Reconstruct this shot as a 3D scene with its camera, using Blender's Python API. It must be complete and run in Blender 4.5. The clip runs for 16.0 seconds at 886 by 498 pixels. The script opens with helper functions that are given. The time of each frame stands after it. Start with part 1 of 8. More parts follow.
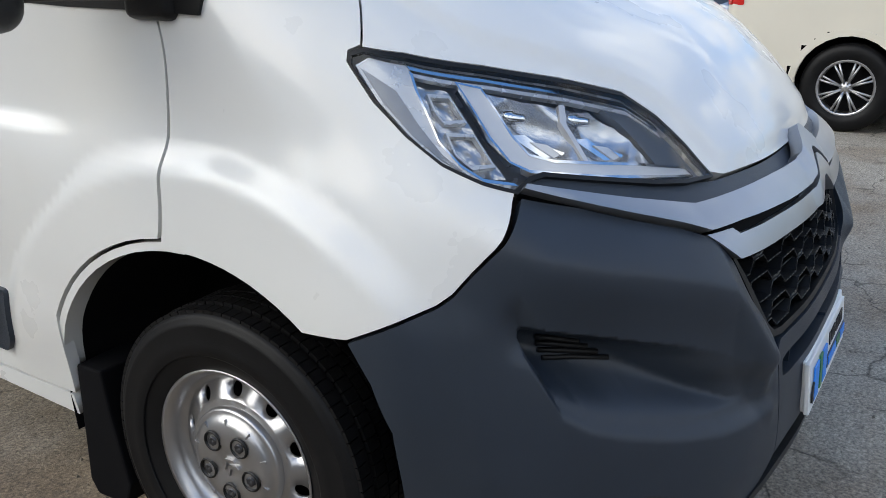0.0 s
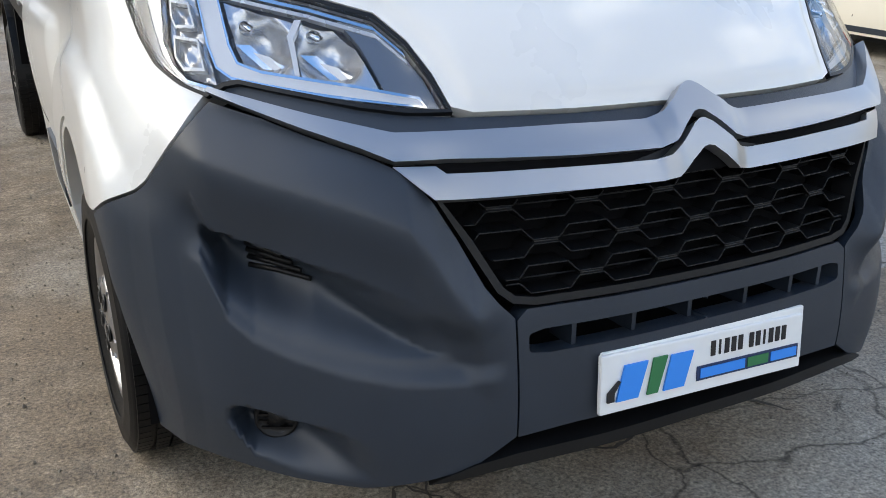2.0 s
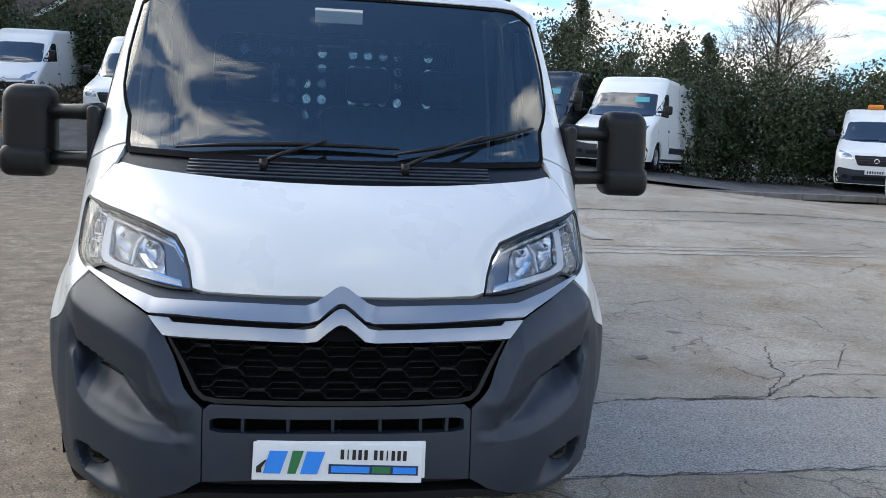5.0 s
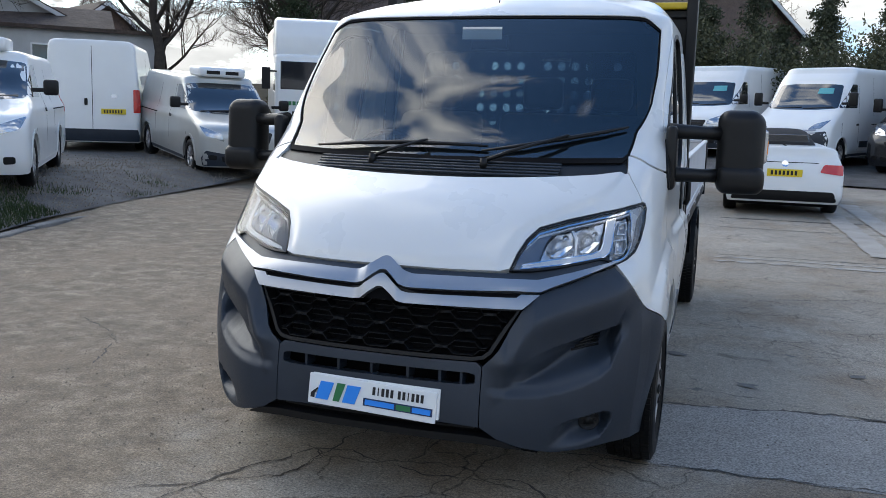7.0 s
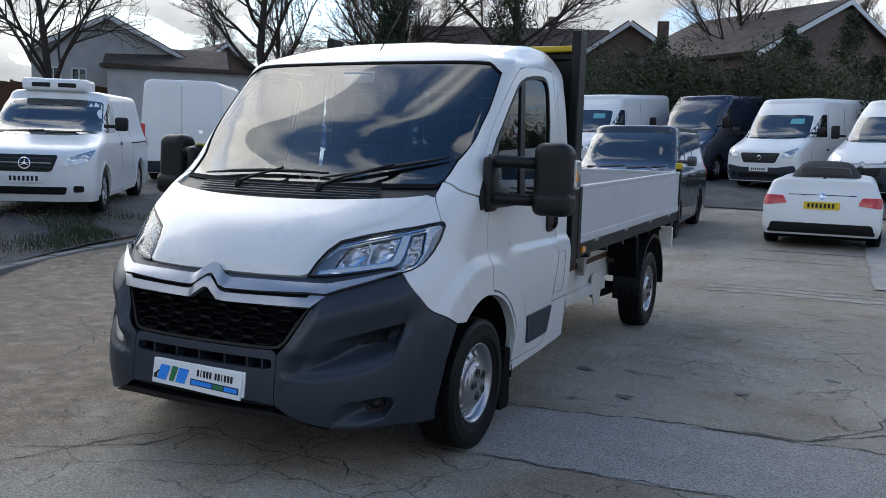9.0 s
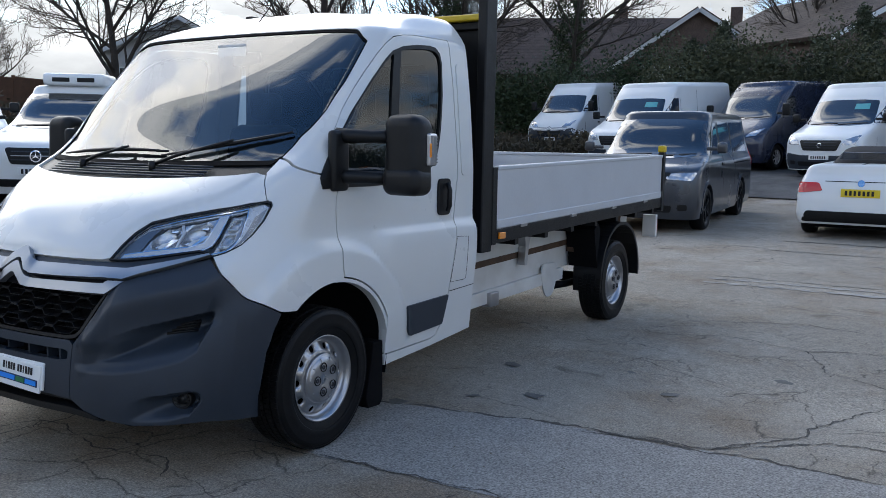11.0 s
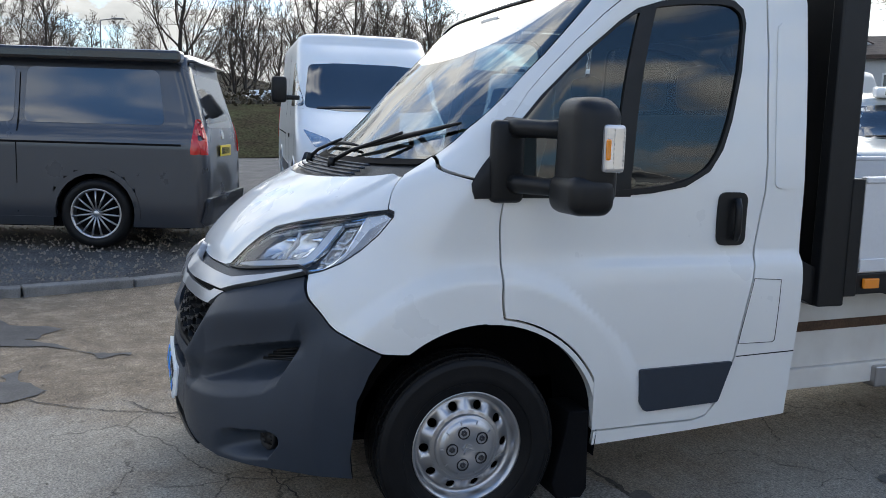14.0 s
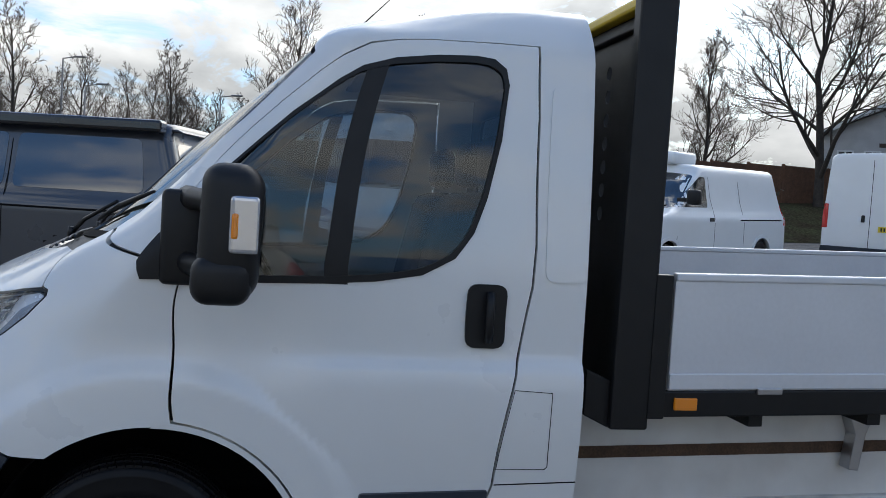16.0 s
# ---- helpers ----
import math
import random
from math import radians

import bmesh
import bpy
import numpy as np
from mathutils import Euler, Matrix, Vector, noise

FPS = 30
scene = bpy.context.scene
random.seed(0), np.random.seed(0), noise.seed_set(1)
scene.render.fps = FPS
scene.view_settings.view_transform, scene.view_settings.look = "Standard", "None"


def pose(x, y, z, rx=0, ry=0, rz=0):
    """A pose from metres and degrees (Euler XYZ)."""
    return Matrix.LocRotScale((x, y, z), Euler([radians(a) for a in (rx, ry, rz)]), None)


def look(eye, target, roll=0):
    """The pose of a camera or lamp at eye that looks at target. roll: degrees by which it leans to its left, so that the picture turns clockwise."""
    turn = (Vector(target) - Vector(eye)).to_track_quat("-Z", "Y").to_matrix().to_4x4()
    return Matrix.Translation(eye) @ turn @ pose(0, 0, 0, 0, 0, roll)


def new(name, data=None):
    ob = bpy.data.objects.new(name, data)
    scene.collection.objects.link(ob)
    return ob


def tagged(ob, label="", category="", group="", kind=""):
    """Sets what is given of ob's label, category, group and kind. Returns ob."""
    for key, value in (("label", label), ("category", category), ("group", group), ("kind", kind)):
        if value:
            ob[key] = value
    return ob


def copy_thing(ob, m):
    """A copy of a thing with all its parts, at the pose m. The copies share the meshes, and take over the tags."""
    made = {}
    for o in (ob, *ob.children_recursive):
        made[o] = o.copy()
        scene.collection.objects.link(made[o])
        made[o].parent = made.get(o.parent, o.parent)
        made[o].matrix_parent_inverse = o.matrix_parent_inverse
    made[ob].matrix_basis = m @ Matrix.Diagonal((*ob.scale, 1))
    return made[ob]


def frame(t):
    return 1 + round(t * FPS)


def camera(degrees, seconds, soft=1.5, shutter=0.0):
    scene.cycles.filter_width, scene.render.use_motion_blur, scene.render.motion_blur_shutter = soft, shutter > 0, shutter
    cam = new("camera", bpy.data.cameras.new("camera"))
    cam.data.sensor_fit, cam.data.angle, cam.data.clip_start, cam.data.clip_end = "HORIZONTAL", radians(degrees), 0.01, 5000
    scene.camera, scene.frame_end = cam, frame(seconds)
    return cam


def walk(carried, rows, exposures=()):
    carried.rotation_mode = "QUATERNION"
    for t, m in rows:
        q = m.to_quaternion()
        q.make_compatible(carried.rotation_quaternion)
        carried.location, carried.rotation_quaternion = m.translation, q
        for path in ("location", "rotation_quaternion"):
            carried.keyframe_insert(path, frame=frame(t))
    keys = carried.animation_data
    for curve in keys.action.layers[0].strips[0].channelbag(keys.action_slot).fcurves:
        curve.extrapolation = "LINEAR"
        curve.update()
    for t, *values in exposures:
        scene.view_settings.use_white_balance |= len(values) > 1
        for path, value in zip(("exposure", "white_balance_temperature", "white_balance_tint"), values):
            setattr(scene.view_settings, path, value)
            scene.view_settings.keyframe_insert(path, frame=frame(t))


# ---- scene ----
cam = camera(53.4, 16.0, soft=0.55)
PATH = [
    (0, (-2.135, -1.189, 1.346), (-0.509, -0.214, 0.708), 0.1),
    (0.5, (-1.914, -1.38, 1.267), (-0.338, -0.348, 0.595), -0.9),
    (1, (-1.642, -1.576, 1.222), (-0.137, -0.448, 0.542), -1.2),
    (1.5, (-1.344, -1.772, 1.248), (-0.143, -0.324, 0.568), 0.6),
    (2, (-1.203, -2.13, 1.242), (-0.321, -0.469, 0.562), 0.5),
    (2.5, (-1.038, -2.502, 1.295), (-0.238, -0.805, 0.602), 0.6),
    (3, (-0.783, -2.775, 1.266), (-0.042, -1.05, 0.577), 3.2),
    (3.5, (-0.641, -3.067, 1.319), (-0.124, -1.214, 0.772), 2.2),
    (4, (-0.492, -3.383, 1.487), (-0.086, -1.485, 1.002), 0.9),
    (4.2, (-0.428, -3.435, 1.523), (-0.04, -1.521, 1.09), 1.3),
    (6.3, (0.697, -3.906, 1.482), (0.465, -1.935, 1.237), 2.5),
    (6.5, (0.824, -3.918, 1.489), (0.462, -1.968, 1.231), 2.3),
    (7, (1.264, -4.021, 1.486), (0.648, -2.138, 1.208), 1.8),
    (7.5, (1.657, -4.059, 1.517), (0.963, -2.203, 1.246), 2.2),
    (8, (2.063, -4.067, 1.534), (1.336, -2.223, 1.27), 2.7),
    (8.5, (2.434, -4.133, 1.542), (1.575, -2.34, 1.324), 2.0),
    (9, (2.786, -4.108, 1.512), (1.913, -2.321, 1.301), 1.8),
    (9.2, (2.923, -4.041, 1.503), (2.046, -2.257, 1.289), 1.8),
    (11.3, (3.689, -2.962, 1.407), (2.555, -1.33, 1.178), 0.7),
    (11.5, (3.735, -2.789, 1.385), (2.479, -1.249, 1.16), 0.2),
    (12, (3.79, -2.465, 1.351), (2.459, -0.991, 1.113), 0.4),
    (12.5, (3.776, -2.08, 1.306), (2.346, -0.712, 1.021), 1.1),
    (13, (3.807, -1.761, 1.321), (2.191, -0.626, 1.005), 1.1),
    (13.5, (3.876, -1.452, 1.429), (2.087, -0.62, 1.1), 0.1),
    (14, (3.851, -1.102, 1.473), (1.977, -0.455, 1.207), 1.8),
    (14.5, (3.878, -0.713, 1.551), (1.956, -0.188, 1.379), 2.2),
    (15, (3.92, -0.299, 1.617), (1.973, 0.128, 1.446), 3.0),
    (15.5, (3.813, 0.071, 1.573), (1.853, 0.464, 1.514), 3.9),
    (16, (3.732, 0.373, 1.52), (1.773, 0.759, 1.419), 3.6),
]
EXPOSURES = ((0, 0.50, 7200, 10), (1, 0.95, 7450, 10), (1.5, 0.97, 7600, 10), (2.5, 0.98, 7700, 10), (3.5, 0.98, 7650, 10), (4.2, 0.92, 7450, 10), (6.5, 0.63, 7000, 10), (8, 0.28, 6850, 10), (9, 0.18, 6750, 10), (11.5, 0.45, 6650, 10), (12.5, 0.96, 6950, 10), (13.5, 0.92, 7100, 10), (14, 0.66, 7100, 10), (14.5, 0.36, 7000, 10), (15, 0.48, 6900, 10), (16, 0.22, 6850, 10))
walk(cam, [(t, look(eye, target, roll)) for t, eye, target, roll in PATH], exposures=EXPOSURES)

# ---- world, sun, exposure ----
world = bpy.data.worlds.new("world")
scene.world = world
world.use_nodes = True
wn, wl = world.node_tree.nodes, world.node_tree.links
wn.clear()
SUN_AZ, SUN_EL = 142.0, 27.0          # degrees counted from +x towards +y, and above the horizon
sky = wn.new("ShaderNodeTexSky")
sky.sky_type, sky.sun_disc = "NISHITA", False
sky.sun_elevation, sky.sun_rotation = radians(SUN_EL), radians(90 - SUN_AZ)
sky.air_density, sky.dust_density = 1.0, 2.0
gco = wn.new("ShaderNodeTexCoord")
gsep = wn.new("ShaderNodeSeparateXYZ")
wl.new(gco.outputs["Generated"], gsep.inputs[0])
zc = wn.new("ShaderNodeMath"); zc.operation = "MAXIMUM"; zc.inputs[1].default_value = 0.0
wl.new(gsep.outputs["Z"], zc.inputs[0])
za = wn.new("ShaderNodeMath"); za.operation = "ADD"; za.inputs[1].default_value = 0.30
wl.new(zc.outputs[0], za.inputs[0])
dx = wn.new("ShaderNodeMath"); dx.operation = "DIVIDE"
dy = wn.new("ShaderNodeMath"); dy.operation = "DIVIDE"
wl.new(gsep.outputs["X"], dx.inputs[0]); wl.new(za.outputs[0], dx.inputs[1])
wl.new(gsep.outputs["Y"], dy.inputs[0]); wl.new(za.outputs[0], dy.inputs[1])
plane_co = wn.new("ShaderNodeCombineXYZ")
wl.new(dx.outputs[0], plane_co.inputs["X"]); wl.new(dy.outputs[0], plane_co.inputs["Y"])
cloud = wn.new("ShaderNodeTexNoise")
cloud.inputs["Scale"].default_value, cloud.inputs["Detail"].default_value, cloud.inputs["Roughness"].default_value = 3.0, 9.0, 0.60
cloud.inputs["Distortion"].default_value = 0.5
wl.new(plane_co.outputs[0], cloud.inputs["Vector"])
cover = wn.new("ShaderNodeValToRGB")
cover.color_ramp.elements[0].position, cover.color_ramp.elements[1].position = 0.36, 0.50
thin = wn.new("ShaderNodeMath"); thin.operation = "MULTIPLY_ADD"       # the cloud thins out towards +x
thin.inputs[1].default_value = -0.04
wl.new(gsep.outputs["X"], thin.inputs[0]); wl.new(cloud.outputs["Fac"], thin.inputs[2])
gaps = wn.new("ShaderNodeMath"); gaps.operation = "MULTIPLY_ADD"; gaps.inputs[1].default_value = -0.20     # and breaks up overhead
wl.new(zc.outputs[0], gaps.inputs[0]); wl.new(thin.outputs[0], gaps.inputs[2])
wl.new(gaps.outputs[0], cover.inputs["Fac"])
shade = wn.new("ShaderNodeTexNoise")
shade.inputs["Scale"].default_value, shade.inputs["Detail"].default_value = 2.2, 6.0
wl.new(plane_co.outputs[0], shade.inputs["Vector"])
tone = wn.new("ShaderNodeValToRGB")
tone.color_ramp.elements[0].position, tone.color_ramp.elements[0].color = 0.34, (5.3, 5.75, 6.2, 1)
tone.color_ramp.elements[1].position, tone.color_ramp.elements[1].color = 0.66, (11.0, 11.5, 12.0, 1)
wl.new(shade.outputs["Fac"], tone.inputs["Fac"])
skymix = wn.new("ShaderNodeMix"); skymix.data_type = "RGBA"
wl.new(cover.outputs["Color"], skymix.inputs[0])
lift = wn.new("ShaderNodeMapRange")
lift.inputs[1].default_value, lift.inputs[2].default_value, lift.inputs[3].default_value, lift.inputs[4].default_value = 0.0, 0.62, 0.50, 2.10
wl.new(zc.outputs[0], lift.inputs[0])
toned = wn.new("ShaderNodeVectorMath"); toned.operation = "SCALE"
wl.new(tone.outputs["Color"], toned.inputs[0]); wl.new(lift.outputs[0], toned.inputs["Scale"])
clear = wn.new("ShaderNodeVectorMath"); clear.operation = "MULTIPLY_ADD"; clear.inputs[1].default_value, clear.inputs[2].default_value = (0.80, 1.15, 1.60), (0.10, 0.60, 1.60)
wl.new(sky.outputs[0], clear.inputs[0]); wl.new(clear.outputs[0], skymix.inputs[6]); wl.new(toned.outputs[0], skymix.inputs[7])
bg = wn.new("ShaderNodeBackground")
bg.inputs["Strength"].default_value = 0.10
wl.new(skymix.outputs[2], bg.inputs["Color"])
wl.new(bg.outputs[0], wn.new("ShaderNodeOutputWorld").inputs[0])

sun_data = bpy.data.lights.new("sun", "SUN")
sun_data.energy, sun_data.angle, sun_data.color = 1.3, radians(60), (1.0, 0.95, 0.88)
sun = new("sun", sun_data)
sd = Vector((math.cos(radians(SUN_AZ)) * math.cos(radians(SUN_EL)), math.sin(radians(SUN_AZ)) * math.cos(radians(SUN_EL)), math.sin(radians(SUN_EL))))
sun.matrix_world = look(sd * 60, (0, 0, 0))


# ---- materials ----
def material(name, base, rough=0.5, metal=0.0, var=0.0, scale=8.0, fine=0.0, fine_scale=200.0, bump=0.0, coat=0.0, tint=None, rand=0.0, ior=1.5):
    """A principled surface with coarse colour variation (var), fine grain (fine) and relief (bump)."""
    m = bpy.data.materials.new(name)
    m.use_nodes = True
    n, l = m.node_tree.nodes, m.node_tree.links
    p = n["Principled BSDF"]
    p.inputs["Roughness"].default_value, p.inputs["Metallic"].default_value = rough, metal
    p.inputs["Coat Weight"].default_value, p.inputs["Coat Roughness"].default_value = coat, 0.04
    p.inputs["IOR"].default_value = ior
    tc = n.new("ShaderNodeTexCoord")
    col = n.new("ShaderNodeRGB"); col.outputs[0].default_value = (*base, 1)
    last = col.outputs[0]
    if var:
        t1 = n.new("ShaderNodeTexNoise"); t1.inputs["Scale"].default_value, t1.inputs["Detail"].default_value = scale, 6
        l.new(tc.outputs["Object"], t1.inputs["Vector"])
        r1 = n.new("ShaderNodeMapRange"); r1.inputs[1].default_value, r1.inputs[2].default_value = 0.3, 0.7
        l.new(t1.outputs["Fac"], r1.inputs[0])
        mx = n.new("ShaderNodeMix"); mx.data_type = "RGBA"
        other = tint or tuple(c * (1 - var) for c in base)
        mx.inputs[7].default_value = (*other, 1)
        l.new(last, mx.inputs[6])
        sc = n.new("ShaderNodeMath"); sc.operation = "MULTIPLY"; sc.inputs[1].default_value = 1.0 if not tint else var
        l.new(r1.outputs[0], sc.inputs[0]); l.new(sc.outputs[0], mx.inputs[0])
        last = mx.outputs[2]
        rr = n.new("ShaderNodeMapRange"); rr.inputs[3].default_value, rr.inputs[4].default_value = max(0, rough - 0.06), min(1, rough + 0.08)
        l.new(t1.outputs["Fac"], rr.inputs[0]); l.new(rr.outputs[0], p.inputs["Roughness"])
    if fine or bump:
        t2 = n.new("ShaderNodeTexNoise"); t2.inputs["Scale"].default_value, t2.inputs["Detail"].default_value = fine_scale, 3
        l.new(tc.outputs["Object"], t2.inputs["Vector"])
        if fine:
            r2 = n.new("ShaderNodeMapRange"); r2.inputs[1].default_value, r2.inputs[2].default_value, r2.inputs[3].default_value, r2.inputs[4].default_value = 0.3, 0.7, 1 - fine, 1 + fine
            l.new(t2.outputs["Fac"], r2.inputs[0])
            mm = n.new("ShaderNodeVectorMath"); mm.operation = "SCALE"
            l.new(last, mm.inputs[0]); l.new(r2.outputs[0], mm.inputs["Scale"])
            last = mm.outputs[0]
        if bump:
            b = n.new("ShaderNodeBump"); b.inputs["Strength"].default_value, b.inputs["Distance"].default_value = bump, 0.004
            l.new(t2.outputs["Fac"], b.inputs["Height"]); l.new(b.outputs[0], p.inputs["Normal"])
    if rand:
        oi = n.new("ShaderNodeObjectInfo")
        r3 = n.new("ShaderNodeMapRange"); r3.inputs[3].default_value, r3.inputs[4].default_value = 1 - rand, 1 + rand
        l.new(oi.outputs["Random"], r3.inputs[0])
        m3 = n.new("ShaderNodeVectorMath"); m3.operation = "SCALE"
        l.new(last, m3.inputs[0]); l.new(r3.outputs[0], m3.inputs["Scale"])
        last = m3.outputs[0]
    l.new(last, p.inputs["Base Color"])
    return m


def glass_material(name, tint, rough=0.0, ior=2.3):
    m = bpy.data.materials.new(name)
    m.use_nodes = True
    n, l = m.node_tree.nodes, m.node_tree.links
    n.clear()
    tr = n.new("ShaderNodeBsdfTransparent"); tr.inputs[0].default_value = (*tint, 1)
    gl = n.new("ShaderNodeBsdfGlossy"); gl.inputs["Roughness"].default_value = rough
    fr = n.new("ShaderNodeFresnel"); fr.inputs["IOR"].default_value = ior
    mix = n.new("ShaderNodeMixShader")
    l.new(fr.outputs[0], mix.inputs[0]); l.new(tr.outputs[0], mix.inputs[1]); l.new(gl.outputs[0], mix.inputs[2])
    l.new(mix.outputs[0], n.new("ShaderNodeOutputMaterial").inputs[0])
    return m


PAINT = material("white_paint", (0.70, 0.70, 0.68), 0.28, var=0.03, scale=3, coat=0.6)
PLASTIC = material("grey_plastic", (0.025, 0.034, 0.048), 0.40, var=0.2, scale=5, fine=0.12, fine_scale=900, bump=0.12, ior=1.44)
BLACK = material("black_plastic", (0.007, 0.0072, 0.008), 0.42, var=0.3, scale=12, fine=0.15, fine_scale=700, bump=0.1, ior=1.38)
MATT = material("matt_black", (0.005, 0.005, 0.006), 0.8, var=0.3, scale=6, ior=1.2)
RUBBER = material("tyre_rubber", (0.008, 0.008, 0.0086), 0.46, var=0.35, scale=14, fine=0.2, fine_scale=300, bump=0.1, ior=1.27)
SILVER = material("silver_trim", (0.36, 0.375, 0.40), 0.30, metal=0.75, var=0.05, scale=6)
CHROME = material("chrome", (0.82, 0.83, 0.85), 0.06, metal=1.0)
REFLECTOR = material("lamp_reflector", (0.62, 0.64, 0.67), 0.20, metal=0.75, var=0.1, scale=30)
GUIDE = material("light_guide", (0.72, 0.74, 0.77), 0.18, metal=0.15, coat=0.5)
BEZEL = material("lamp_bezel", (0.66, 0.67, 0.68), 0.26, metal=0.45, var=0.08, scale=20)
MASK = material("lamp_mask", (0.20, 0.22, 0.25), 0.14, metal=0.5)
BOWL = material("lamp_bowl", (0.30, 0.31, 0.33), 0.25, metal=0.4, var=0.25, scale=25)
STEEL = material("steel_wheel", (0.47, 0.47, 0.48), 0.30, metal=0.9, var=0.15, scale=10)
DARKSTEEL = material("dark_steel", (0.06, 0.06, 0.065), 0.4, metal=0.6, var=0.2, scale=30)
ALU = material("aluminium_side", (0.62, 0.63, 0.65), 0.42, metal=0.35, var=0.06, scale=3, fine=0.02, fine_scale=60)
CHASSIS = material("chassis_paint", (0.70, 0.69, 0.66), 0.45, var=0.35, scale=4, tint=(0.32, 0.27, 0.22))
RUST = material("rusty_steel", (0.10, 0.055, 0.03), 0.8, var=0.4, scale=15, fine=0.3, fine_scale=120, bump=0.4)
BEDFLOOR = material("bed_floor", (0.07, 0.045, 0.035), 0.7, var=0.4, scale=5, fine=0.2, fine_scale=80)
YELLOW = material("yellow_paint", (0.65, 0.45, 0.02), 0.4, var=0.15, scale=8)
AMBER = material("amber_lens", (0.75, 0.22, 0.01), 0.15, coat=0.8)
REDLENS = material("red_lens", (0.55, 0.02, 0.015), 0.15, coat=0.8)
CLEAR = material("clear_lens_ribs", (0.52, 0.52, 0.53), 0.14, metal=0.65, coat=0.8)
GLASS = glass_material("window_glass", (0.50, 0.62, 0.66), ior=2.1)
SIDE_GLASS = glass_material("side_glass", (0.33, 0.41, 0.45), ior=1.75)
LENS = glass_material("lamp_lens", (0.95, 0.96, 0.97), ior=1.4)
INTERIOR = material("cab_trim", (0.035, 0.036, 0.04), 0.75, var=0.25, scale=10, fine=0.15, fine_scale=300)
SEAT = material("seat_cloth", (0.03, 0.032, 0.038), 0.9, var=0.3, scale=20, fine=0.25, fine_scale=500)
LINING = material("cab_lining", (0.13, 0.13, 0.13), 0.85, var=0.1, scale=6)
PLATE_WHITE = material("plate_white", (0.80, 0.81, 0.80), 0.3, var=0.05, scale=20)
PLATE_YELLOW = material("plate_yellow", (0.75, 0.55, 0.03), 0.35, var=0.05, scale=20)
INK = material("ink_black", (0.01, 0.01, 0.012), 0.4)
INK_BLUE = material("ink_blue", (0.012, 0.25, 0.80), 0.4)
INK_DARKBLUE = material("ink_navy", (0.012, 0.03, 0.09), 0.4)
INK_GREEN = material("ink_green", (0.02, 0.17, 0.06), 0.4)
STICKER = material("sticker_teal", (0.08, 0.36, 0.40), 0.5)


# ---- mesh helpers ----
def thing(name, label, category, m=None, group="", kind=""):
    ob = new(name)
    if m is not None:
        ob.matrix_world = m
    return tagged(ob, label, category, group, kind)


def part(name, bm, mat, parent, label=""):
    me = bpy.data.meshes.new(name)
    bm.to_mesh(me)
    bm.free()
    me.materials.append(mat)
    ob = new(name, me)
    ob.parent = parent
    return tagged(ob, label) if label else ob


def part_again(ob, parent, m):
    """Another object on the mesh of ob, at the pose m under parent."""
    o = new(ob.name.split(".")[0], ob.data)
    o.parent, o.matrix_basis = parent, m
    if ob.get("label"):
        o["label"] = ob["label"]
    return o


def box(bm, x0, x1, y0, y1, z0, z1, bevel=0.0, m=None, seg=2):
    r = bmesh.ops.create_cube(bm, size=1)
    vs = r["verts"]
    bmesh.ops.transform(bm, verts=vs, matrix=Matrix.LocRotScale(((x0 + x1) / 2, (y0 + y1) / 2, (z0 + z1) / 2), None, (abs(x1 - x0), abs(y1 - y0), abs(z1 - z0))))
    if bevel:
        es = list({e for v in vs for e in v.link_edges})
        r = bmesh.ops.bevel(bm, geom=es, offset=bevel, segments=seg, affect="EDGES", profile=0.5)
        vs = list({v for f in r["faces"] for v in f.verts} | {v for v in vs if v.is_valid})
    if m is not None:
        bmesh.ops.transform(bm, verts=vs, matrix=m)
    return bm


def boxes(*args, bevel=0.0, m=None):
    bm = bmesh.new()
    for a in args:
        box(bm, *a, bevel=bevel, m=m)
    return bm


def lathe(profile, seg=48, axis="X", bm=None):
    """A turned body: profile of (radius, along)."""
    bm = bm or bmesh.new()
    rings = []
    for r, a in profile:
        ring = []
        for i in range(seg):
            t = 2 * math.pi * i / seg
            c, s = r * math.cos(t), r * math.sin(t)
            ring.append(bm.verts.new((a, c, s) if axis == "X" else ((c, a, s) if axis == "Y" else (c, s, a))))
        rings.append(ring)
    for a, b in zip(rings, rings[1:]):
        for i in range(seg):
            f = bm.faces.new((a[i], a[(i + 1) % seg], b[(i + 1) % seg], b[i]))
            f.smooth = True
    return bm


def tube(points, radius, seg=8, bm=None, close=True):
    """A round bar along points; radius is one number or one for each point."""
    bm = bm or bmesh.new()
    pts = [Vector(p) for p in points]
    rad = radius if isinstance(radius, (list, tuple)) else [radius] * len(pts)
    prev, first, up = None, None, None
    for i, p in enumerate(pts):
        d = (pts[min(i + 1, len(pts) - 1)] - pts[max(i - 1, 0)]).normalized()
        if up is None:
            up = d.orthogonal().normalized()
        side = d.cross(up).normalized()
        up = side.cross(d).normalized()
        ring = [bm.verts.new(p + rad[i] * (math.cos(2 * math.pi * k / seg) * up + math.sin(2 * math.pi * k / seg) * side)) for k in range(seg)]
        if prev:
            for k in range(seg):
                bm.faces.new((prev[k], prev[(k + 1) % seg], ring[(k + 1) % seg], ring[k])).smooth = True
        first = first or ring
        prev = ring
    if close and seg > 2:
        bm.faces.new(first[::-1])
        bm.faces.new(prev)
    return bm


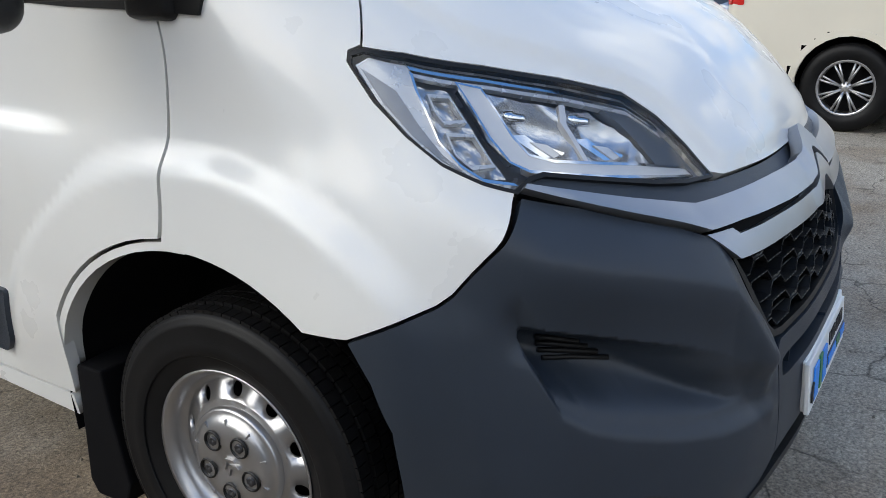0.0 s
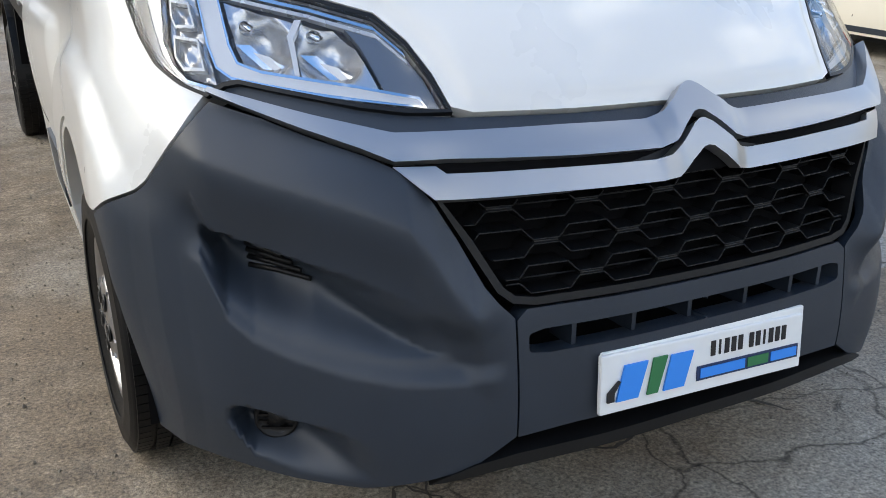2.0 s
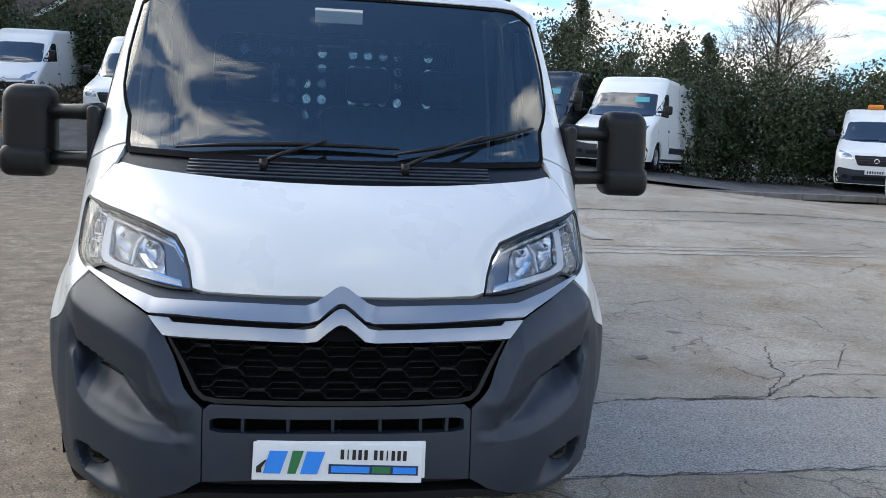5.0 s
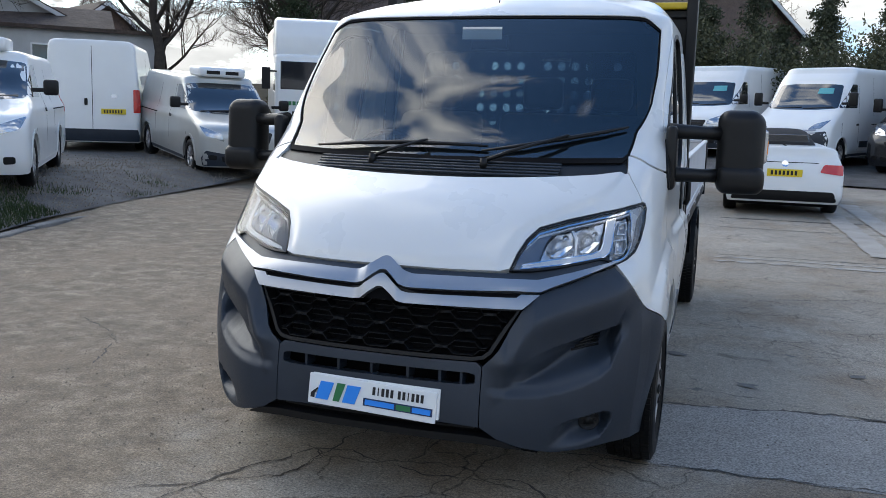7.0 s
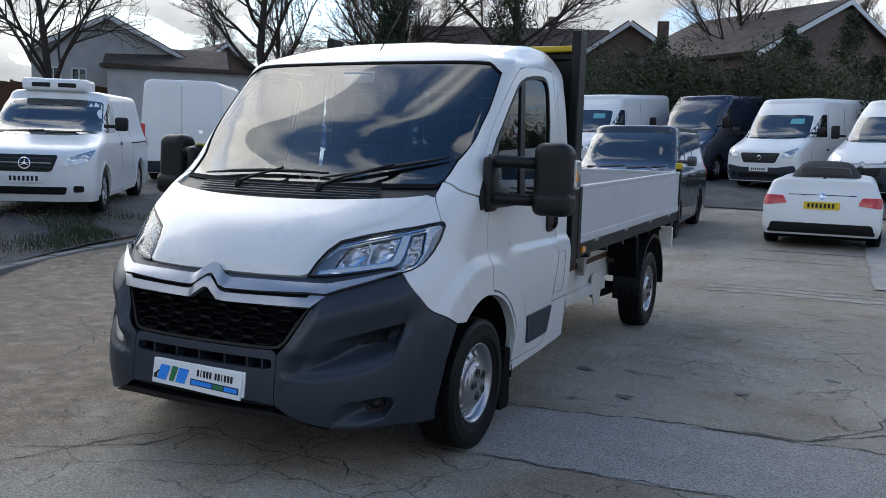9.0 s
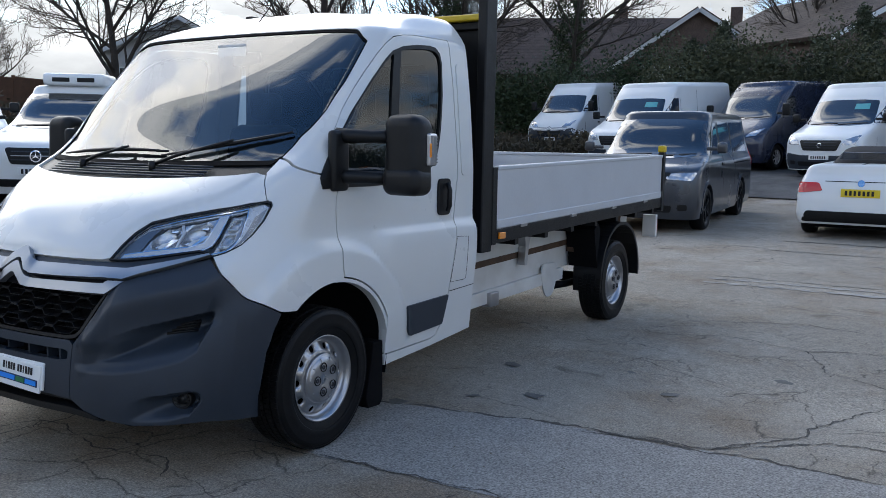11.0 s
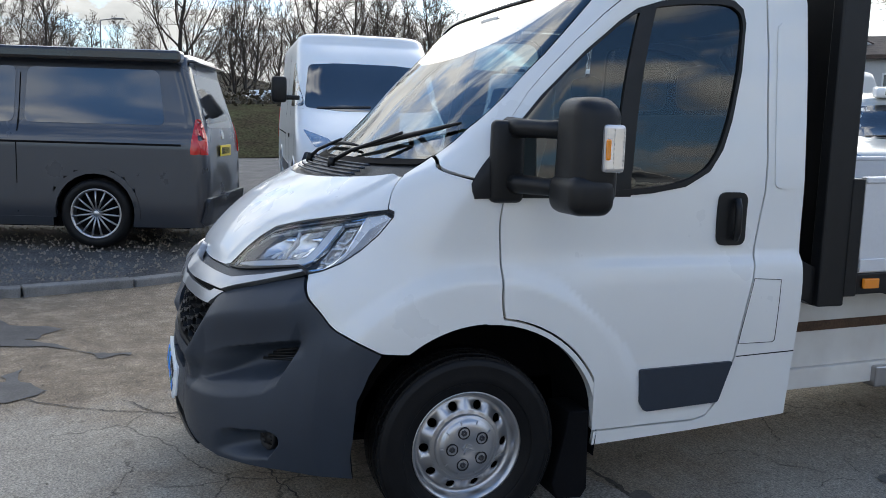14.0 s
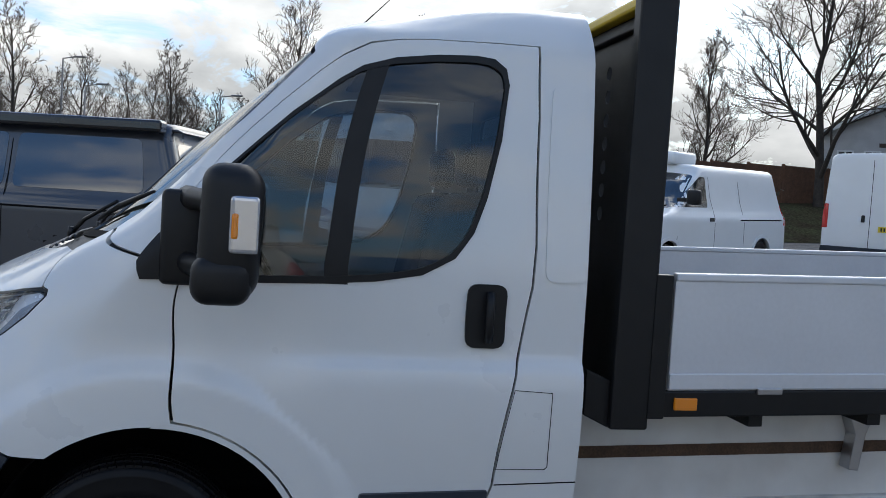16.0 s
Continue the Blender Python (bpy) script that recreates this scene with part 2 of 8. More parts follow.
def prism(poly, a0, a1, axis="X", bevel=0.0, bm=None):
    """A flat outline pushed from a0 to a1 along an axis. poly: (y, z) for X, (x, z) for Y, (x, y) for Z."""
    bm = bm or bmesh.new()
    put = {"X": lambda p, q, a: (a, p, q), "Y": lambda p, q, a: (p, a, q), "Z": lambda p, q, a: (p, q, a)}[axis]
    lo = [bm.verts.new(put(p, q, a0)) for p, q in poly]
    hi = [bm.verts.new(put(p, q, a1)) for p, q in poly]
    n = len(poly)
    fs = [bm.faces.new(lo[::-1]), bm.faces.new(hi)]
    fs += [bm.faces.new((lo[i], lo[(i + 1) % n], hi[(i + 1) % n], hi[i])) for i in range(n)]
    bmesh.ops.recalc_face_normals(bm, faces=fs)
    if bevel:
        es = list({e for f in fs for e in f.edges})
        bmesh.ops.bevel(bm, geom=es, offset=bevel, segments=2, affect="EDGES", profile=0.5)
    return bm


def smooth(bm):
    for f in bm.faces:
        f.smooth = True
    return bm


def inside(px, py, poly):
    """Which of the points lie in the outline."""
    res = np.zeros(len(px), bool)
    n = len(poly)
    for i in range(n):
        x0, y0 = poly[i]
        x1, y1 = poly[(i + 1) % n]
        if y0 == y1:
            continue
        hit = ((y0 > py) != (y1 > py)) & (px < (x1 - x0) * (py - y0) / (y1 - y0) + x0)
        res ^= hit
    return res


def densify(poly, step):
    out = []
    for i, (a, b) in enumerate(poly):
        c, d = poly[(i + 1) % len(poly)]
        k = max(1, int(math.hypot(c - a, d - b) / step))
        out += [(a + (c - a) * j / k, b + (d - b) * j / k) for j in range(k)]
    return out


def rounded(poly, r, seg=4):
    """An outline with its corners rounded by r."""
    out, n = [], len(poly)
    for i in range(n):
        p, a, b = Vector(poly[i]), Vector(poly[i - 1]), Vector(poly[(i + 1) % n])
        k = min(r, (a - p).length * 0.45, (b - p).length * 0.45)
        s, e = p + (a - p).normalized() * k, p + (b - p).normalized() * k
        for j in range(seg + 1):
            t = j / seg
            q = s * (1 - t) ** 2 + p * 2 * t * (1 - t) + e * t ** 2
            out.append((q.x, q.y))
    return out


def fill(poly, holes=(), step=0.03):
    """Triangles that fill a flat outline: points, triangles, and the rims as lists of indices."""
    from mathutils.geometry import delaunay_2d_cdt
    rims = [densify(poly, step)] + [densify(h, step) for h in holes]
    pts, edges, loops = [], [], []
    for rim in rims:
        s = len(pts)
        pts += rim
        loops.append(list(range(s, s + len(rim))))
        edges += [(s + i, s + (i + 1) % len(rim)) for i in range(len(rim))]
    xs, ys = [p[0] for p in rims[0]], [p[1] for p in rims[0]]
    gx, gy = np.meshgrid(np.arange(min(xs) + step * 0.5, max(xs), step), np.arange(min(ys) + step * 0.5, max(ys), step))
    gx = gx + (np.arange(gx.shape[0]) % 2)[:, None] * step * 0.5
    gx, gy = gx.ravel(), gy.ravel()
    ok = inside(gx, gy, rims[0])
    for h in rims[1:]:
        ok &= ~inside(gx, gy, h)
    edge = np.array(pts)
    for i in range(len(gx)):
        if ok[i]:
            ok[i] = ((edge[:, 0] - gx[i]) ** 2 + (edge[:, 1] - gy[i]) ** 2).min() > (step * 0.45) ** 2
    pts += list(zip(gx[ok], gy[ok]))
    v, e, f, vo, _, _ = delaunay_2d_cdt([Vector(p) for p in pts], edges, [], 0, 1e-7)
    c = np.array([[sum(v[i][k] for i in t) / 3 for k in (0, 1)] for t in f])
    keep = inside(c[:, 0], c[:, 1], rims[0])
    for h in rims[1:]:
        keep &= ~inside(c[:, 0], c[:, 1], h)
    old = {}
    for i, src in enumerate(vo):
        for s in src:
            old[s] = i
    return [tuple(p) for p in v], [tuple(t) for t, k in zip(f, keep) if k and abs((v[t[1]] - v[t[0]]).cross(v[t[2]] - v[t[0]])) > 2e-3 * step * step], [[old[i] for i in lp if i in old] for lp in loops]


def shell_mesh(co, tris, rims, nrm, depth, flip, keep=False):
    """A panel from its points, with its rims turned inwards by depth; keep: note the skin's own normals."""
    bm = bmesh.new()
    lay = bm.verts.layers.float_vector.new("even") if keep else None
    vs = [bm.verts.new(p) for p in co]
    if keep:
        for q, n in zip(vs, nrm):
            q[lay] = n
    for t in tris:
        try:
            f = bm.faces.new([vs[i] for i in (t[::-1] if flip else t)])
            f.smooth = True
        except ValueError:
            pass
    if depth:
        for rim in rims:
            a = [bm.verts.new(co[i]) for i in rim]
            b = [bm.verts.new(Vector(co[i]) - depth * Vector(nrm[i])) for i in rim]
            for i in range(len(rim)):
                j = (i + 1) % len(rim)
                bm.faces.new((a[i], b[i], b[j], a[j]))
    for v in [v for v in bm.verts if not v.link_faces]:
        bm.verts.remove(v)
    return bm


# ---- ground ----
def ground_height(x, y):
    """The yard is level round the truck and climbs gently behind the kerbs."""
    x, y = np.asarray(x, float), np.asarray(y, float)
    base = 0.024 * np.clip(y - 2.5, 0, 40) * np.interp(x, (7.5, 11.5), (1.0, 0.2))
    d = np.maximum(0, kerb_x(y) - x)
    left = np.interp(y, (-6, -2, 1, 3, 6, 12), (0.08, 0.10, 0.16, 0.22, 0.32, 0.26)) * np.clip(d / 1.3, 0, 1) + 0.02 * np.minimum(d, 25)
    b = np.maximum(0, y - far_kerb(x))
    back = np.interp(x, (-8, -1, 2, 8), (0.38, 0.30, 0.22, 0.02)) * np.clip(b / 2.0, 0, 1) + np.interp(x, (-8, 8, 12), (0.05, 0.02, 0.0)) * np.minimum(b, 20)
    return base + np.maximum(left, back)


KERB = ((-4.0, -6.0), (-4.02, -2.3), (-4.12, -1.6), (-4.45, -0.9), (-5.1, 0.1), (-5.7, 1.7), (-6.45, 3.4), (-7.0, 5.0), (-7.45, 7.5), (-7.6, 9.0), (-8.0, 12.0), (-8.6, 16.0))


def kerb_x(y):
    return np.interp(y, [q for p, q in KERB], [p for p, q in KERB])


def far_kerb(x):
    return np.interp(x, (-9, 0, 4, 8, 10.5, 14, 20), (18.8, 18.3, 17.4, 15.9, 15.6, 15.3, 14.5))


def ground_material():
    m = bpy.data.materials.new("worn_asphalt")
    m.use_nodes = True
    n, l = m.node_tree.nodes, m.node_tree.links
    p = n["Principled BSDF"]
    tc = n.new("ShaderNodeTexCoord")

    def noise_(scale, detail=6, rough=0.6, dist=0.0):
        t = n.new("ShaderNodeTexNoise")
        t.inputs["Scale"].default_value, t.inputs["Detail"].default_value, t.inputs["Roughness"].default_value, t.inputs["Distortion"].default_value = scale, detail, rough, dist
        l.new(tc.outputs["Object"], t.inputs["Vector"])
        return t.outputs["Fac"]

    def ramp(src, *stops):
        r = n.new("ShaderNodeValToRGB")
        e = r.color_ramp.elements
        while len(e) < len(stops):
            e.new(0.5)
        for k, (pos, c) in enumerate(stops):
            e[k].position, e[k].color = pos, (*c, 1)
        l.new(src, r.inputs["Fac"])
        return r.outputs["Color"]

    def mix(fac, a, b, mode="MIX"):
        k = n.new("ShaderNodeMix"); k.data_type, k.blend_type = "RGBA", mode
        if isinstance(fac, float):
            k.inputs[0].default_value = fac
        else:
            l.new(fac, k.inputs[0])
        for s, i in ((a, 6), (b, 7)):
            if isinstance(s, tuple):
                k.inputs[i].default_value = (*s, 1)
            else:
                l.new(s, k.inputs[i])
        return k.outputs[2]
    big = ramp(noise_(0.35, 5, 0.6, 0.4), (0.36, (0.235, 0.222, 0.202)), (0.50, (0.295, 0.280, 0.257)), (0.64, (0.345, 0.330, 0.305)))
    dirt = ramp(noise_(0.9, 7, 0.65), (0.48, (0, 0, 0)), (0.66, (0.8, 0.8, 0.8)))
    # loose brown dirt over the whole right-hand side of the yard, with a ragged edge
    sx = n.new("ShaderNodeSeparateXYZ"); l.new(tc.outputs["Object"], sx.inputs[0])
    ed = n.new("ShaderNodeMath"); ed.operation = "MULTIPLY_ADD"; ed.inputs[1].default_value = 2.6
    l.new(noise_(1.1, 8, 0.68), ed.inputs[0])
    neg = n.new("ShaderNodeMath"); neg.operation = "MULTIPLY_ADD"; neg.inputs[1].default_value, neg.inputs[2].default_value = -1.0, -1.3
    l.new(sx.outputs["X"], neg.inputs[0]); l.new(neg.outputs[0], ed.inputs[2])
    side_dirt = n.new("ShaderNodeMapRange"); side_dirt.interpolation_type = "SMOOTHSTEP"
    side_dirt.inputs[1].default_value, side_dirt.inputs[2].default_value = 0.45, 1.25
    l.new(ed.outputs[0], side_dirt.inputs[0])
    soil = ramp(noise_(5.0, 8, 0.72), (0.34, (0.118, 0.093, 0.067)), (0.50, (0.192, 0.158, 0.121)), (0.68, (0.31, 0.268, 0.215)))
    big = mix(side_dirt.outputs[0], big, soil)
    base = mix(dirt, big, (0.205, 0.162, 0.120))
    grit = ramp(noise_(95, 3, 0.75), (0.32, (0.42, 0.42, 0.42)), (0.50, (0.97, 0.97, 0.97)), (0.68, (1.60, 1.58, 1.53)))
    base = mix(1.0, base, grit, "MULTIPLY")
    mid = ramp(noise_(11, 8, 0.75), (0.34, (0.84, 0.835, 0.83)), (0.66, (1.13, 1.13, 1.13)))
    base = mix(1.0, base, mid, "MULTIPLY")
    patchy = ramp(noise_(42, 5, 0.75), (0.36, (0.76, 0.755, 0.75)), (0.64, (1.20, 1.20, 1.19)))
    base = mix(1.0, base, patchy, "MULTIPLY")
    # crazing: a network of fine cracks that comes and goes
    wob = n.new("ShaderNodeTexNoise"); wob.inputs["Scale"].default_value, wob.inputs["Detail"].default_value = 3.5, 6
    l.new(tc.outputs["Object"], wob.inputs["Vector"])
    wv = n.new("ShaderNodeVectorMath"); wv.operation = "MULTIPLY_ADD"; wv.inputs[1].default_value = (0.35, 0.35, 0.0)
    l.new(wob.outputs["Color"], wv.inputs[0]); l.new(tc.outputs["Object"], wv.inputs[2])
    for sc, lo, hi, thick in ((0.55, 0.53, 0.58, 0.0045), (1.3, 0.50, 0.56, 0.009), (3.2, 0.54, 0.60, 0.020)):
        vo = n.new("ShaderNodeTexVoronoi"); vo.feature = "DISTANCE_TO_EDGE"; vo.inputs["Scale"].default_value = sc
        l.new(wv.outputs[0], vo.inputs["Vector"])
        line = ramp(vo.outputs["Distance"], (0.0, (0.30, 0.29, 0.28)), (thick, (1, 1, 1)))
        where = ramp(noise_(0.55 * sc, 4, 0.6), (lo, (0, 0, 0)), (hi, (1, 1, 1)))
        base = mix(mix(side_dirt.outputs[0], where, (0.0, 0.0, 0.0)), base, mix(1.0, base, line, "MULTIPLY"))
    base = mix(1.0, base, (1.07, 1.0, 0.90), "MULTIPLY")
    stain = ramp(noise_(1.7, 3, 0.5, 0.3), (0.24, (0.35, 0.34, 0.33)), (0.31, (1, 1, 1)))
    base = mix(1.0, base, stain, "MULTIPLY")
    l.new(base, p.inputs["Base Color"])
    p.inputs["Roughness"].default_value = 0.82
    b = n.new("ShaderNodeBump"); b.inputs["Strength"].default_value, b.inputs["Distance"].default_value = 0.7, 0.006
    l.new(noise_(120, 4, 0.7), b.inputs["Height"]); l.new(b.outputs[0], p.inputs["Normal"])
    return m


ASPHALT = ground_material()
GRAVEL_BED = material("gravel_bed", (0.115, 0.11, 0.105), 0.9, var=0.45, scale=2.5, fine=0.5, fine_scale=55, bump=1.0)
KERBSTONE = material("kerb_concrete", (0.22, 0.21, 0.195), 0.85, var=0.35, scale=5, fine=0.2, fine_scale=90, bump=0.4, rand=0.12)
CRACK = material("crack_dirt", (0.10, 0.088, 0.075), 0.95, var=0.4, scale=20)
CONCRETE = material("concrete_slab", (0.36, 0.335, 0.30), 0.85, var=0.25, scale=3, fine=0.25, fine_scale=120, bump=0.4)
GRASS = material("verge_grass", (0.055, 0.085, 0.025), 0.9, var=0.5, scale=6, fine=0.4, fine_scale=60, bump=1.0)

# one sheet: fine near the truck, coarse to the horizon
gx = np.concatenate([[-1500, -500, -200, -100, -60], np.arange(-40, 40.1, 1.0), [60, 100, 200, 500, 1500]])
gy = np.concatenate([[-1500, -500, -200, -100, -60], np.arange(-40, 60.1, 1.0), [80, 120, 200, 500, 1500]])
bm = bmesh.new()
grid = [[bm.verts.new((x, y, float(ground_height(x, y)) - (0.03 if (x < float(kerb_x(y)) or y > float(far_kerb(x))) else 0))) for x in gx] for y in gy]
for r0, r1 in zip(grid, grid[1:]):
    for i in range(len(gx) - 1):
        bm.faces.new((r0[i], r0[i + 1], r1[i + 1], r1[i])).smooth = True
me = bpy.data.meshes.new("ground"); bm.to_mesh(me); bm.free(); me.materials.append(ASPHALT)
tagged(new("ground", me), "worn grey asphalt yard with cracks and dirt", "ground", kind="structure")

# gravel plots behind the two kerbs
bm = bmesh.new()
ys = np.concatenate([np.arange(-30, 30.1, 0.5)])
steps_ = np.concatenate([np.arange(0.12, 8, 0.5), np.arange(8, 45, 3)])
rows = [[bm.verts.new((float(kerb_x(y)) - d, y, float(ground_height(kerb_x(y) - d, y)) + 0.05)) for d in steps_] for y in ys]
for r0, r1 in zip(rows, rows[1:]):
    for i in range(len(steps_) - 1):
        bm.faces.new((r0[i + 1], r0[i], r1[i], r1[i + 1])).smooth = True
me = bpy.data.meshes.new("gravel_plot"); bm.to_mesh(me); bm.free(); me.materials.append(GRAVEL_BED)
tagged(new("gravel_plot", me), "dark loose gravel parking plot", "gravel", kind="structure")
bm = bmesh.new()
xs = np.arange(-8, 40, 0.5)
rows = [[bm.verts.new((x, float(far_kerb(x)) + d, float(ground_height(x, far_kerb(x) + d)) + 0.05)) for d in steps_] for x in xs]
for r0, r1 in zip(rows, rows[1:]):
    for i in range(len(steps_) - 1):
        bm.faces.new((r0[i + 1], r0[i], r1[i], r1[i + 1])).smooth = True
for f in bm.faces:
    f.normal_update()
    if f.normal.z < 0:
        f.normal_flip()
me = bpy.data.meshes.new("gravel_plot"); bm.to_mesh(me); bm.free(); me.materials.append(GRAVEL_BED)
tagged(new("gravel_plot", me), "grey gravel parking strip under the hedge", "gravel", kind="structure")


def kerb_run(name, pts, label):
    root = thing(name, label, "kerb", kind="structure")
    stone = None
    pl = [Vector((p, q, 0)) for p, q in pts]
    # walk along the line in stones of 0.9 m
    dist = [0]
    for a, b in zip(pl, pl[1:]):
        dist.append(dist[-1] + (b - a).length)
    s = 0.0
    while s + 0.9 < dist[-1]:
        def on(d):
            return Vector((np.interp(d, dist, [p.x for p in pl]), np.interp(d, dist, [p.y for p in pl]), 0))
        a, b = on(s), on(s + 0.9)
        ang = math.degrees(math.atan2(b.y - a.y, b.x - a.x))
        m = pose(*((a + b) / 2 + Vector((0, 0, 0.012 * max(0, a.y - 3) + random.uniform(-0.006, 0.006)))), 0, 0, ang + random.uniform(-0.8, 0.8))
        if stone is None:
            bm = boxes((-0.445, 0.445, -0.075, 0.075, -0.06, 0.085), bevel=0.014)
            stone = part("kerbstone", bm, KERBSTONE, root)
            stone.matrix_basis = m
        else:
            part_again(stone, root, m)
        s += 0.905
    return root


kerb_run("kerb_near", [(kerb_x(y) - 0.03, y) for y in np.arange(-12, 16, 0.4)], "weathered concrete kerb stones beside the gravel plot")
kerb_run("kerb_far", [(x, far_kerb(x) + 0.03) for x in np.arange(-8.5, 22, 0.5)], "low concrete kerb along the far plot")


# ---- the truck: a cab skin in sections, and panels laid out on it ----
# the cab faces -y, its front axle stands at y = 0, its left side is +x
ZK = (0.20, 0.40, 0.585, 0.72, 0.87, 0.945, 1.05, 1.17, 1.30, 1.38, 1.70, 2.02)
Y0 = (-0.935, -0.960, -0.950, -0.920, -0.885, -0.830, -0.755, -0.625, -0.380, -0.255, 0.080, 0.455)
Y1 = (-0.928, -0.953, -0.938, -0.907, -0.873, -0.815, -0.735, -0.605, -0.365, -0.240, 0.090, 0.460)
Y2 = (-0.870, -0.900, -0.880, -0.845, -0.810, -0.735, -0.650, -0.525, -0.320, -0.190, 0.125, 0.465)
X3 = (0.84, 0.85, 0.855, 0.86, 0.86, 0.855, 0.85, 0.85, 0.825, 0.83, 0.805, 0.765)
Y3 = (-0.655, -0.695, -0.675, -0.635, -0.600, -0.565, -0.485, -0.390, -0.250, -0.105, 0.175, 0.475)
X4 = (0.95, 0.965, 0.98, 0.98, 0.965, 0.955, 0.94, 0.93, 0.912, 0.918, 0.895, 0.850)
Y4 = (-0.440, -0.500, -0.490, -0.480, -0.460, -0.430, -0.360, -0.280, -0.180, -0.050, 0.220, 0.490)
X5 = (0.985, 1.0, 1.012, 1.016, 1.008, 1.002, 0.985, 0.985, 0.985, 0.980, 0.953, 0.912)
Y5 = (-0.25, -0.28, -0.30, -0.32, -0.27, -0.22, -0.16, -0.10, 0.0, 0.08, 0.34, 0.58)
REAR = 1.332
ROOF_Z, ROOF_H = 2.02, 0.155


def pchip(xk, yk):
    x, y = np.array(xk, float), np.array(yk, float)
    h, d = np.diff(x), np.diff(y) / np.diff(x)
    m = np.zeros(len(x))
    m[0], m[-1] = d[0], d[-1]
    for i in range(1, len(x) - 1):
        if d[i - 1] * d[i] > 0:
            w1, w2 = 2 * h[i] + h[i - 1], h[i] + 2 * h[i - 1]
            m[i] = (w1 + w2) / (w1 / d[i - 1] + w2 / d[i])

    def f(q):
        q = np.clip(np.asarray(q, float), x[0], x[-1])
        i = np.clip(np.searchsorted(x, q) - 1, 0, len(x) - 2)
        t = (q - x[i]) / h[i]
        return (2 * t ** 3 - 3 * t ** 2 + 1) * y[i] + (t ** 3 - 2 * t ** 2 + t) * h[i] * m[i] + (-2 * t ** 3 + 3 * t ** 2) * y[i + 1] + (t ** 3 - t ** 2) * h[i] * m[i + 1]
    return f


KX = [lambda z: 0 * z, lambda z: 0 * z + 0.3, lambda z: 0 * z + 0.6, pchip(ZK, X3), pchip(ZK, X4), pchip(ZK, X5)]
KY = [pchip(ZK, c) for c in (Y0, Y1, Y2, Y3, Y4, Y5)]
W_FRONT, W_SIDE = 1.5, 1.5        # widths of the unrolled front and side in the flat layout


def fy(y):
    return 1.04 * y + 0.02


def fz(z):
    return z + 0.033 * np.clip((z - 1.22) / 0.8, 0, 1.2)


def sstep(a, b, x):
    t = np.clip((x - a) / (b - a), 0, 1)
    return t * t * (3 - 2 * t)


def raw_skin(w, v):
    """The cab's skin from its sections, before it is evened out."""
    w, v = np.asarray(w, float), np.asarray(v, float)
    z = np.minimum(v, ROOF_Z)
    kx, ky = [f(z) for f in KX], [f(z) for f in KY]
    px = np.array([-kx[1]] + kx + [kx[5]])
    py = np.array([ky[1]] + ky + [2 * ky[5] - ky[4]])
    u = np.clip(w / W_FRONT * 5, 0, 5)
    i = np.clip(u.astype(int), 0, 4)
    t = u - i
    idx = np.arange(len(u))

    def cr(p):
        a, b, c, d = p[i, idx], p[i + 1, idx], p[i + 2, idx], p[i + 3, idx]
        return 0.5 * (2 * b + (c - a) * t + (2 * a - 5 * b + 4 * c - d) * t ** 2 + (3 * b - a - 3 * c + d) * t ** 3)
    x, y = cr(px), cr(py)
    s = np.clip((w - W_FRONT) / W_SIDE, 0, None)
    y = np.where(w > W_FRONT, ky[5] + s * (REAR - ky[5]), y)
    x = np.where(w > W_FRONT, kx[5], x)
    # doors stand a little inside the wings, the wheel arch swells out
    x = x - np.where(w > W_FRONT, 0.014 * sstep(0.0, 0.35, s) * sstep(1.0, 0.6, z), 0)
    # roof
    k = np.clip((v - ROOF_Z) / 1.0, 0, 1)
    x = x * (1 - k)
    y0 = y
    y = np.where(y < 0.95, y + (0.95 - y) * k, y)
    side_lift = np.sin(np.clip(k / 0.20, 0, 1) * math.pi / 2)
    nose_lift = 1 - (1 - k) ** 2
    mixk = sstep(0.40, 1.20, y0)
    z = z + ROOF_H * (side_lift * mixk + nose_lift * (1 - mixk)) + 0.01 * k
    return np.stack([x, y, z], -1)


# the sections evened out: a table of the skin, blurred by two centimetres and read with cubic splines
SKIN_D = 0.01
SKIN_W0, SKIN_V0 = -0.10, 0.12
tw, tv = SKIN_W0 + SKIN_D * np.arange(322), SKIN_V0 + SKIN_D * np.arange(302)
gw_, gv_ = np.meshgrid(tw, tv, indexing="ij")
SKIN_T = raw_skin(np.abs(gw_).ravel(), gv_.ravel()).reshape(len(tw), len(tv), 3)
SKIN_T[tw < 0, :, 0] *= -1
kern = np.exp(-0.5 * (np.arange(-7, 8) / 2.2) ** 2)
kern /= kern.sum()
for ax in (0, 1):
    padded = np.concatenate([np.repeat(SKIN_T.take([0], ax), 7, ax), SKIN_T, np.repeat(SKIN_T.take([-1], ax), 7, ax)], ax)
    SKIN_T = sum(kern[q] * padded.take(range(q, q + SKIN_T.shape[ax]), ax) for q in range(15))


def spline_weights(t):
    return [(1 - t) ** 3 / 6, (3 * t ** 3 - 6 * t ** 2 + 4) / 6, (-3 * t ** 3 + 3 * t ** 2 + 3 * t + 1) / 6, t ** 3 / 6]


def even_skin(w, v):
    a, b = (w - SKIN_W0) / SKIN_D, (v - SKIN_V0) / SKIN_D
    i, j = np.clip(a.astype(int), 1, len(tw) - 3), np.clip(b.astype(int), 1, len(tv) - 3)
    wa, wb = spline_weights(np.clip(a - i, 0, 1)), spline_weights(np.clip(b - j, 0, 1))
    return sum((wa[p] * wb[q])[:, None] * SKIN_T[i + p - 1, j + q - 1] for p in range(4) for q in range(4))


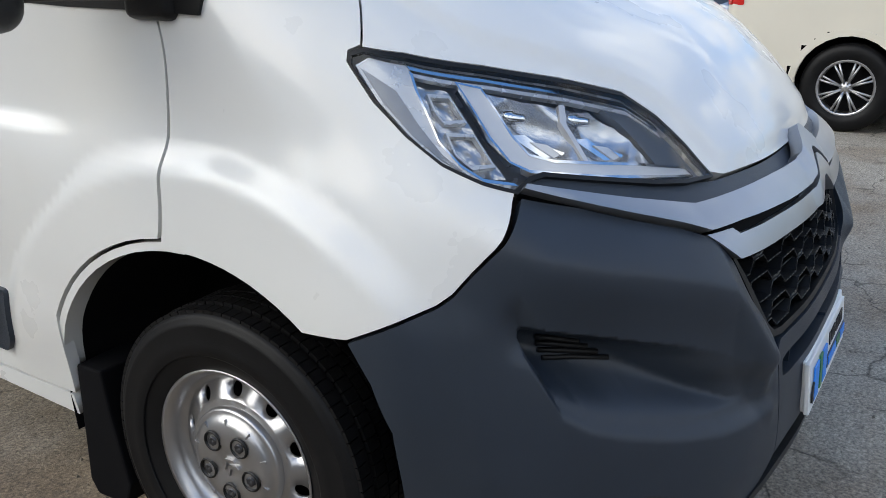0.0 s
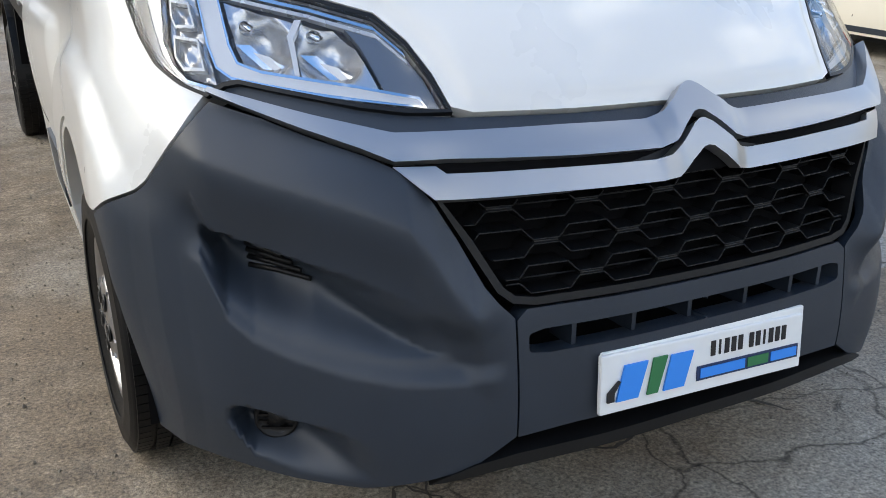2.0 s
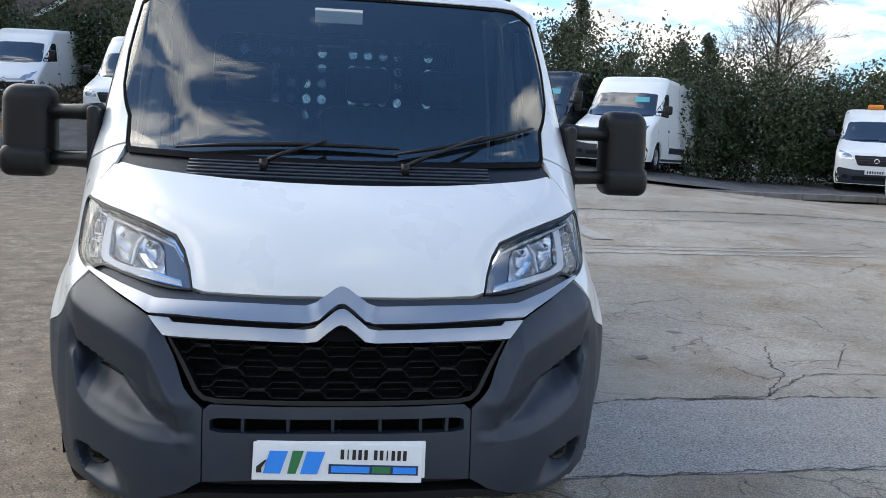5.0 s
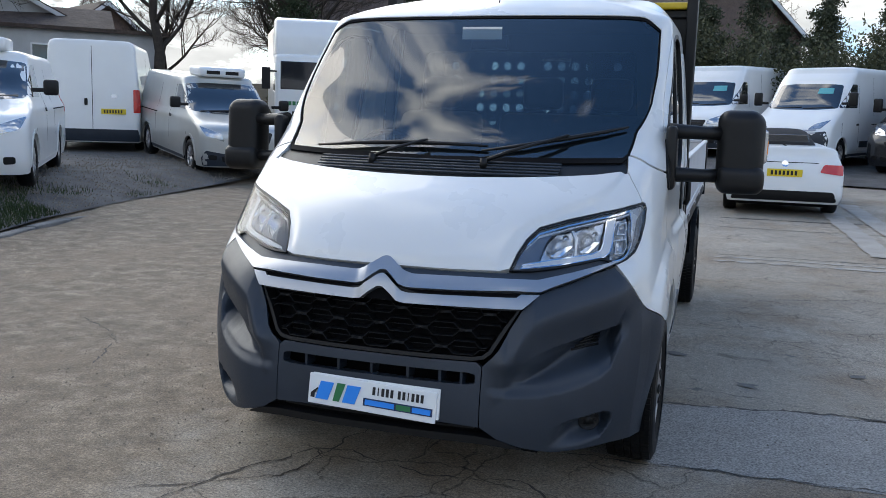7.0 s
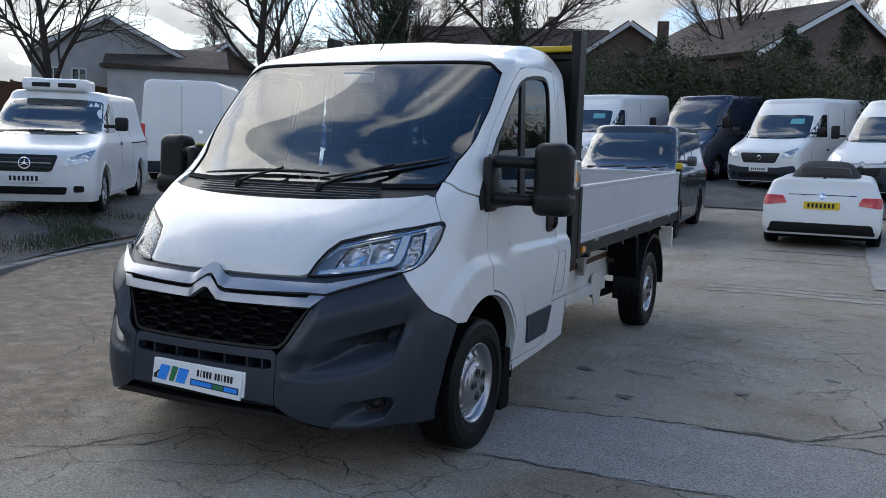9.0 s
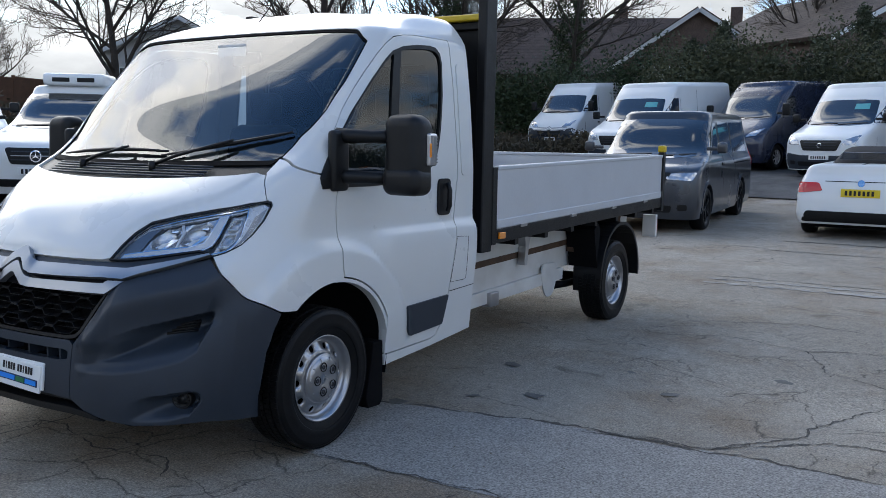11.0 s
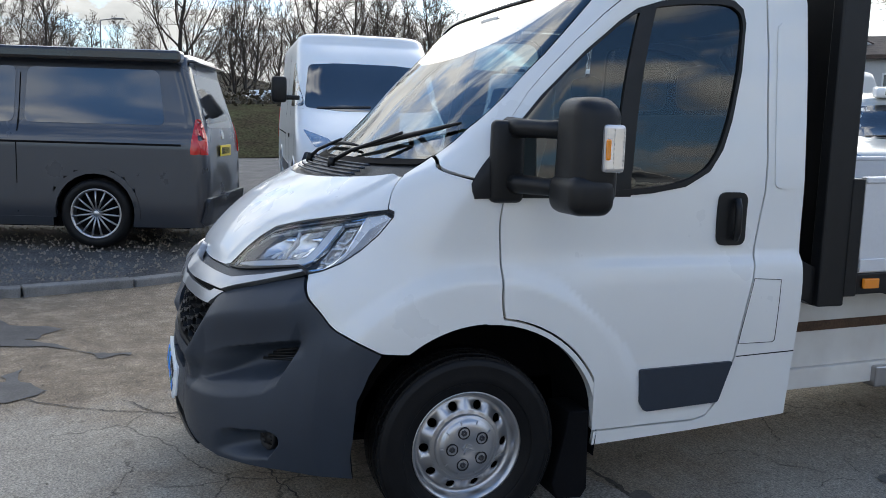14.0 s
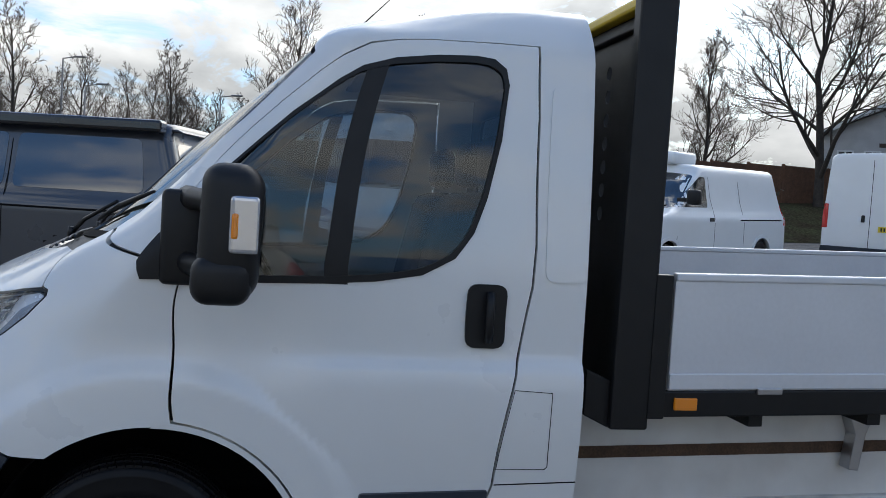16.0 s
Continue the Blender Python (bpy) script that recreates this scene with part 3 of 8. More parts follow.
def hollow(x, z, low, ridge, top, depth, wall):
    """Depth of a hollow whose floor climbs from low to ridge and whose back wall leans forward again up to top."""
    up = sstep(-0.12, 1.06, (z - low) / np.maximum(ridge - low, 0.012))
    q = np.clip((z - ridge) / np.maximum(top - ridge, 0.01), 0, 1)
    return -depth * np.log(np.exp(-10 * up) + np.exp(-10 * (1 - q ** wall)) - math.exp(-10)) / 10


def skin(w, v, dents=True):
    """The cab's skin over the flat layout: w runs from the middle of the nose round to the back of the cab, v upwards and over the roof."""
    w, v = np.asarray(w, float), np.asarray(v, float)
    p = even_skin(w, v)
    x, y, z = p[:, 0], p[:, 1], p[:, 2]
    # a flare round the wheel arch, and the swage along the door
    r = np.hypot(y - 0.02, (z - 0.36) * 1.03)
    flare = np.maximum(0.022 * sstep(0.678, 0.600, r) * sstep(-0.62, -0.40, y), 0.020 * sstep(1.034, 0.984, z) * sstep(2.0, 2.2, w) * sstep(0.55, 0.95, z))
    x = x + np.where(w > 1.0, flare * sstep(0.3, 0.6, z) * sstep(1.0, 1.35, w), 0)
    if dents:
        # shoulder crease, intake hollow with its lip, and fog lamp hollow in the bumper corners
        on = (w < W_FRONT) & (x < 1.0)
        crease = np.interp(x, (0.43, 0.47, 0.505, 0.53, 0.55, 0.59, 0.65, 0.72, 0.79, 0.88, 0.92, 1.0), (0.593, 0.600, 0.630, 0.670, 0.710, 0.769, 0.795, 0.818, 0.836, 0.868, 0.884, 0.900))
        h = z - crease
        dep = -0.040 * np.where(h > 0, 1 - np.clip((np.sqrt(h * h + 1e-4) - 0.01) / 0.090, 0, 1), 1 - sstep(0, 0.16, -h)) * sstep(0.425, 0.50, x) * sstep(0.955, 0.86, x) * sstep(0.975, 0.955, z)
        low = np.interp(x, (0.43, 0.53, 0.63, 0.71, 0.78, 0.83, 0.865, 0.88, 0.893), (0.532, 0.528, 0.532, 0.543, 0.561, 0.582, 0.615, 0.67, 0.715))
        ridge = np.interp(x, (0.53, 0.55, 0.59, 0.65, 0.70, 0.745, 0.80, 0.88), (0.532, 0.536, 0.548, 0.577, 0.612, 0.640, 0.652, 0.69))
        top = np.interp(x, (0.53, 0.60, 0.68, 0.75, 0.80, 0.86, 0.89), (0.600, 0.645, 0.680, 0.700, 0.715, 0.732, 0.742))
        dep = dep + hollow(x, z, low, ridge, top, 0.105 * sstep(0.52, 0.80, x) * sstep(0.897, 0.862, x), np.interp(x, (0.6, 0.72, 0.82), (1.1, 1.6, 4.0)))
        dep = dep + 0.020 * sstep(-0.044, 0.0, z - low) * sstep(0.10, 0.03, z - low) * sstep(0.43, 0.48, x) * sstep(0.925, 0.88, x)
        flow = np.interp(x, (0.66, 0.77, 0.84, 0.875), (0.284, 0.284, 0.306, 0.36))
        fridge = np.interp(x, (0.66, 0.72, 0.77, 0.85, 0.875), (0.298, 0.328, 0.348, 0.350, 0.372))
        ftop = np.interp(x, (0.66, 0.72, 0.77, 0.85, 0.875), (0.360, 0.392, 0.398, 0.412, 0.402))
        dep = dep + hollow(x, z, flow, fridge, ftop, 0.075 * sstep(0.655, 0.79, x) * sstep(0.882, 0.850, x), np.interp(x, (0.7, 0.78), (1.3, 4.0)))
        dep = dep - 0.007 * np.clip(1 - np.abs(w - 1.12) / 0.09, 0, 1) * sstep(0.80, 0.72, z)
        y = y + np.where(on, dep * 0.90, 0)
        x = x - np.where(on, dep * 0.35, 0)
    return np.stack([x, fy(y), fz(z)], -1)


def skin_n(w, v, dents=True):
    e = 0.002
    a = skin(w + e, v, dents) - skin(np.maximum(w - e, 0), v, dents)
    b = skin(w, v + e, dents) - skin(w, v - e, dents)
    n = np.cross(a, b)
    ln = np.linalg.norm(n, axis=-1, keepdims=True)
    return n / np.maximum(ln, 1e-9)


WS = np.linspace(0, W_FRONT + W_SIDE, 900)


def at_x(x, z):
    """Layout point of the front at (x, z)."""
    p = skin(WS[:451], np.full(451, z), False)
    return float(np.interp(x, p[:, 0], WS[:451])), z


def at_y(y, z):
    """Layout point of the side at (y, z)."""
    p = skin(WS, np.full(900, z), False)
    return float(np.interp(fy(y), p[:, 1], WS)), z


def panel(name, poly, mat, parent, sgn=1, holes=(), step=0.025, depth=0.02, off=0.0, label="", dents=True, round_r=0.0):
    """A panel of the cab skin inside an outline of the flat layout; sgn -1 is the mirror image on the right."""
    if round_r:
        poly = rounded(poly, round_r)
    pts, tris, rims = fill(poly, holes, step)
    w, v = np.array([p[0] for p in pts]), np.array([p[1] for p in pts])
    co, nr = skin(np.abs(w), v, dents), skin_n(np.abs(w), v, dents)
    neg = w < 0
    co[neg, 0] *= -1
    nr[neg, 0] *= -1
    co = co + nr * (off(np.abs(w), v)[:, None] if callable(off) else off)
    if sgn < 0:
        co[:, 0] *= -1
        nr[:, 0] *= -1
    bm = shell_mesh(co, tris, rims, nr, depth, False, not callable(off))
    fs = list(bm.faces)
    bm.normal_update()
    if tris:
        t = tris[len(tris) // 2]
        mid = Vector(nr[t[0]])
        f0 = bm.faces[:][min(len(tris) // 2, len(bm.faces) - 1)]
        if f0.normal.dot(mid) < 0:
            bmesh.ops.reverse_faces(bm, faces=fs)
    ob = part(name, bm, mat, parent, label)
    if "even" in ob.data.attributes:
        nn = np.zeros(len(ob.data.vertices) * 3, np.float32)
        ob.data.attributes["even"].data.foreach_get("vector", nn)
        ob.data.attributes.remove(ob.data.attributes["even"])
        ob.data.normals_split_custom_set_from_vertices(nn.reshape(-1, 3).tolist())
    return ob


def mirror_poly(half):
    """A whole outline from its half with x >= 0, listed from the middle bottom round to the middle top."""
    return half + [(-a, b) for a, b in reversed(half) if abs(a) > 1e-6]


truck = thing("dropside_truck", "white cab dropside truck with dark grey plastic bumper, on cracked asphalt", "truck")

# outlines shared by neighbouring panels
lamp_top_w = [(0.476, 0.947), (0.490, 1.000), (0.514, 1.053), (0.552, 1.096), (0.66, 1.127), (0.79, 1.155), (0.95, 1.180), (1.11, 1.190), (1.165, 1.184), (1.182, 1.168)]
lamp_out_w = [(1.165, 1.110), (1.115, 1.056), (1.045, 1.012), (0.955, 0.982), (0.888, 0.966)]
lamp_low_w = [(0.845, 0.984), (0.815, 0.989), (0.725, 0.974), (0.623, 0.957), (0.55, 0.949)]
bump_white_w = [(0.886, 0.958), (0.985, 0.896), (1.135, 0.805), (1.185, 0.785), (1.452, 0.713)]      # where plastic meets paint
bonnet_side_w = [(1.10, 1.196), (1.03, 1.240), (0.965, 1.277), (0.925, 1.303)]
ARCH_C, ARCH_R = (0.03, 0.355), 0.455


def arch(a0, a1, r, n=14):
    return [(ARCH_C[0] - r * math.cos(radians(a0 + (a1 - a0) * i / n)), ARCH_C[1] + r * 0.985 * math.sin(radians(a0 + (a1 - a0) * i / n))) for i in range(n + 1)]


G = 0.004  # half a shut line

# bonnet
bon = [at_x(0, 0.942), at_x(0.25, 0.942), at_x(0.44, 0.944)] + [(a - 0.004, b + 0.006) for a, b in lamp_top_w[:7]] + bonnet_side_w
bon += [at_x(x, z) for x, z in ((0.80, 1.303), (0.72, 1.290), (0.60, 1.280), (0.40, 1.268), (0.2, 1.262), (0.0, 1.260))]
panel("bonnet", mirror_poly(bon), PAINT, truck, step=0.014, depth=0.03, dents=False,
      off=lambda w, v: 0.011 * sstep(-0.014, 0.024, np.interp(v, (0.94, 1.00, 1.06, 1.11, 1.16, 1.20, 1.26, 1.31), (0.44, 0.455, 0.475, 0.52, 0.63, 0.75, 0.84, 0.89)) - w) * sstep(0.945, 0.975, v))

# cowl with its slots, and the black band below the screen
cowl = [at_x(x, z) for x, z in ((0, 1.264), (0.2, 1.266), (0.40, 1.272), (0.60, 1.284), (0.72, 1.294), (0.80, 1.307))]
cowl += [at_y(-0.215, 1.315), at_y(-0.135, 1.378), at_x(0.82, 1.385), at_x(0.6, 1.375), at_x(0.3, 1.370), at_x(0, 1.368)]
panel("cowl", mirror_poly(cowl), BLACK, truck, step=0.03, depth=0.03, off=-0.012)
bm = bmesh.new()
for i in range(5):
    z = 1.283 + 0.011 * i
    xs = np.linspace(-0.56, 0.56, 23)
    ww = np.array([abs(at_x(abs(x), z)[0]) for x in xs])
    p = skin(ww, np.full(23, z), False)
    p[:, 0] = xs
    n = skin_n(ww, np.full(23, z), False)
    tube([Vector(a) + Vector((0, 0, 0.0)) + 0.004 * Vector((0, b[1], b[2])) for a, b in zip(p, n)], 0.005, 6, bm)
part("cowl_louvre", bm, PLASTIC, truck)

# windscreen
ws_low = [at_x(x, z) for x, z in ((0, 1.335), (0.3, 1.338), (0.6, 1.345), (0.80, 1.352))]
ws_edge = [at_y(-0.115, 1.378), at_y(0.0, 1.475), at_y(0.12, 1.595), at_y(0.25, 1.735), at_y(0.36, 1.855), at_y(0.445, 1.95)]
ws_top = [at_x(x, z) for x, z in ((0.815, 1.995), (0.79, 2.012), (0.72, 2.022), (0.5, 2.03), (0.25, 2.035), (0.0, 2.036))]
ws_half = ws_low + ws_edge + ws_top
screen = panel("windscreen", mirror_poly(ws_half), GLASS, truck, step=0.03, depth=0.004, off=-0.008)
screen.visible_shadow = False


def inset(poly, d):
    c = Vector((sum(p[0] for p in poly) / len(poly), sum(p[1] for p in poly) / len(poly)))
    out = []
    n = len(poly)
    area = sum(poly[i][0] * poly[(i + 1) % n][1] - poly[(i + 1) % n][0] * poly[i][1] for i in range(n))
    s = 1 if area > 0 else -1
    for i in range(n):
        a, p, b = Vector(poly[i - 1]), Vector(poly[i]), Vector(poly[(i + 1) % n])
        e = ((p - a).normalized() + (b - p).normalized())
        e = e.normalized() if e.length > 1e-6 else (p - a).normalized()
        nrm = Vector((-e.y, e.x)) * s
        q = p + nrm * d
        out.append((q.x, q.y))
    return out


whole_ws = mirror_poly(ws_half)
panel("screen_band", inset(whole_ws, -0.004), MATT, truck, holes=[inset(whole_ws, 0.016)], step=0.04, depth=0.006, off=-0.004)

# door outline
door = [at_y(y, z) for y, z in ((0.093, 1.25), (0.090, 1.44), (0.105, 1.495), (0.18, 1.60), (0.27, 1.70), (0.36, 1.79), (0.455, 1.878), (0.53, 1.938), (0.61, 1.983), (0.70, 2.004),
                                (0.80, 2.014), (1.0, 2.0195), (1.142, 2.0205), (1.148, 1.80), (1.155, 1.40), (1.15, 1.27), (1.113, 1.02), (1.055, 0.62), (0.995, 0.44), (0.955, 0.385), (0.90, 0.370), (0.47, 0.362))]
door += [at_y(*p) for p in reversed(arch(97.8, 152, 0.477, 10))]
win = [at_y(y, z) for y, z in ((-0.02, 1.245), (-0.03, 1.29), (0.02, 1.36), (0.079, 1.432), (0.221, 1.592), (0.39, 1.758), (0.52, 1.865), (0.59, 1.912), (0.69, 1.945), (0.82, 1.965), (0.94, 1.973), (1.0, 1.968),
                               (1.038, 1.94), (1.049, 1.89), (1.03, 1.716), (0.992, 1.535), (0.955, 1.425), (0.90, 1.345), (0.80, 1.290), (0.66, 1.265), (0.50, 1.252), (0.33, 1.246))]

for sgn, side in ((1, "left"), (-1, "right")):
    # wing
    wing = [(1.455, 0.716)] + [at_y(*p) for p in arch(52, 90, ARCH_R, 9)] + [at_y(0.086, 0.812), at_y(0.084, 1.235), at_y(0.079, 1.43), at_y(-0.02, 1.30), at_y(-0.125, 1.372), at_y(-0.225, 1.311)]
    wing += [(a + 0.006, b + 0.003) for a, b in reversed(bonnet_side_w)] + [(1.165, 1.191), (1.190, 1.172)] + [(a + 0.007, b - 0.002) for a, b in lamp_out_w[:-1]] + [(0.895, 0.964)]
    wing += [(a + 0.002, b + 0.003) for a, b in bump_white_w[1:-1]]
    panel("wing", wing, PAINT, truck, sgn, step=0.02, depth=0.025)
    # cab shell half with pillars and roof
    sh = [(0.0, 3.02), (0.0, 2.041)] + [(a, b + 0.005) for a, b in reversed(ws_top[:-1])] + [(a + 0.006, b) for a, b in reversed(ws_edge)]
    sh += [at_y(-0.02, 1.31), at_y(0.078, 1.44)] + [(a - 0.005 if b > 1.45 and b < 1.99 else a, b + 0.006 if 1.45 < b < 1.99 else (b + 0.0035 if b > 1.99 else b)) for a, b in door[2:12]]
    sh += [at_y(1.15, 2.024), at_y(1.156, 1.80), at_y(1.163, 1.40), at_y(1.158, 1.27), at_y(1.121, 1.02), at_y(1.063, 0.62), at_y(1.0, 0.43), at_y(0.955, 0.377), at_y(0.90, 0.362), at_y(0.48, 0.354)]
    sh += [at_y(0.475, 0.30), at_y(0.9, 0.325), at_y(1.325, 0.36), (3.0, 0.62), (3.0, 1.03), (3.0, 1.65), (3.0, 2.02), (3.0, 3.02)]
    panel("cab_shell", sh, PAINT, truck, sgn, step=0.035, depth=0.02)
    panel("pillar_pressing", [at_y(*p) for p in rounded([(1.192, 1.285), (1.322, 1.285), (1.322, 1.905), (1.192, 1.905)], 0.035)], PAINT, truck, sgn, step=0.03, depth=0.008, off=0.006)
    # door
    d = panel("cab_door", door, PAINT, truck, sgn, holes=[win], step=0.017, depth=0.03)
    panel("window_seal", inset(win, -0.002), BLACK, d, sgn, holes=[rounded(inset(win, 0.020), 0.05)], step=0.03, depth=0.02, off=0.003)
    panel("window_divider", [at_y(0.505, 1.25), at_y(0.575, 1.25), at_y(0.67, 1.925), at_y(0.605, 1.91)], BLACK, d, sgn, step=0.03, depth=0.02, off=0.001)
    g = panel("side_window", inset(win, 0.012), SIDE_GLASS, d, sgn, step=0.06, depth=0.004, off=-0.008)
    g.visible_shadow = False
    panel("mirror_sail", [at_y(-0.022, 1.24), at_y(-0.032, 1.29), at_y(0.025, 1.37), at_y(0.085, 1.44), at_y(0.15, 1.50), at_y(0.17, 1.247)], BLACK, d, sgn, step=0.03, depth=0.02, off=0.008)
    # handle
    h = panel("door_handle", [at_y(*p) for p in rounded([(0.945, 1.065), (1.07, 1.065), (1.072, 1.27), (0.945, 1.27)], 0.035)], BLACK, d, sgn, step=0.03, depth=0.012, off=0.010, label="black moulded door handle")
    xh = sgn * 1.0
    part("grip", tube([(xh + sgn * 0.012, 1.015, 1.09), (xh + sgn * 0.026, 1.012, 1.12), (xh + sgn * 0.026, 1.012, 1.21), (xh + sgn * 0.008, 1.015, 1.245)], 0.014, 8), BLACK, h)
    # rubbing strip
    panel("rubbing_strip", [at_y(*p) for p in rounded([(0.642, 0.592), (1.047, 0.604), (0.998, 0.438), (0.68, 0.422), (0.652, 0.46)], 0.012)], PLASTIC, d, sgn, step=0.04, depth=0.012, off=0.012)
    # arch lip behind the wing, on the door
    lip = [at_y(*p) for p in arch(90, 172, ARCH_R - 0.004, 14)] + [at_y(*p) for p in reversed(arch(92, 172, 0.469, 14))]
    panel("arch_lip", lip, PAINT, truck, sgn, step=0.02, depth=0.05, off=-0.004)
    # fuel flap and seams
    if sgn > 0:
        fl = [at_y(*p) for p in ((1.108, 0.937), (1.232, 0.930), (1.234, 0.682), (1.224, 0.672), (1.066, 0.672))]
        panel("fuel_flap_gap", fl, MATT, truck, sgn, holes=[inset(fl, 0.0025)], step=0.03, depth=0.002, off=0.0012)
    sm = [at_y(*p) for p in ((1.065, 0.618), (1.34, 0.628), (1.34, 0.632), (1.066, 0.622))]
    panel("sill_seam", sm, MATT, truck, sgn, step=0.03, depth=0.002, off=0.0012)
    # head lamp: bowl, reflectors, lens
    lamp_poly = lamp_top_w + lamp_out_w + lamp_low_w
    lamp = thing("headlamp", "", "")
    lamp.parent = truck
    lamp["label"] = "clear headlamp with chrome reflectors"
    panel("lamp_bowl", lamp_poly, BOWL, lamp, sgn, step=0.03, depth=0.0, off=-0.060, dents=False)
    lens = panel("lamp_lens", inset(lamp_poly, 0.003), LENS, lamp, sgn, step=0.02, depth=0.004, off=0.0, dents=False)
    lens.visible_shadow = False
    panel("lamp_rim", inset(lamp_poly, -0.004), BLACK, lamp, sgn, holes=[inset(lamp_poly, 0.003)], step=0.02, depth=0.012, off=0.001, dents=False)
    panel("lamp_wall", inset(lamp_poly, -0.003), BEZEL, lamp, sgn, holes=[inset(lamp_poly, 0.002)], step=0.02, depth=0.045, off=-0.013, dents=False)
    # light signature: a broad band that comes down beside the indicator and runs along the foot to the inner tip
    sig = [(0.512, 0.958), (0.69, 0.977), (0.83, 0.998), (0.856, 1.014), (0.864, 1.052), (0.858, 1.140), (0.816, 1.130), (0.820, 1.052), (0.812, 1.022), (0.774, 1.009), (0.62, 0.989), (0.518, 0.971)]
    panel("light_guide", sig, GUIDE, lamp, sgn, step=0.012, depth=0.018, off=-0.012, dents=False, label="white light guide strip")
    panel("guide_edge", inset(sig, -0.003), CHROME, lamp, sgn, holes=[inset(sig, 0.002)], step=0.012, depth=0.02, off=-0.010, dents=False)
    # bright bezel round the outer end, with the long bevel that runs to its tip
    cell = [(0.955, 1.157), (0.975, 1.130), (1.004, 1.050), (0.978, 1.014), (0.940, 0.992), (0.875, 0.982)]
    panel("lamp_bezel", [(0.955, 1.172), (1.10, 1.183), (1.168, 1.170)] + [(a - 0.009, b + 0.003) for a, b in lamp_out_w[:-1]] + [(0.893, 0.973)] + cell[::-1], BEZEL, lamp, sgn, step=0.015, depth=0.012, off=-0.014, dents=False)
    panel("bezel_bevel", [(1.155, 1.165), (1.140, 1.108), (1.095, 1.060), (1.035, 1.022), (0.975, 0.998), (1.020, 1.030), (1.045, 1.075), (1.060, 1.130)], BOWL, lamp, sgn, step=0.015, depth=0.006, off=-0.012, dents=False)
    panel("cell_edge", cell + [(0.871, 0.977), (0.942, 0.986), (0.984, 1.010), (1.011, 1.049), (0.982, 1.133), (0.960, 1.163)], CHROME, lamp, sgn, step=0.012, depth=0.02, off=-0.010, dents=False)
    top_in = [(a + 0.004, b - 0.006) for a, b in lamp_top_w[2:7]]
    panel("lamp_trim", top_in + [(a, b - 0.010) for a, b in reversed(top_in)], CHROME, lamp, sgn, step=0.015, depth=0.012, off=-0.012, dents=False)
    panel("lamp_trim", [(a, b - 0.013) for a, b in top_in] + [(a, b - 0.020) for a, b in reversed(top_in)], BEZEL, lamp, sgn, step=0.015, depth=0.012, off=-0.016, dents=False)
    # indicator cell: ribbed back with two stepped frames
    ind = [(0.872, 1.138), (0.950, 1.148), (0.968, 1.126), (0.996, 1.052), (0.970, 1.018), (0.936, 0.998), (0.872, 0.992), (0.876, 1.050)]
    panel("indicator", inset(ind, 0.002), CLEAR, lamp, sgn, step=0.012, depth=0.02, off=lambda w, v: -0.034 + 0.004 * np.sin(w * 420) * np.sin(v * 420), label="clear ribbed indicator", dents=False)
    for lo, hi in ((1.080, 1.128), (1.010, 1.066)):
        fr = [(0.888, lo), (0.950, lo - 0.002), (0.958 if hi > 1.1 else 0.975, lo + 0.02), (0.945 if hi > 1.1 else 0.962, hi), (0.888, hi - 0.004)]
        panel("indicator_frame", fr, BEZEL, lamp, sgn, holes=[inset(fr, 0.007)], step=0.012, depth=0.016, off=-0.018, dents=False)
    # two reflector bowls, each with its bright lower facets, parted by a bent rib
    for cx, cz, rx, rz, out in ((0.762, 1.062, 0.060, 0.052, [(0.808, 1.126), (0.812, 1.056), (0.803, 1.026), (0.768, 1.014), (0.716, 1.008), (0.710, 1.068), (0.692, 1.096)]),
                                (0.650, 1.048, 0.060, 0.052, [(0.684, 1.094), (0.702, 1.066), (0.706, 1.006), (0.640, 0.998), (0.580, 0.990), (0.598, 1.058), (0.626, 1.088)])):
        panel("reflector", out, REFLECTOR, lamp, sgn, step=0.008, depth=0.0, off=lambda w, v, cx=cx, cz=cz, rx=rx, rz=rz: -0.022 - 0.034 * np.clip(1 - ((w - cx) / rx) ** 2 - ((v - cz) / rz) ** 2, 0, 1) - 0.0006 * np.sin(w * 900), label="round chrome reflector bowl", dents=False)
        for k in range(3):
            x0 = cx + 0.036 - 0.030 * k
            z0 = cz - 0.006 - 0.012 * k
            panel("reflector_facet", [(x0, z0 - 0.008), (x0 + 0.012, z0 + 0.004), (x0 - 0.016, z0 + 0.004 - 0.006 * k), (x0 - 0.052, z0 - 0.034), (x0 - 0.030, z0 - 0.034)], CHROME if k != 1 else GUIDE, lamp, sgn, step=0.012, depth=0.004, off=lambda w, v, z0=z0: -0.030 - 0.25 * np.clip(z0 - v, -0.02, 0.04), dents=False)
        bm = lathe([(0.001, -0.012), (0.008, -0.010), (0.009, 0.01), (0.013, 0.012), (0.014, 0.03)], 16, "Y")
        q = skin(np.array([cx]), np.array([cz + 0.008]), False)[0]
        bmesh.ops.transform(bm, verts=bm.verts[:], matrix=Matrix.Translation((sgn * float(q[0]), float(q[1]) + 0.034, float(q[2]))))
        part("bulb_shield", bm, CHROME, lamp)
    panel("lamp_divider", [(0.676, 1.098), (0.688, 1.098), (0.710, 1.070), (0.716, 1.008), (0.708, 1.006), (0.701, 1.066)], GUIDE, lamp, sgn, step=0.012, depth=0.03, off=-0.016, dents=False)
    panel("lamp_mask", [(0.486, 0.954), (0.512, 0.958), (0.518, 0.972), (0.572, 0.986), (0.590, 1.058), (0.620, 1.106), (0.556, 1.088), (0.522, 1.048), (0.498, 1.0)], MASK, lamp, sgn, step=0.015, depth=0.02, off=-0.018, dents=False)
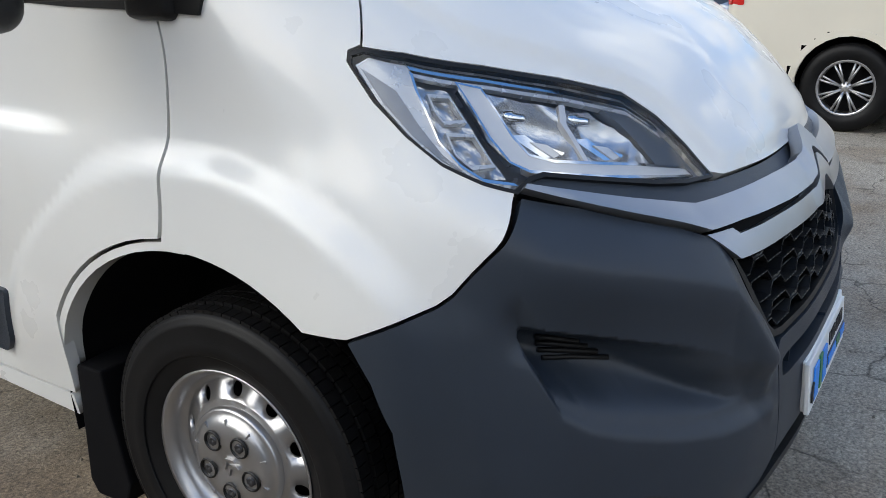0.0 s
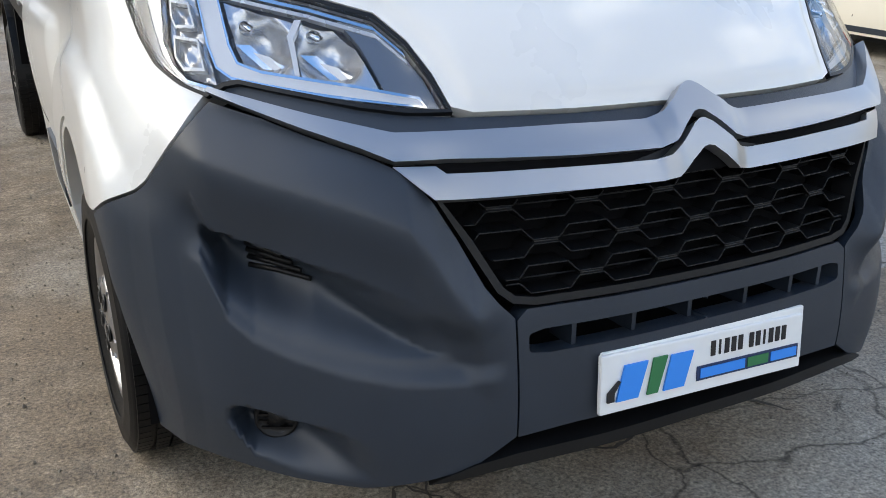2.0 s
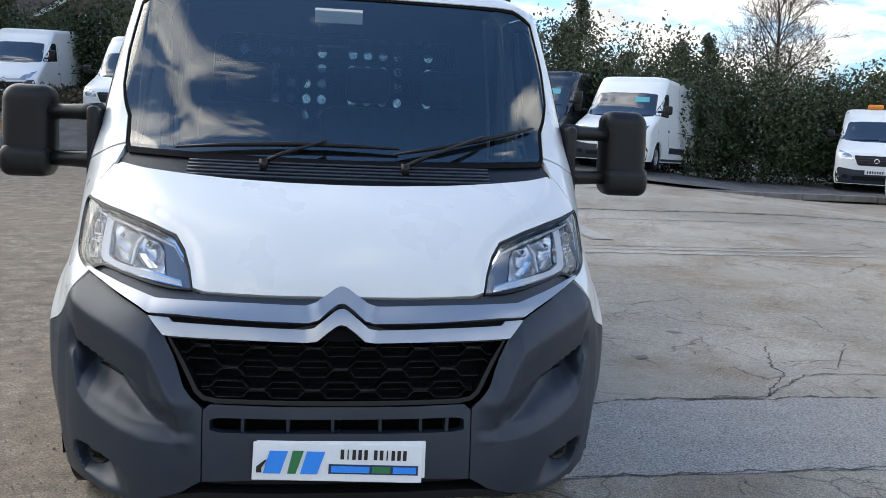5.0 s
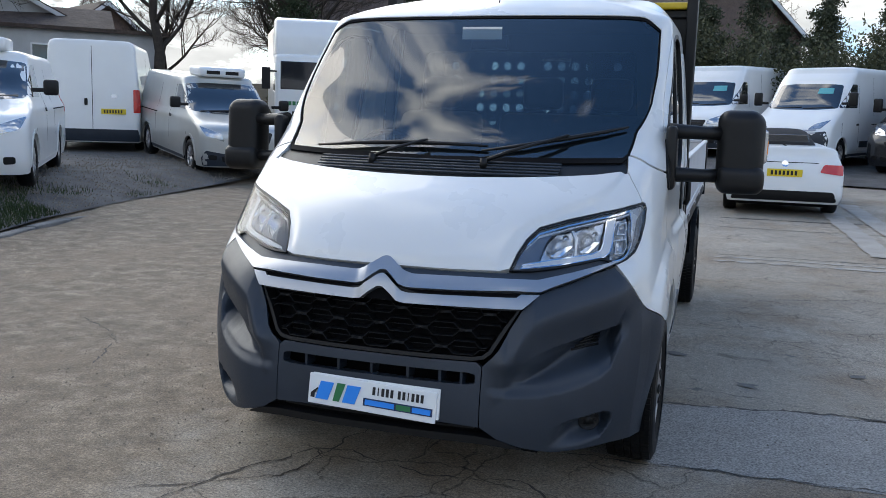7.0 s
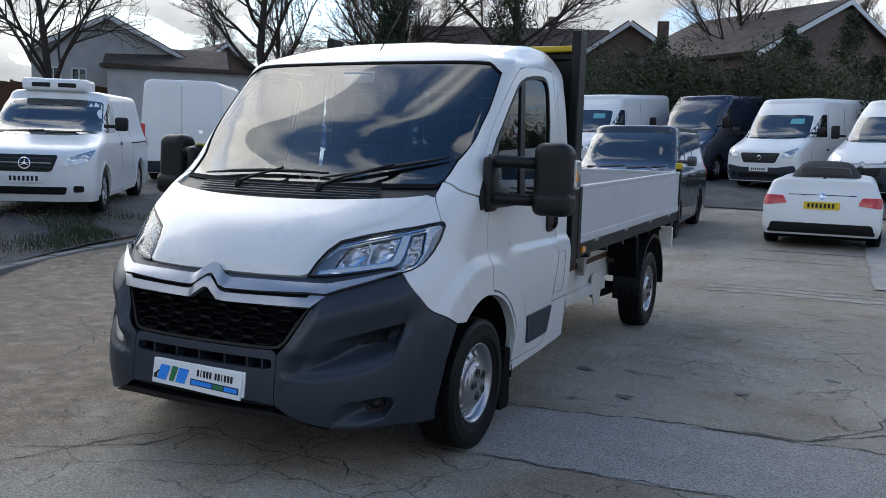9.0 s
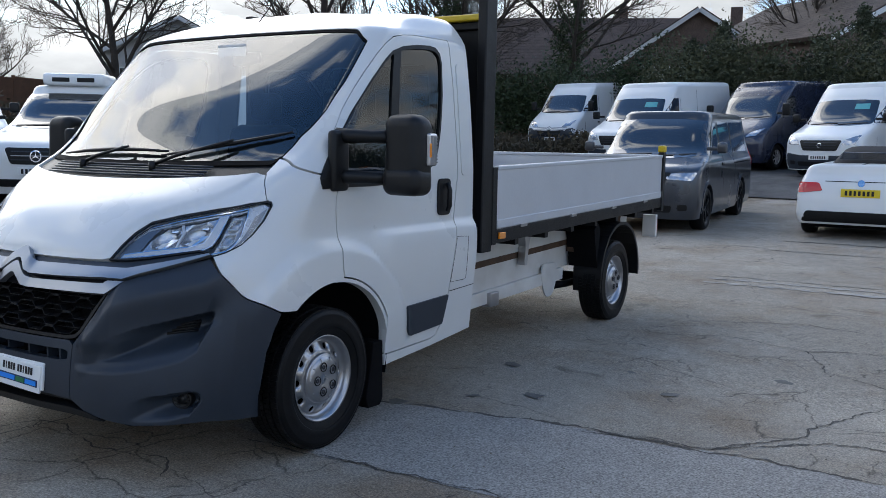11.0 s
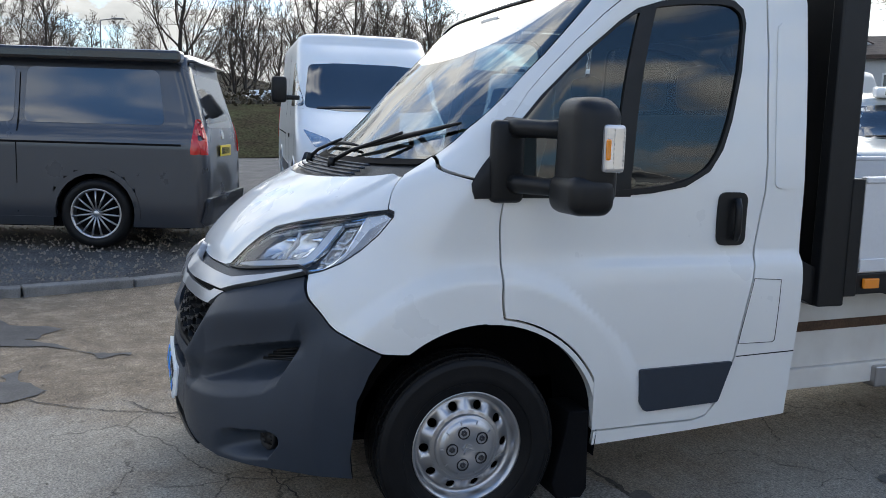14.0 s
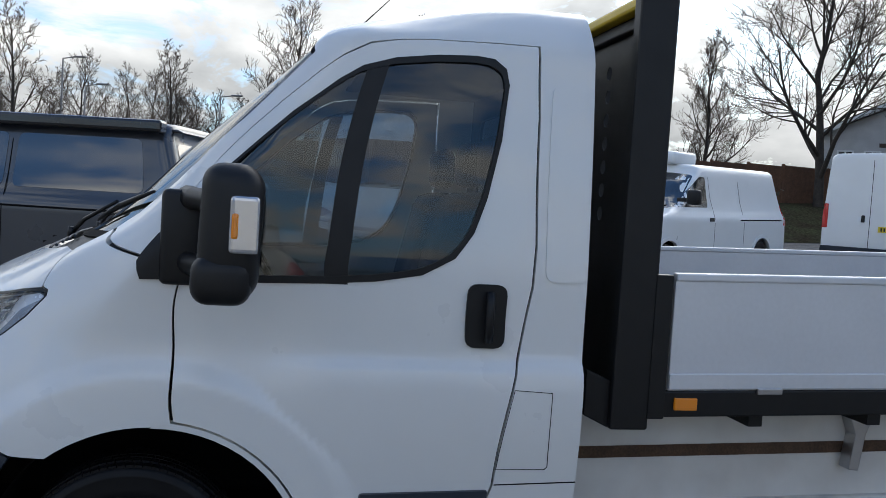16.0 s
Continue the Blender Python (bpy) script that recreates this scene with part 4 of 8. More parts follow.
    # bumper corner
    bc = [at_x(0.425, 0.60), at_x(0.425, 0.372), at_x(0.50, 0.322), at_x(0.58, 0.298), at_x(0.68, 0.272), at_x(0.78, 0.268), (0.95, 0.272), (1.12, 0.262), at_y(-0.42, 0.255)]
    bc += [at_y(-0.425, 0.40), at_y(-0.42, 0.55), at_y(-0.385, 0.64), (1.452, 0.709)] + [(a - 0.002, b - 0.003) for a, b in reversed(bump_white_w[:-1])]
    bc += [(0.79, 0.933), (0.72, 0.908), (0.645, 0.884), (0.600, 0.864), (0.572, 0.840), (0.548, 0.810), (0.511, 0.742), (0.474, 0.665), (0.452, 0.634)]
    panel("bumper_corner", bc, PLASTIC, truck, sgn, step=0.009, depth=0.03)
    # intake louvres and fog lamp
    for i in range(4):
        a, b = (0.868, 0.690 - 0.013 * i), (0.800 - 0.014 * i, 0.676 - 0.012 * i)
        pts = skin(np.array([a[0], (a[0] + b[0]) / 2, b[0]]), np.array([a[1], (a[1] + b[1]) / 2, b[1]]))
        part("intake_louvre", tube([(sgn * q[0], q[1] - 0.006, q[2]) for q in pts], 0.0055, 6), BLACK, truck)
    p = skin(np.array([at_x(0.815, 0.366)[0]]), np.array([0.366]))[0]
    bm = lathe([(0.001, -0.012), (0.018, -0.010), (0.020, -0.004), (0.034, -0.004), (0.036, -0.012), (0.041, -0.012), (0.044, 0.0), (0.046, 0.03)], 28, "Y")
    for k in range(4):
        box(bm, -0.034, 0.034, -0.010, 0.0, -0.022 + 0.014 * k, -0.018 + 0.014 * k)
    bmesh.ops.transform(bm, verts=bm.verts[:], matrix=Matrix.Translation((sgn * p[0], p[1] - 0.012, p[2])) @ Matrix.Rotation(sgn * 0.45, 4, "Z"))
    part("fog_lamp_blank", bm, BLACK, truck)

# bumper middle with its slot and splitter
mid = [at_x(x, z) for x, z in ((0, 0.378), (0.30, 0.376), (0.421, 0.370), (0.421, 0.596), (0.40, 0.614), (0.2, 0.612), (0.0, 0.612))]
slot = mirror_poly(rounded([at_x(x, z) for x, z in ((0, 0.528), (0.36, 0.528), (0.400, 0.534), (0.400, 0.568), (0.37, 0.574), (0, 0.574))], 0.006, 2))
panel("bumper_centre", mirror_poly(mid), PLASTIC, truck, holes=[slot], step=0.02, depth=0.05, dents=False)
for x in (-0.30, -0.16, -0.02, 0.13, 0.26, 0.345):
    bm = bmesh.new()
    box(bm, x - 0.005, x + 0.005, -0.928, -0.86, 0.522, 0.580)
    part("slot_rib", bm, PLASTIC, truck)
lipw = mirror_poly([at_x(x, z) for x, z in ((0, 0.308), (0.45, 0.306), (0.58, 0.290), (0.55, 0.306), (0.50, 0.326), (0.42, 0.336), (0, 0.336))])
panel("splitter", lipw, BLACK, truck, step=0.02, depth=0.05, off=0.004, dents=False)
panel("lower_slot_bar", mirror_poly([at_x(x, z) for x, z in ((0, 0.352), (0.40, 0.350), (0.40, 0.358), (0, 0.360))]), BLACK, truck, step=0.03, depth=0.02, off=-0.03, dents=False)
# dark core behind the openings
part("bumper_core", boxes((-0.62, 0.62, -0.80, -0.76, 0.25, 0.86)), MATT, truck)

# dark band under the bonnet edge, and the two silver bars with the chevrons
band = mirror_poly([(0, 0.895), (0.4, 0.90), (0.60, 0.902), (0.72, 0.930), (0.862, 0.967), (0.842, 0.982), (0.815, 0.987), (0.725, 0.972), (0.623, 0.955), (0.55, 0.948), (0.47, 0.941), (0.25, 0.938), (0, 0.938)])
panel("nose_band", band, PLASTIC, truck, step=0.02, depth=0.05, off=-0.010, dents=False)


def bar(name, half, off):
    panel(name, mirror_poly(half), SILVER, truck, step=0.010, depth=0.03, off=off, dents=False, label="satin silver grille bar with a raised chevron")


# each bar leans: its upper edge lies back, and the chevron stands proud of it
bar("grille_bar", [(0, 0.912), (0.013, 0.910), (0.042, 0.892), (0.072, 0.870), (0.105, 0.863), (0.30, 0.866), (0.51, 0.873), (0.60, 0.871), (0.645, 0.888), (0.72, 0.912), (0.79, 0.937), (0.845, 0.955), (0.880, 0.966), (0.870, 0.972), (0.795, 0.957), (0.70, 0.935), (0.585, 0.913), (0.487, 0.914), (0.283, 0.915), (0.115, 0.912), (0.080, 0.917), (0.050, 0.934), (0.022, 0.954), (0.008, 0.960), (0, 0.961)],
    lambda w, v: 0.018 - 0.22 * np.clip(v - 0.875 - 0.45 * np.clip(w - 0.60, 0, 1), -0.02, 0.05) * sstep(0.06, 0.13, w) + 0.010 * sstep(0.11, 0.06, w))
bar("grille_bar", [(0, 0.858), (0.013, 0.856), (0.042, 0.838), (0.075, 0.812), (0.105, 0.808), (0.30, 0.811), (0.545, 0.814), (0.604, 0.866), (0.535, 0.866), (0.520, 0.854), (0.305, 0.850), (0.115, 0.846), (0.085, 0.850), (0.052, 0.872), (0.022, 0.892), (0.008, 0.898), (0, 0.899)],
    lambda w, v: 0.016 - 0.20 * np.clip(v - 0.818, -0.02, 0.05) * sstep(0.06, 0.13, w) + 0.012 * sstep(0.11, 0.06, w))
gap = mirror_poly([at_x(x, z) for x, z in ((0, 0.815), (0.53, 0.815), (0.585, 0.865), (0.54, 0.88), (0.3, 0.875), (0, 0.93))])
panel("bar_gap", gap, MATT, truck, step=0.03, depth=0.0, off=-0.006, dents=False)

# grille: a dark back, a frame and the flat honeycomb
gr = [at_x(x, z) for x, z in ((0, 0.616), (0.38, 0.618), (0.425, 0.626), (0.452, 0.648), (0.50, 0.735), (0.545, 0.815), (0.3, 0.82), (0, 0.88))]
panel("grille_back", mirror_poly(gr), MATT, truck, step=0.05, depth=0.0, off=-0.075, dents=False)
panel("grille_frame", mirror_poly(gr), BLACK, truck, holes=[inset(mirror_poly(gr), 0.014)], step=0.02, depth=0.05, off=-0.004, dents=False)
bm = bmesh.new()


def in_grille(p, q):
    return 0.624 < q < 0.852 - 0.25 * min(abs(p), 0.16) and abs(p) < 0.425 + (q - 0.63) * 0.60


def grille_point(p, q, d):
    w1 = np.array([at_x(abs(p), q)[0]])
    c = skin(w1, np.array([q]), False)[0] - d * skin_n(w1, np.array([q]), False)[0]
    return Vector((p, c[1], c[2]))


def web(a, b):
    """One wall of the honeycomb: a rounded front edge and a web running back."""
    if not (in_grille(*a) and in_grille(*b)):
        return
    pa, pb = grille_point(*a, 0.012), grille_point(*b, 0.012)
    tube([pa, pb], 0.0017, 5, bm)
    back = Vector((0, 0.05, 0))
    for o in (0.0014, -0.0014):
        up = Vector((0, 0, o))
        bm.faces.new([bm.verts.new(q) for q in (pa + up, pb + up, pb + up + back, pa + up + back)])


# long flat cells in staggered rows; where two cells meet end to end a solid web shows its face
GP, GH = 0.172, 0.0640
for row in range(5):
    cz = 0.598 + row * GH
    for colm in range(-4, 5):
        cx = colm * GP + (0 if row % 2 else GP / 2)
        for s in (1, -1):
            for k in range(4):
                web((cx - 0.040 + 0.020 * k, cz + s * 0.0240), (cx - 0.020 + 0.020 * k, cz + s * 0.0240))
            for e in (1, -1):
                web((cx + e * 0.040, cz + s * 0.0240), (cx + e * 0.050, cz + s * 0.0135))
                web((cx + e * 0.050, cz + s * 0.0135), (cx + e * 0.060, cz + s * 0.0040))
                web((cx + e * 0.060, cz + s * 0.0040), (cx + e * 0.086, cz + s * 0.0040))
        if in_grille(cx + 0.06, cz) and in_grille(cx + 0.112, cz):
            tube([grille_point(cx + 0.062, cz, 0.016), grille_point(cx + 0.110, cz, 0.016)], 0.0042, 6, bm)
        if in_grille(cx - 0.055, cz) and in_grille(cx + 0.055, cz):
            tube([grille_point(cx - 0.055, cz + 0.004, 0.020), grille_point(cx + 0.055, cz + 0.004, 0.020)], 0.0018, 4, bm)
part("grille_mesh", bm, BLACK, truck, "black honeycomb grille mesh")


# ---- number plate board ----
def plate(name, parent, m, w=0.53, h=0.118, back=PLATE_WHITE, label="white plate with dark bars"):
    pl = part(name, boxes((-w / 2, w / 2, -0.006, 0.006, -h / 2, h / 2), bevel=0.003), back, parent, label)
    pl.matrix_basis = m
    return pl


def bars(parent, mat, *rects, y=-0.0075, name="bar", m=None):
    for x0, x1, z0, z1 in rects:
        bm = bmesh.new()
        box(bm, x0, x1, y - 0.0012, y + 0.0012, z0, z1)
        o = part(name, bm, mat, parent)
        if m is not None:
            o.matrix_basis = m


plm = pose(0, -0.985, 0.440, -6, 2.0, 0)
plate("plate_behind", truck, pose(0.01, -0.976, 0.447, -6, 0.6, 0), label="white plate showing behind another")
board = plate("dealer_plate", truck, plm, label="white dealer plate with blue and green shapes")
bars(board, INK, *[(0.005 + 0.0185 * i + (0.012 if i > 4 else 0), 0.016 + 0.0185 * i + (0.012 if i > 4 else 0), 0.012, 0.043) for i in range(11) if i not in (1, 7)],
     *[(0.008 + 0.0185 * i + (0.012 if i > 4 else 0), 0.012 + 0.0185 * i + (0.012 if i > 4 else 0), 0.012, 0.043) for i in (1, 7)])
bars(board, INK_DARKBLUE, (-0.03, 0.252, -0.034, -0.004))
bars(board, INK_BLUE, (-0.022, 0.098, -0.029, -0.009), (0.172, 0.246, -0.029, -0.009), y=-0.0095)
bars(board, INK_GREEN, (0.106, 0.164, -0.029, -0.009), y=-0.0095)


def slab(parent, mat, pts, y=-0.010):
    return part("mark", prism(pts, y - 0.001, y + 0.003, "Y"), mat, parent)


def sh(pts, dx0, k=0.25):
    return [(x + dx0 + k * z, z) for x, z in pts]


cc = [(0.0, -0.036), (0.052, -0.036), (0.056, 0.034), (0.0, 0.034)]
slab(board, INK_BLUE, sh(cc, -0.222))
slab(board, INK_BLUE, sh(cc, -0.108))
slab(board, INK_GREEN, sh([(0.014, -0.036), (0.040, -0.036), (0.044, 0.036), (0.010, 0.036)], -0.162))
slab(board, INK, [(-0.252, -0.034), (-0.236, -0.034), (-0.236, -0.018), (-0.222, 0.004), (-0.226, 0.006), (-0.252, -0.016)])


# ---- wheels ----
def wheel(parent, m, hole_n=10, r=0.342, w=0.215, rim=0.205, capped=True, mats=(RUBBER, STEEL)):
    """A wheel whose outer face looks along +x; its middle is the origin."""
    hub = new("wheel")
    hub.parent, hub.matrix_basis = parent, m
    h = w / 2
    tyre = lathe([(rim, -h * 0.75), (rim + 0.03, -h * 0.95), (r - 0.05, -h), (r - 0.012, -h * 0.86), (r - 0.011, -h * 0.7), (r - 0.011, h * 0.7), (r - 0.012, h * 0.86), (r - 0.022, h * 0.93), (r - 0.030, h * 0.95), (r - 0.034, h * 0.985), (r - 0.038, h * 0.975), (r - 0.07, h * 1.03), (r - 0.095, h * 1.02), (r - 0.098, h * 1.0), (rim + 0.045, h * 0.99),
                  (rim + 0.04, h * 0.985), (rim + 0.012, h * 0.86), (rim - 0.002, h * 0.80)], 72)
    for k in range(84):      # tread blocks
        a = 2 * math.pi * k / 84
        for j, (x0, x1) in enumerate(((-0.092, -0.060), (-0.050, -0.018), (-0.012, 0.014), (0.020, 0.052), (0.060, 0.093))):
            bmm = Matrix.Rotation(a + 0.03 * (j % 2), 4, "X")
            s = w / 0.215
            box(tyre, x0 * s, x1 * s, -0.0112, 0.0112, r - 0.016, r + (-0.005 if j in (0, 4) else -0.001), m=bmm)
    part("tyre", tyre, mats[0], hub)
    # dished steel disc with holes
    disc = bmesh.new()
    o = h * 0.80
    prof = [(rim, o), (rim + 0.004, o + 0.006), (rim - 0.004, o + 0.004), (rim - 0.016, o - 0.02), (rim - 0.022, o - 0.045)]
    lathe(prof, 60, "X", disc)
    rings = [(rim - 0.022, o - 0.045), (0.173, o - 0.040), (0.133, o - 0.018), (0.102, o - 0.012)]
    seg = hole_n * 6
    vr = []
    for rr, a in rings:
        vr.append([disc.verts.new((a, rr * math.cos(2 * math.pi * i / seg), rr * math.sin(2 * math.pi * i / seg))) for i in range(seg)])
    for j in range(3):
        for i in range(seg):
            if j == 1:
                continue
            disc.faces.new((vr[j][i], vr[j][(i + 1) % seg], vr[j + 1][(i + 1) % seg], vr[j + 1][i])).smooth = True
    # the ring between 0.130 and 0.168, each tenth with a round hole
    def on_ring(yy, zz):
        rr = math.hypot(yy, zz)
        return disc.verts.new((o - 0.018 - 0.022 * (rr - 0.133) / 0.040, yy, zz))
    half = math.pi / hole_n
    for k in range(hole_n):
        mid_a = 2 * math.pi * (k + 0.5) / hole_n
        edge = [(0.173, -half + 2 * half * i / 8) for i in range(8)] + [(0.173 - 0.040 * i / 4, half) for i in range(4)] + [(0.133, half - 2 * half * i / 8) for i in range(8)] + [(0.133 + 0.040 * i / 4, -half) for i in range(4)]
        cy, cz = 0.153 * math.cos(mid_a), 0.153 * math.sin(mid_a)
        outer, inner, deep = [], [], []
        for rr, da in edge:
            yy, zz = rr * math.cos(mid_a + da), rr * math.sin(mid_a + da)
            ang = math.atan2(zz - cz, yy - cy)
            outer.append(on_ring(yy, zz))
            q = on_ring(cy + 0.0175 * math.cos(ang), cz + 0.0175 * math.sin(ang))
            inner.append(q)
            deep.append(disc.verts.new((q.co.x - 0.012, cy + 0.0168 * math.cos(ang), cz + 0.0168 * math.sin(ang))))
        for i in range(24):
            n2 = (i + 1) % 24
            disc.faces.new((outer[i], outer[n2], inner[n2], inner[i])).smooth = True
            disc.faces.new((inner[i], inner[n2], deep[n2], deep[i])).smooth = True
    bmesh.ops.remove_doubles(disc, verts=disc.verts[:], dist=0.0004)
    bmesh.ops.recalc_face_normals(disc, faces=disc.faces[:])
    part("rim", disc, mats[1], hub, "silver steel wheel with round holes")
    part("drum", lathe([(0.001, o - 0.10), (rim - 0.03, o - 0.10)], 36), MATT, hub)
    cap = lathe([(0.121, o - 0.020), (0.120, o - 0.004), (0.115, o + 0.001), (0.108, o - 0.001), (0.104, o + 0.008), (0.088, o + 0.014), (0.05, o + 0.02), (0.03, o + 0.012), (0.001, o + 0.012)], 48)
    for k in range(10):
        box(cap, o + 0.006, o + 0.0135, -0.0015, 0.0015, 0.086, 0.104, m=Matrix.Rotation(2 * math.pi * k / 10 + 0.61, 4, "X"))
    part("hub_cap", cap, mats[1], hub, "silver hub cap with five bolt wells")
    for k in range(5):
        a = 2 * math.pi * k / 5 + 0.3
        at = pose(0, 0.062 * math.cos(a), 0.062 * math.sin(a))
        if k == 0:
            well = part("bolt_well", lathe([(0.0235, o + 0.0180), (0.0215, o + 0.0225), (0.0190, o + 0.0215), (0.0185, o + 0.014), (0.001, o + 0.014)], 20), BLACK, hub)
            nut = part("wheel_bolt", lathe([(0.0115, o + 0.012), (0.0115, o + 0.021), (0.007, o + 0.022), (0.001, o + 0.018)], 6), DARKSTEEL, hub)
            well.matrix_basis = nut.matrix_basis = at
        else:
            part_again(well, hub, at)
            part_again(nut, hub, at)
    bm = bmesh.new()
    for dz in (-0.006, 0.010):
        prism([(-0.018, dz - 0.012), (0, dz), (0.018, dz - 0.012), (0.018, dz - 0.005), (0, dz + 0.008), (-0.018, dz - 0.005)], o + 0.012, o + 0.017, "X", 0, bm)
    part("cap_chevron", bm, mats[1], hub)
    return hub


w1 = wheel(truck, pose(0.905, 0.0, 0.342, 18))
for m in (pose(-0.905, 0.0, 0.342, 40, 0, 180), pose(0.885, 3.87, 0.362, 70), pose(-0.885, 3.87, 0.362, 0, 0, 180)):
    o = new("wheel"); o.parent, o.matrix_basis = truck, m
    for c in w1.children:
        part_again(c, o, c.matrix_basis.copy())

# wheel housings and mud flaps
for sgn in (1, -1):
    bm = bmesh.new()
    prof = [(ARCH_C[0] - 0.46 * math.cos(radians(a)), ARCH_C[1] + 0.46 * math.sin(radians(a))) for a in range(-12, 193, 12)]
    rows = [[bm.verts.new((sgn * x, y, z)) for y, z in prof] for x in (0.985, 0.60)]
    for a, b, c, e in zip(rows[0], rows[0][1:], rows[1][1:], rows[1]):
        bm.faces.new((a, b, c, e)).smooth = True
    bm.faces.new(rows[1])
    part("wheel_housing", bm, MATT, truck)
    part("mud_flap", prism([(0.375, 0.44), (0.455, 0.44), (0.462, 0.13), (0.44, 0.095), (0.34, 0.10), (0.32, 0.16), (0.36, 0.34)], sgn * 0.80, sgn * 0.985, "X", 0.006), MATT, truck, "black rubber mud flap")


# ---- mirrors ----
def cab_mirror(sgn):
    mi = new("door_mirror")
    mi.parent = truck
    mi["label"] = "black wide-arm door mirror with clear indicator"
    bm = bmesh.new()
    box(bm, 1.172, 1.380, 0.160, 0.318, 1.190, 1.550, bevel=0.060, seg=6)
    for v in bm.verts:
        k = (1.525 - v.co.z) / 0.325
        v.co.y += 0.015 * math.sin(k * math.pi) - 0.012 * k
        v.co.x += 0.012 * math.sin(k * math.pi)
    groove = bm
    parts = [("housing", smooth(groove), BLACK)]
    bm = bmesh.new()
    box(bm, 1.182, 1.392, 0.146, 0.30, 1.186, 1.315, bevel=0.045, seg=5)
    parts.append(("lower_cap", smooth(bm), BLACK))
    for z in (1.262, 1.448):
        parts.append(("arm", tube([(0.965, 0.10, z + 0.004), (1.03, 0.125, z + 0.002), (1.12, 0.175, z), (1.21, 0.215, z)], [0.036, 0.033, 0.030, 0.032], 12), BLACK))
    bm = bmesh.new()
    box(bm, 0.962, 1.010, 0.03, 0.150, 1.228, 1.505, bevel=0.020, seg=3)
    parts.append(("mount", smooth(bm), BLACK))
    parts.append(("mirror_glass", boxes((1.215, 1.335, 0.299, 0.306, 1.325, 1.49), (1.215, 1.335, 0.299, 0.306, 1.24, 1.30), bevel=0.003), CHROME))
    bm = bmesh.new()
    box(bm, 1.366, 1.398, 0.238, 0.312, 1.322, 1.468, bevel=0.012, seg=3)
    parts.append(("indicator", bm, CLEAR))
    bm = bmesh.new()
    box(bm, 1.380, 1.4012, 0.243, 0.262, 1.358, 1.425, bevel=0.007)
    parts.append(("indicator_bulb", bm, AMBER))
    bm = bmesh.new()
    for i in range(9):
        box(bm, 1.396, 1.4010, 0.270, 0.306, 1.335 + i * 0.014, 1.342 + i * 0.014)
    parts.append(("indicator_rib", bm, CLEAR))
    for n, b, mt in parts:
        bmesh.ops.translate(b, verts=b.verts[:], vec=(0, 0, 0.03 if n != 'mount' else 0.0))
        if sgn < 0:
            bmesh.ops.scale(b, vec=(-1, 1, 1), verts=b.verts[:])
            bmesh.ops.reverse_faces(b, faces=b.faces[:])
        part(n, b, mt, mi)


cab_mirror(1)
cab_mirror(-1)


# ---- wipers and aerial ----
def wiper(p0, p1, bx):
    wi = new("wiper")
    wi.parent = truck

    def on(x, z, o):
        q = skin(np.array([at_x(abs(x), z)[0]]), np.array([z]), False)[0]
        n = skin_n(np.array([at_x(abs(x), z)[0]]), np.array([z]), False)[0]
        return Vector((x, q[1] + n[1] * o, q[2] + n[2] * o))
    a, b = on(*p0, 0.02), on(*p1, 0.03)
    part("pivot", tube([a - Vector((0, 0.01, 0.03)), a + Vector((0, -0.008, 0.012))], 0.016, 10), BLACK, wi)
    part("arm", tube([a, a.lerp(b, 0.3) + Vector((0, -0.008, 0.008)), b], [0.010, 0.008, 0.006], 6), BLACK, wi)
    e = [on(x, z, 0.012) for x, z in bx]
    part("blade", tube(e, [0.005, 0.009, 0.011, 0.009, 0.005], 6), BLACK, wi)


wiper((-0.285, 1.318), (-0.06, 1.392), [(-0.62, 1.362), (-0.42, 1.378), (-0.20, 1.388), (0.02, 1.390), (0.22, 1.385)])
wiper((0.235, 1.318), (0.56, 1.43), [(0.20, 1.365), (0.38, 1.395), (0.56, 1.43), (0.70, 1.46), (0.80, 1.485)])
part("aerial", tube([(0.02, 0.56, 2.10), (0.02, 0.80, 2.36)], [0.0035, 0.0015], 6), BLACK, truck)

# ---- inside the cab ----
part("cab_floor", boxes((-0.58, 0.58, -0.30, 0.52, 0.52, 0.56), (-0.92, 0.92, 0.52, 1.30, 0.52, 0.56)), INTERIOR, truck)
bm = prism([(-0.16, 1.335), (0.06, 1.33), (0.16, 1.27), (0.18, 1.15), (0.12, 0.95), (-0.2, 0.9)], -0.90, 0.90, "X", 0.03)
part("dashboard", smooth(bm), INTERIOR, truck)
part("instrument_hood", prism([(-0.05, 1.33), (0.03, 1.40), (0.13, 1.39), (0.15, 1.30)], -0.62, -0.24, "X", 0.02), INTERIOR, truck)
rw = [(-0.86, 0.56), (0.86, 0.56), (0.86, 1.45), (0.80, 2.06), (-0.80, 2.06), (-0.86, 1.45)]
v, t, rims = fill(rw, [rounded([(-0.70, 1.42), (0.70, 1.42), (0.66, 1.92), (-0.66, 1.92)], 0.06)], 0.12)
bm = shell_mesh([(a, 1.31, b) for a, b in v], t, rims, [(0, -1, 0)] * len(v), 0.03, False)
part("cab_back", bm, LINING, truck)
part("rear_cab_wall", shell_mesh([(a * 1.03, 1.343, b) for a, b in v], t, rims, [(0, 1, 0)] * len(v), 0.0, True), PAINT, truck)
g = part("rear_window", boxes((-0.70, 0.70, 1.322, 1.328, 1.42, 1.92)), GLASS, truck)
g.visible_shadow = False
part("headlining", boxes((-0.74, 0.74, 0.66, 1.30, 2.02, 2.035), bevel=0.006), LINING, truck)


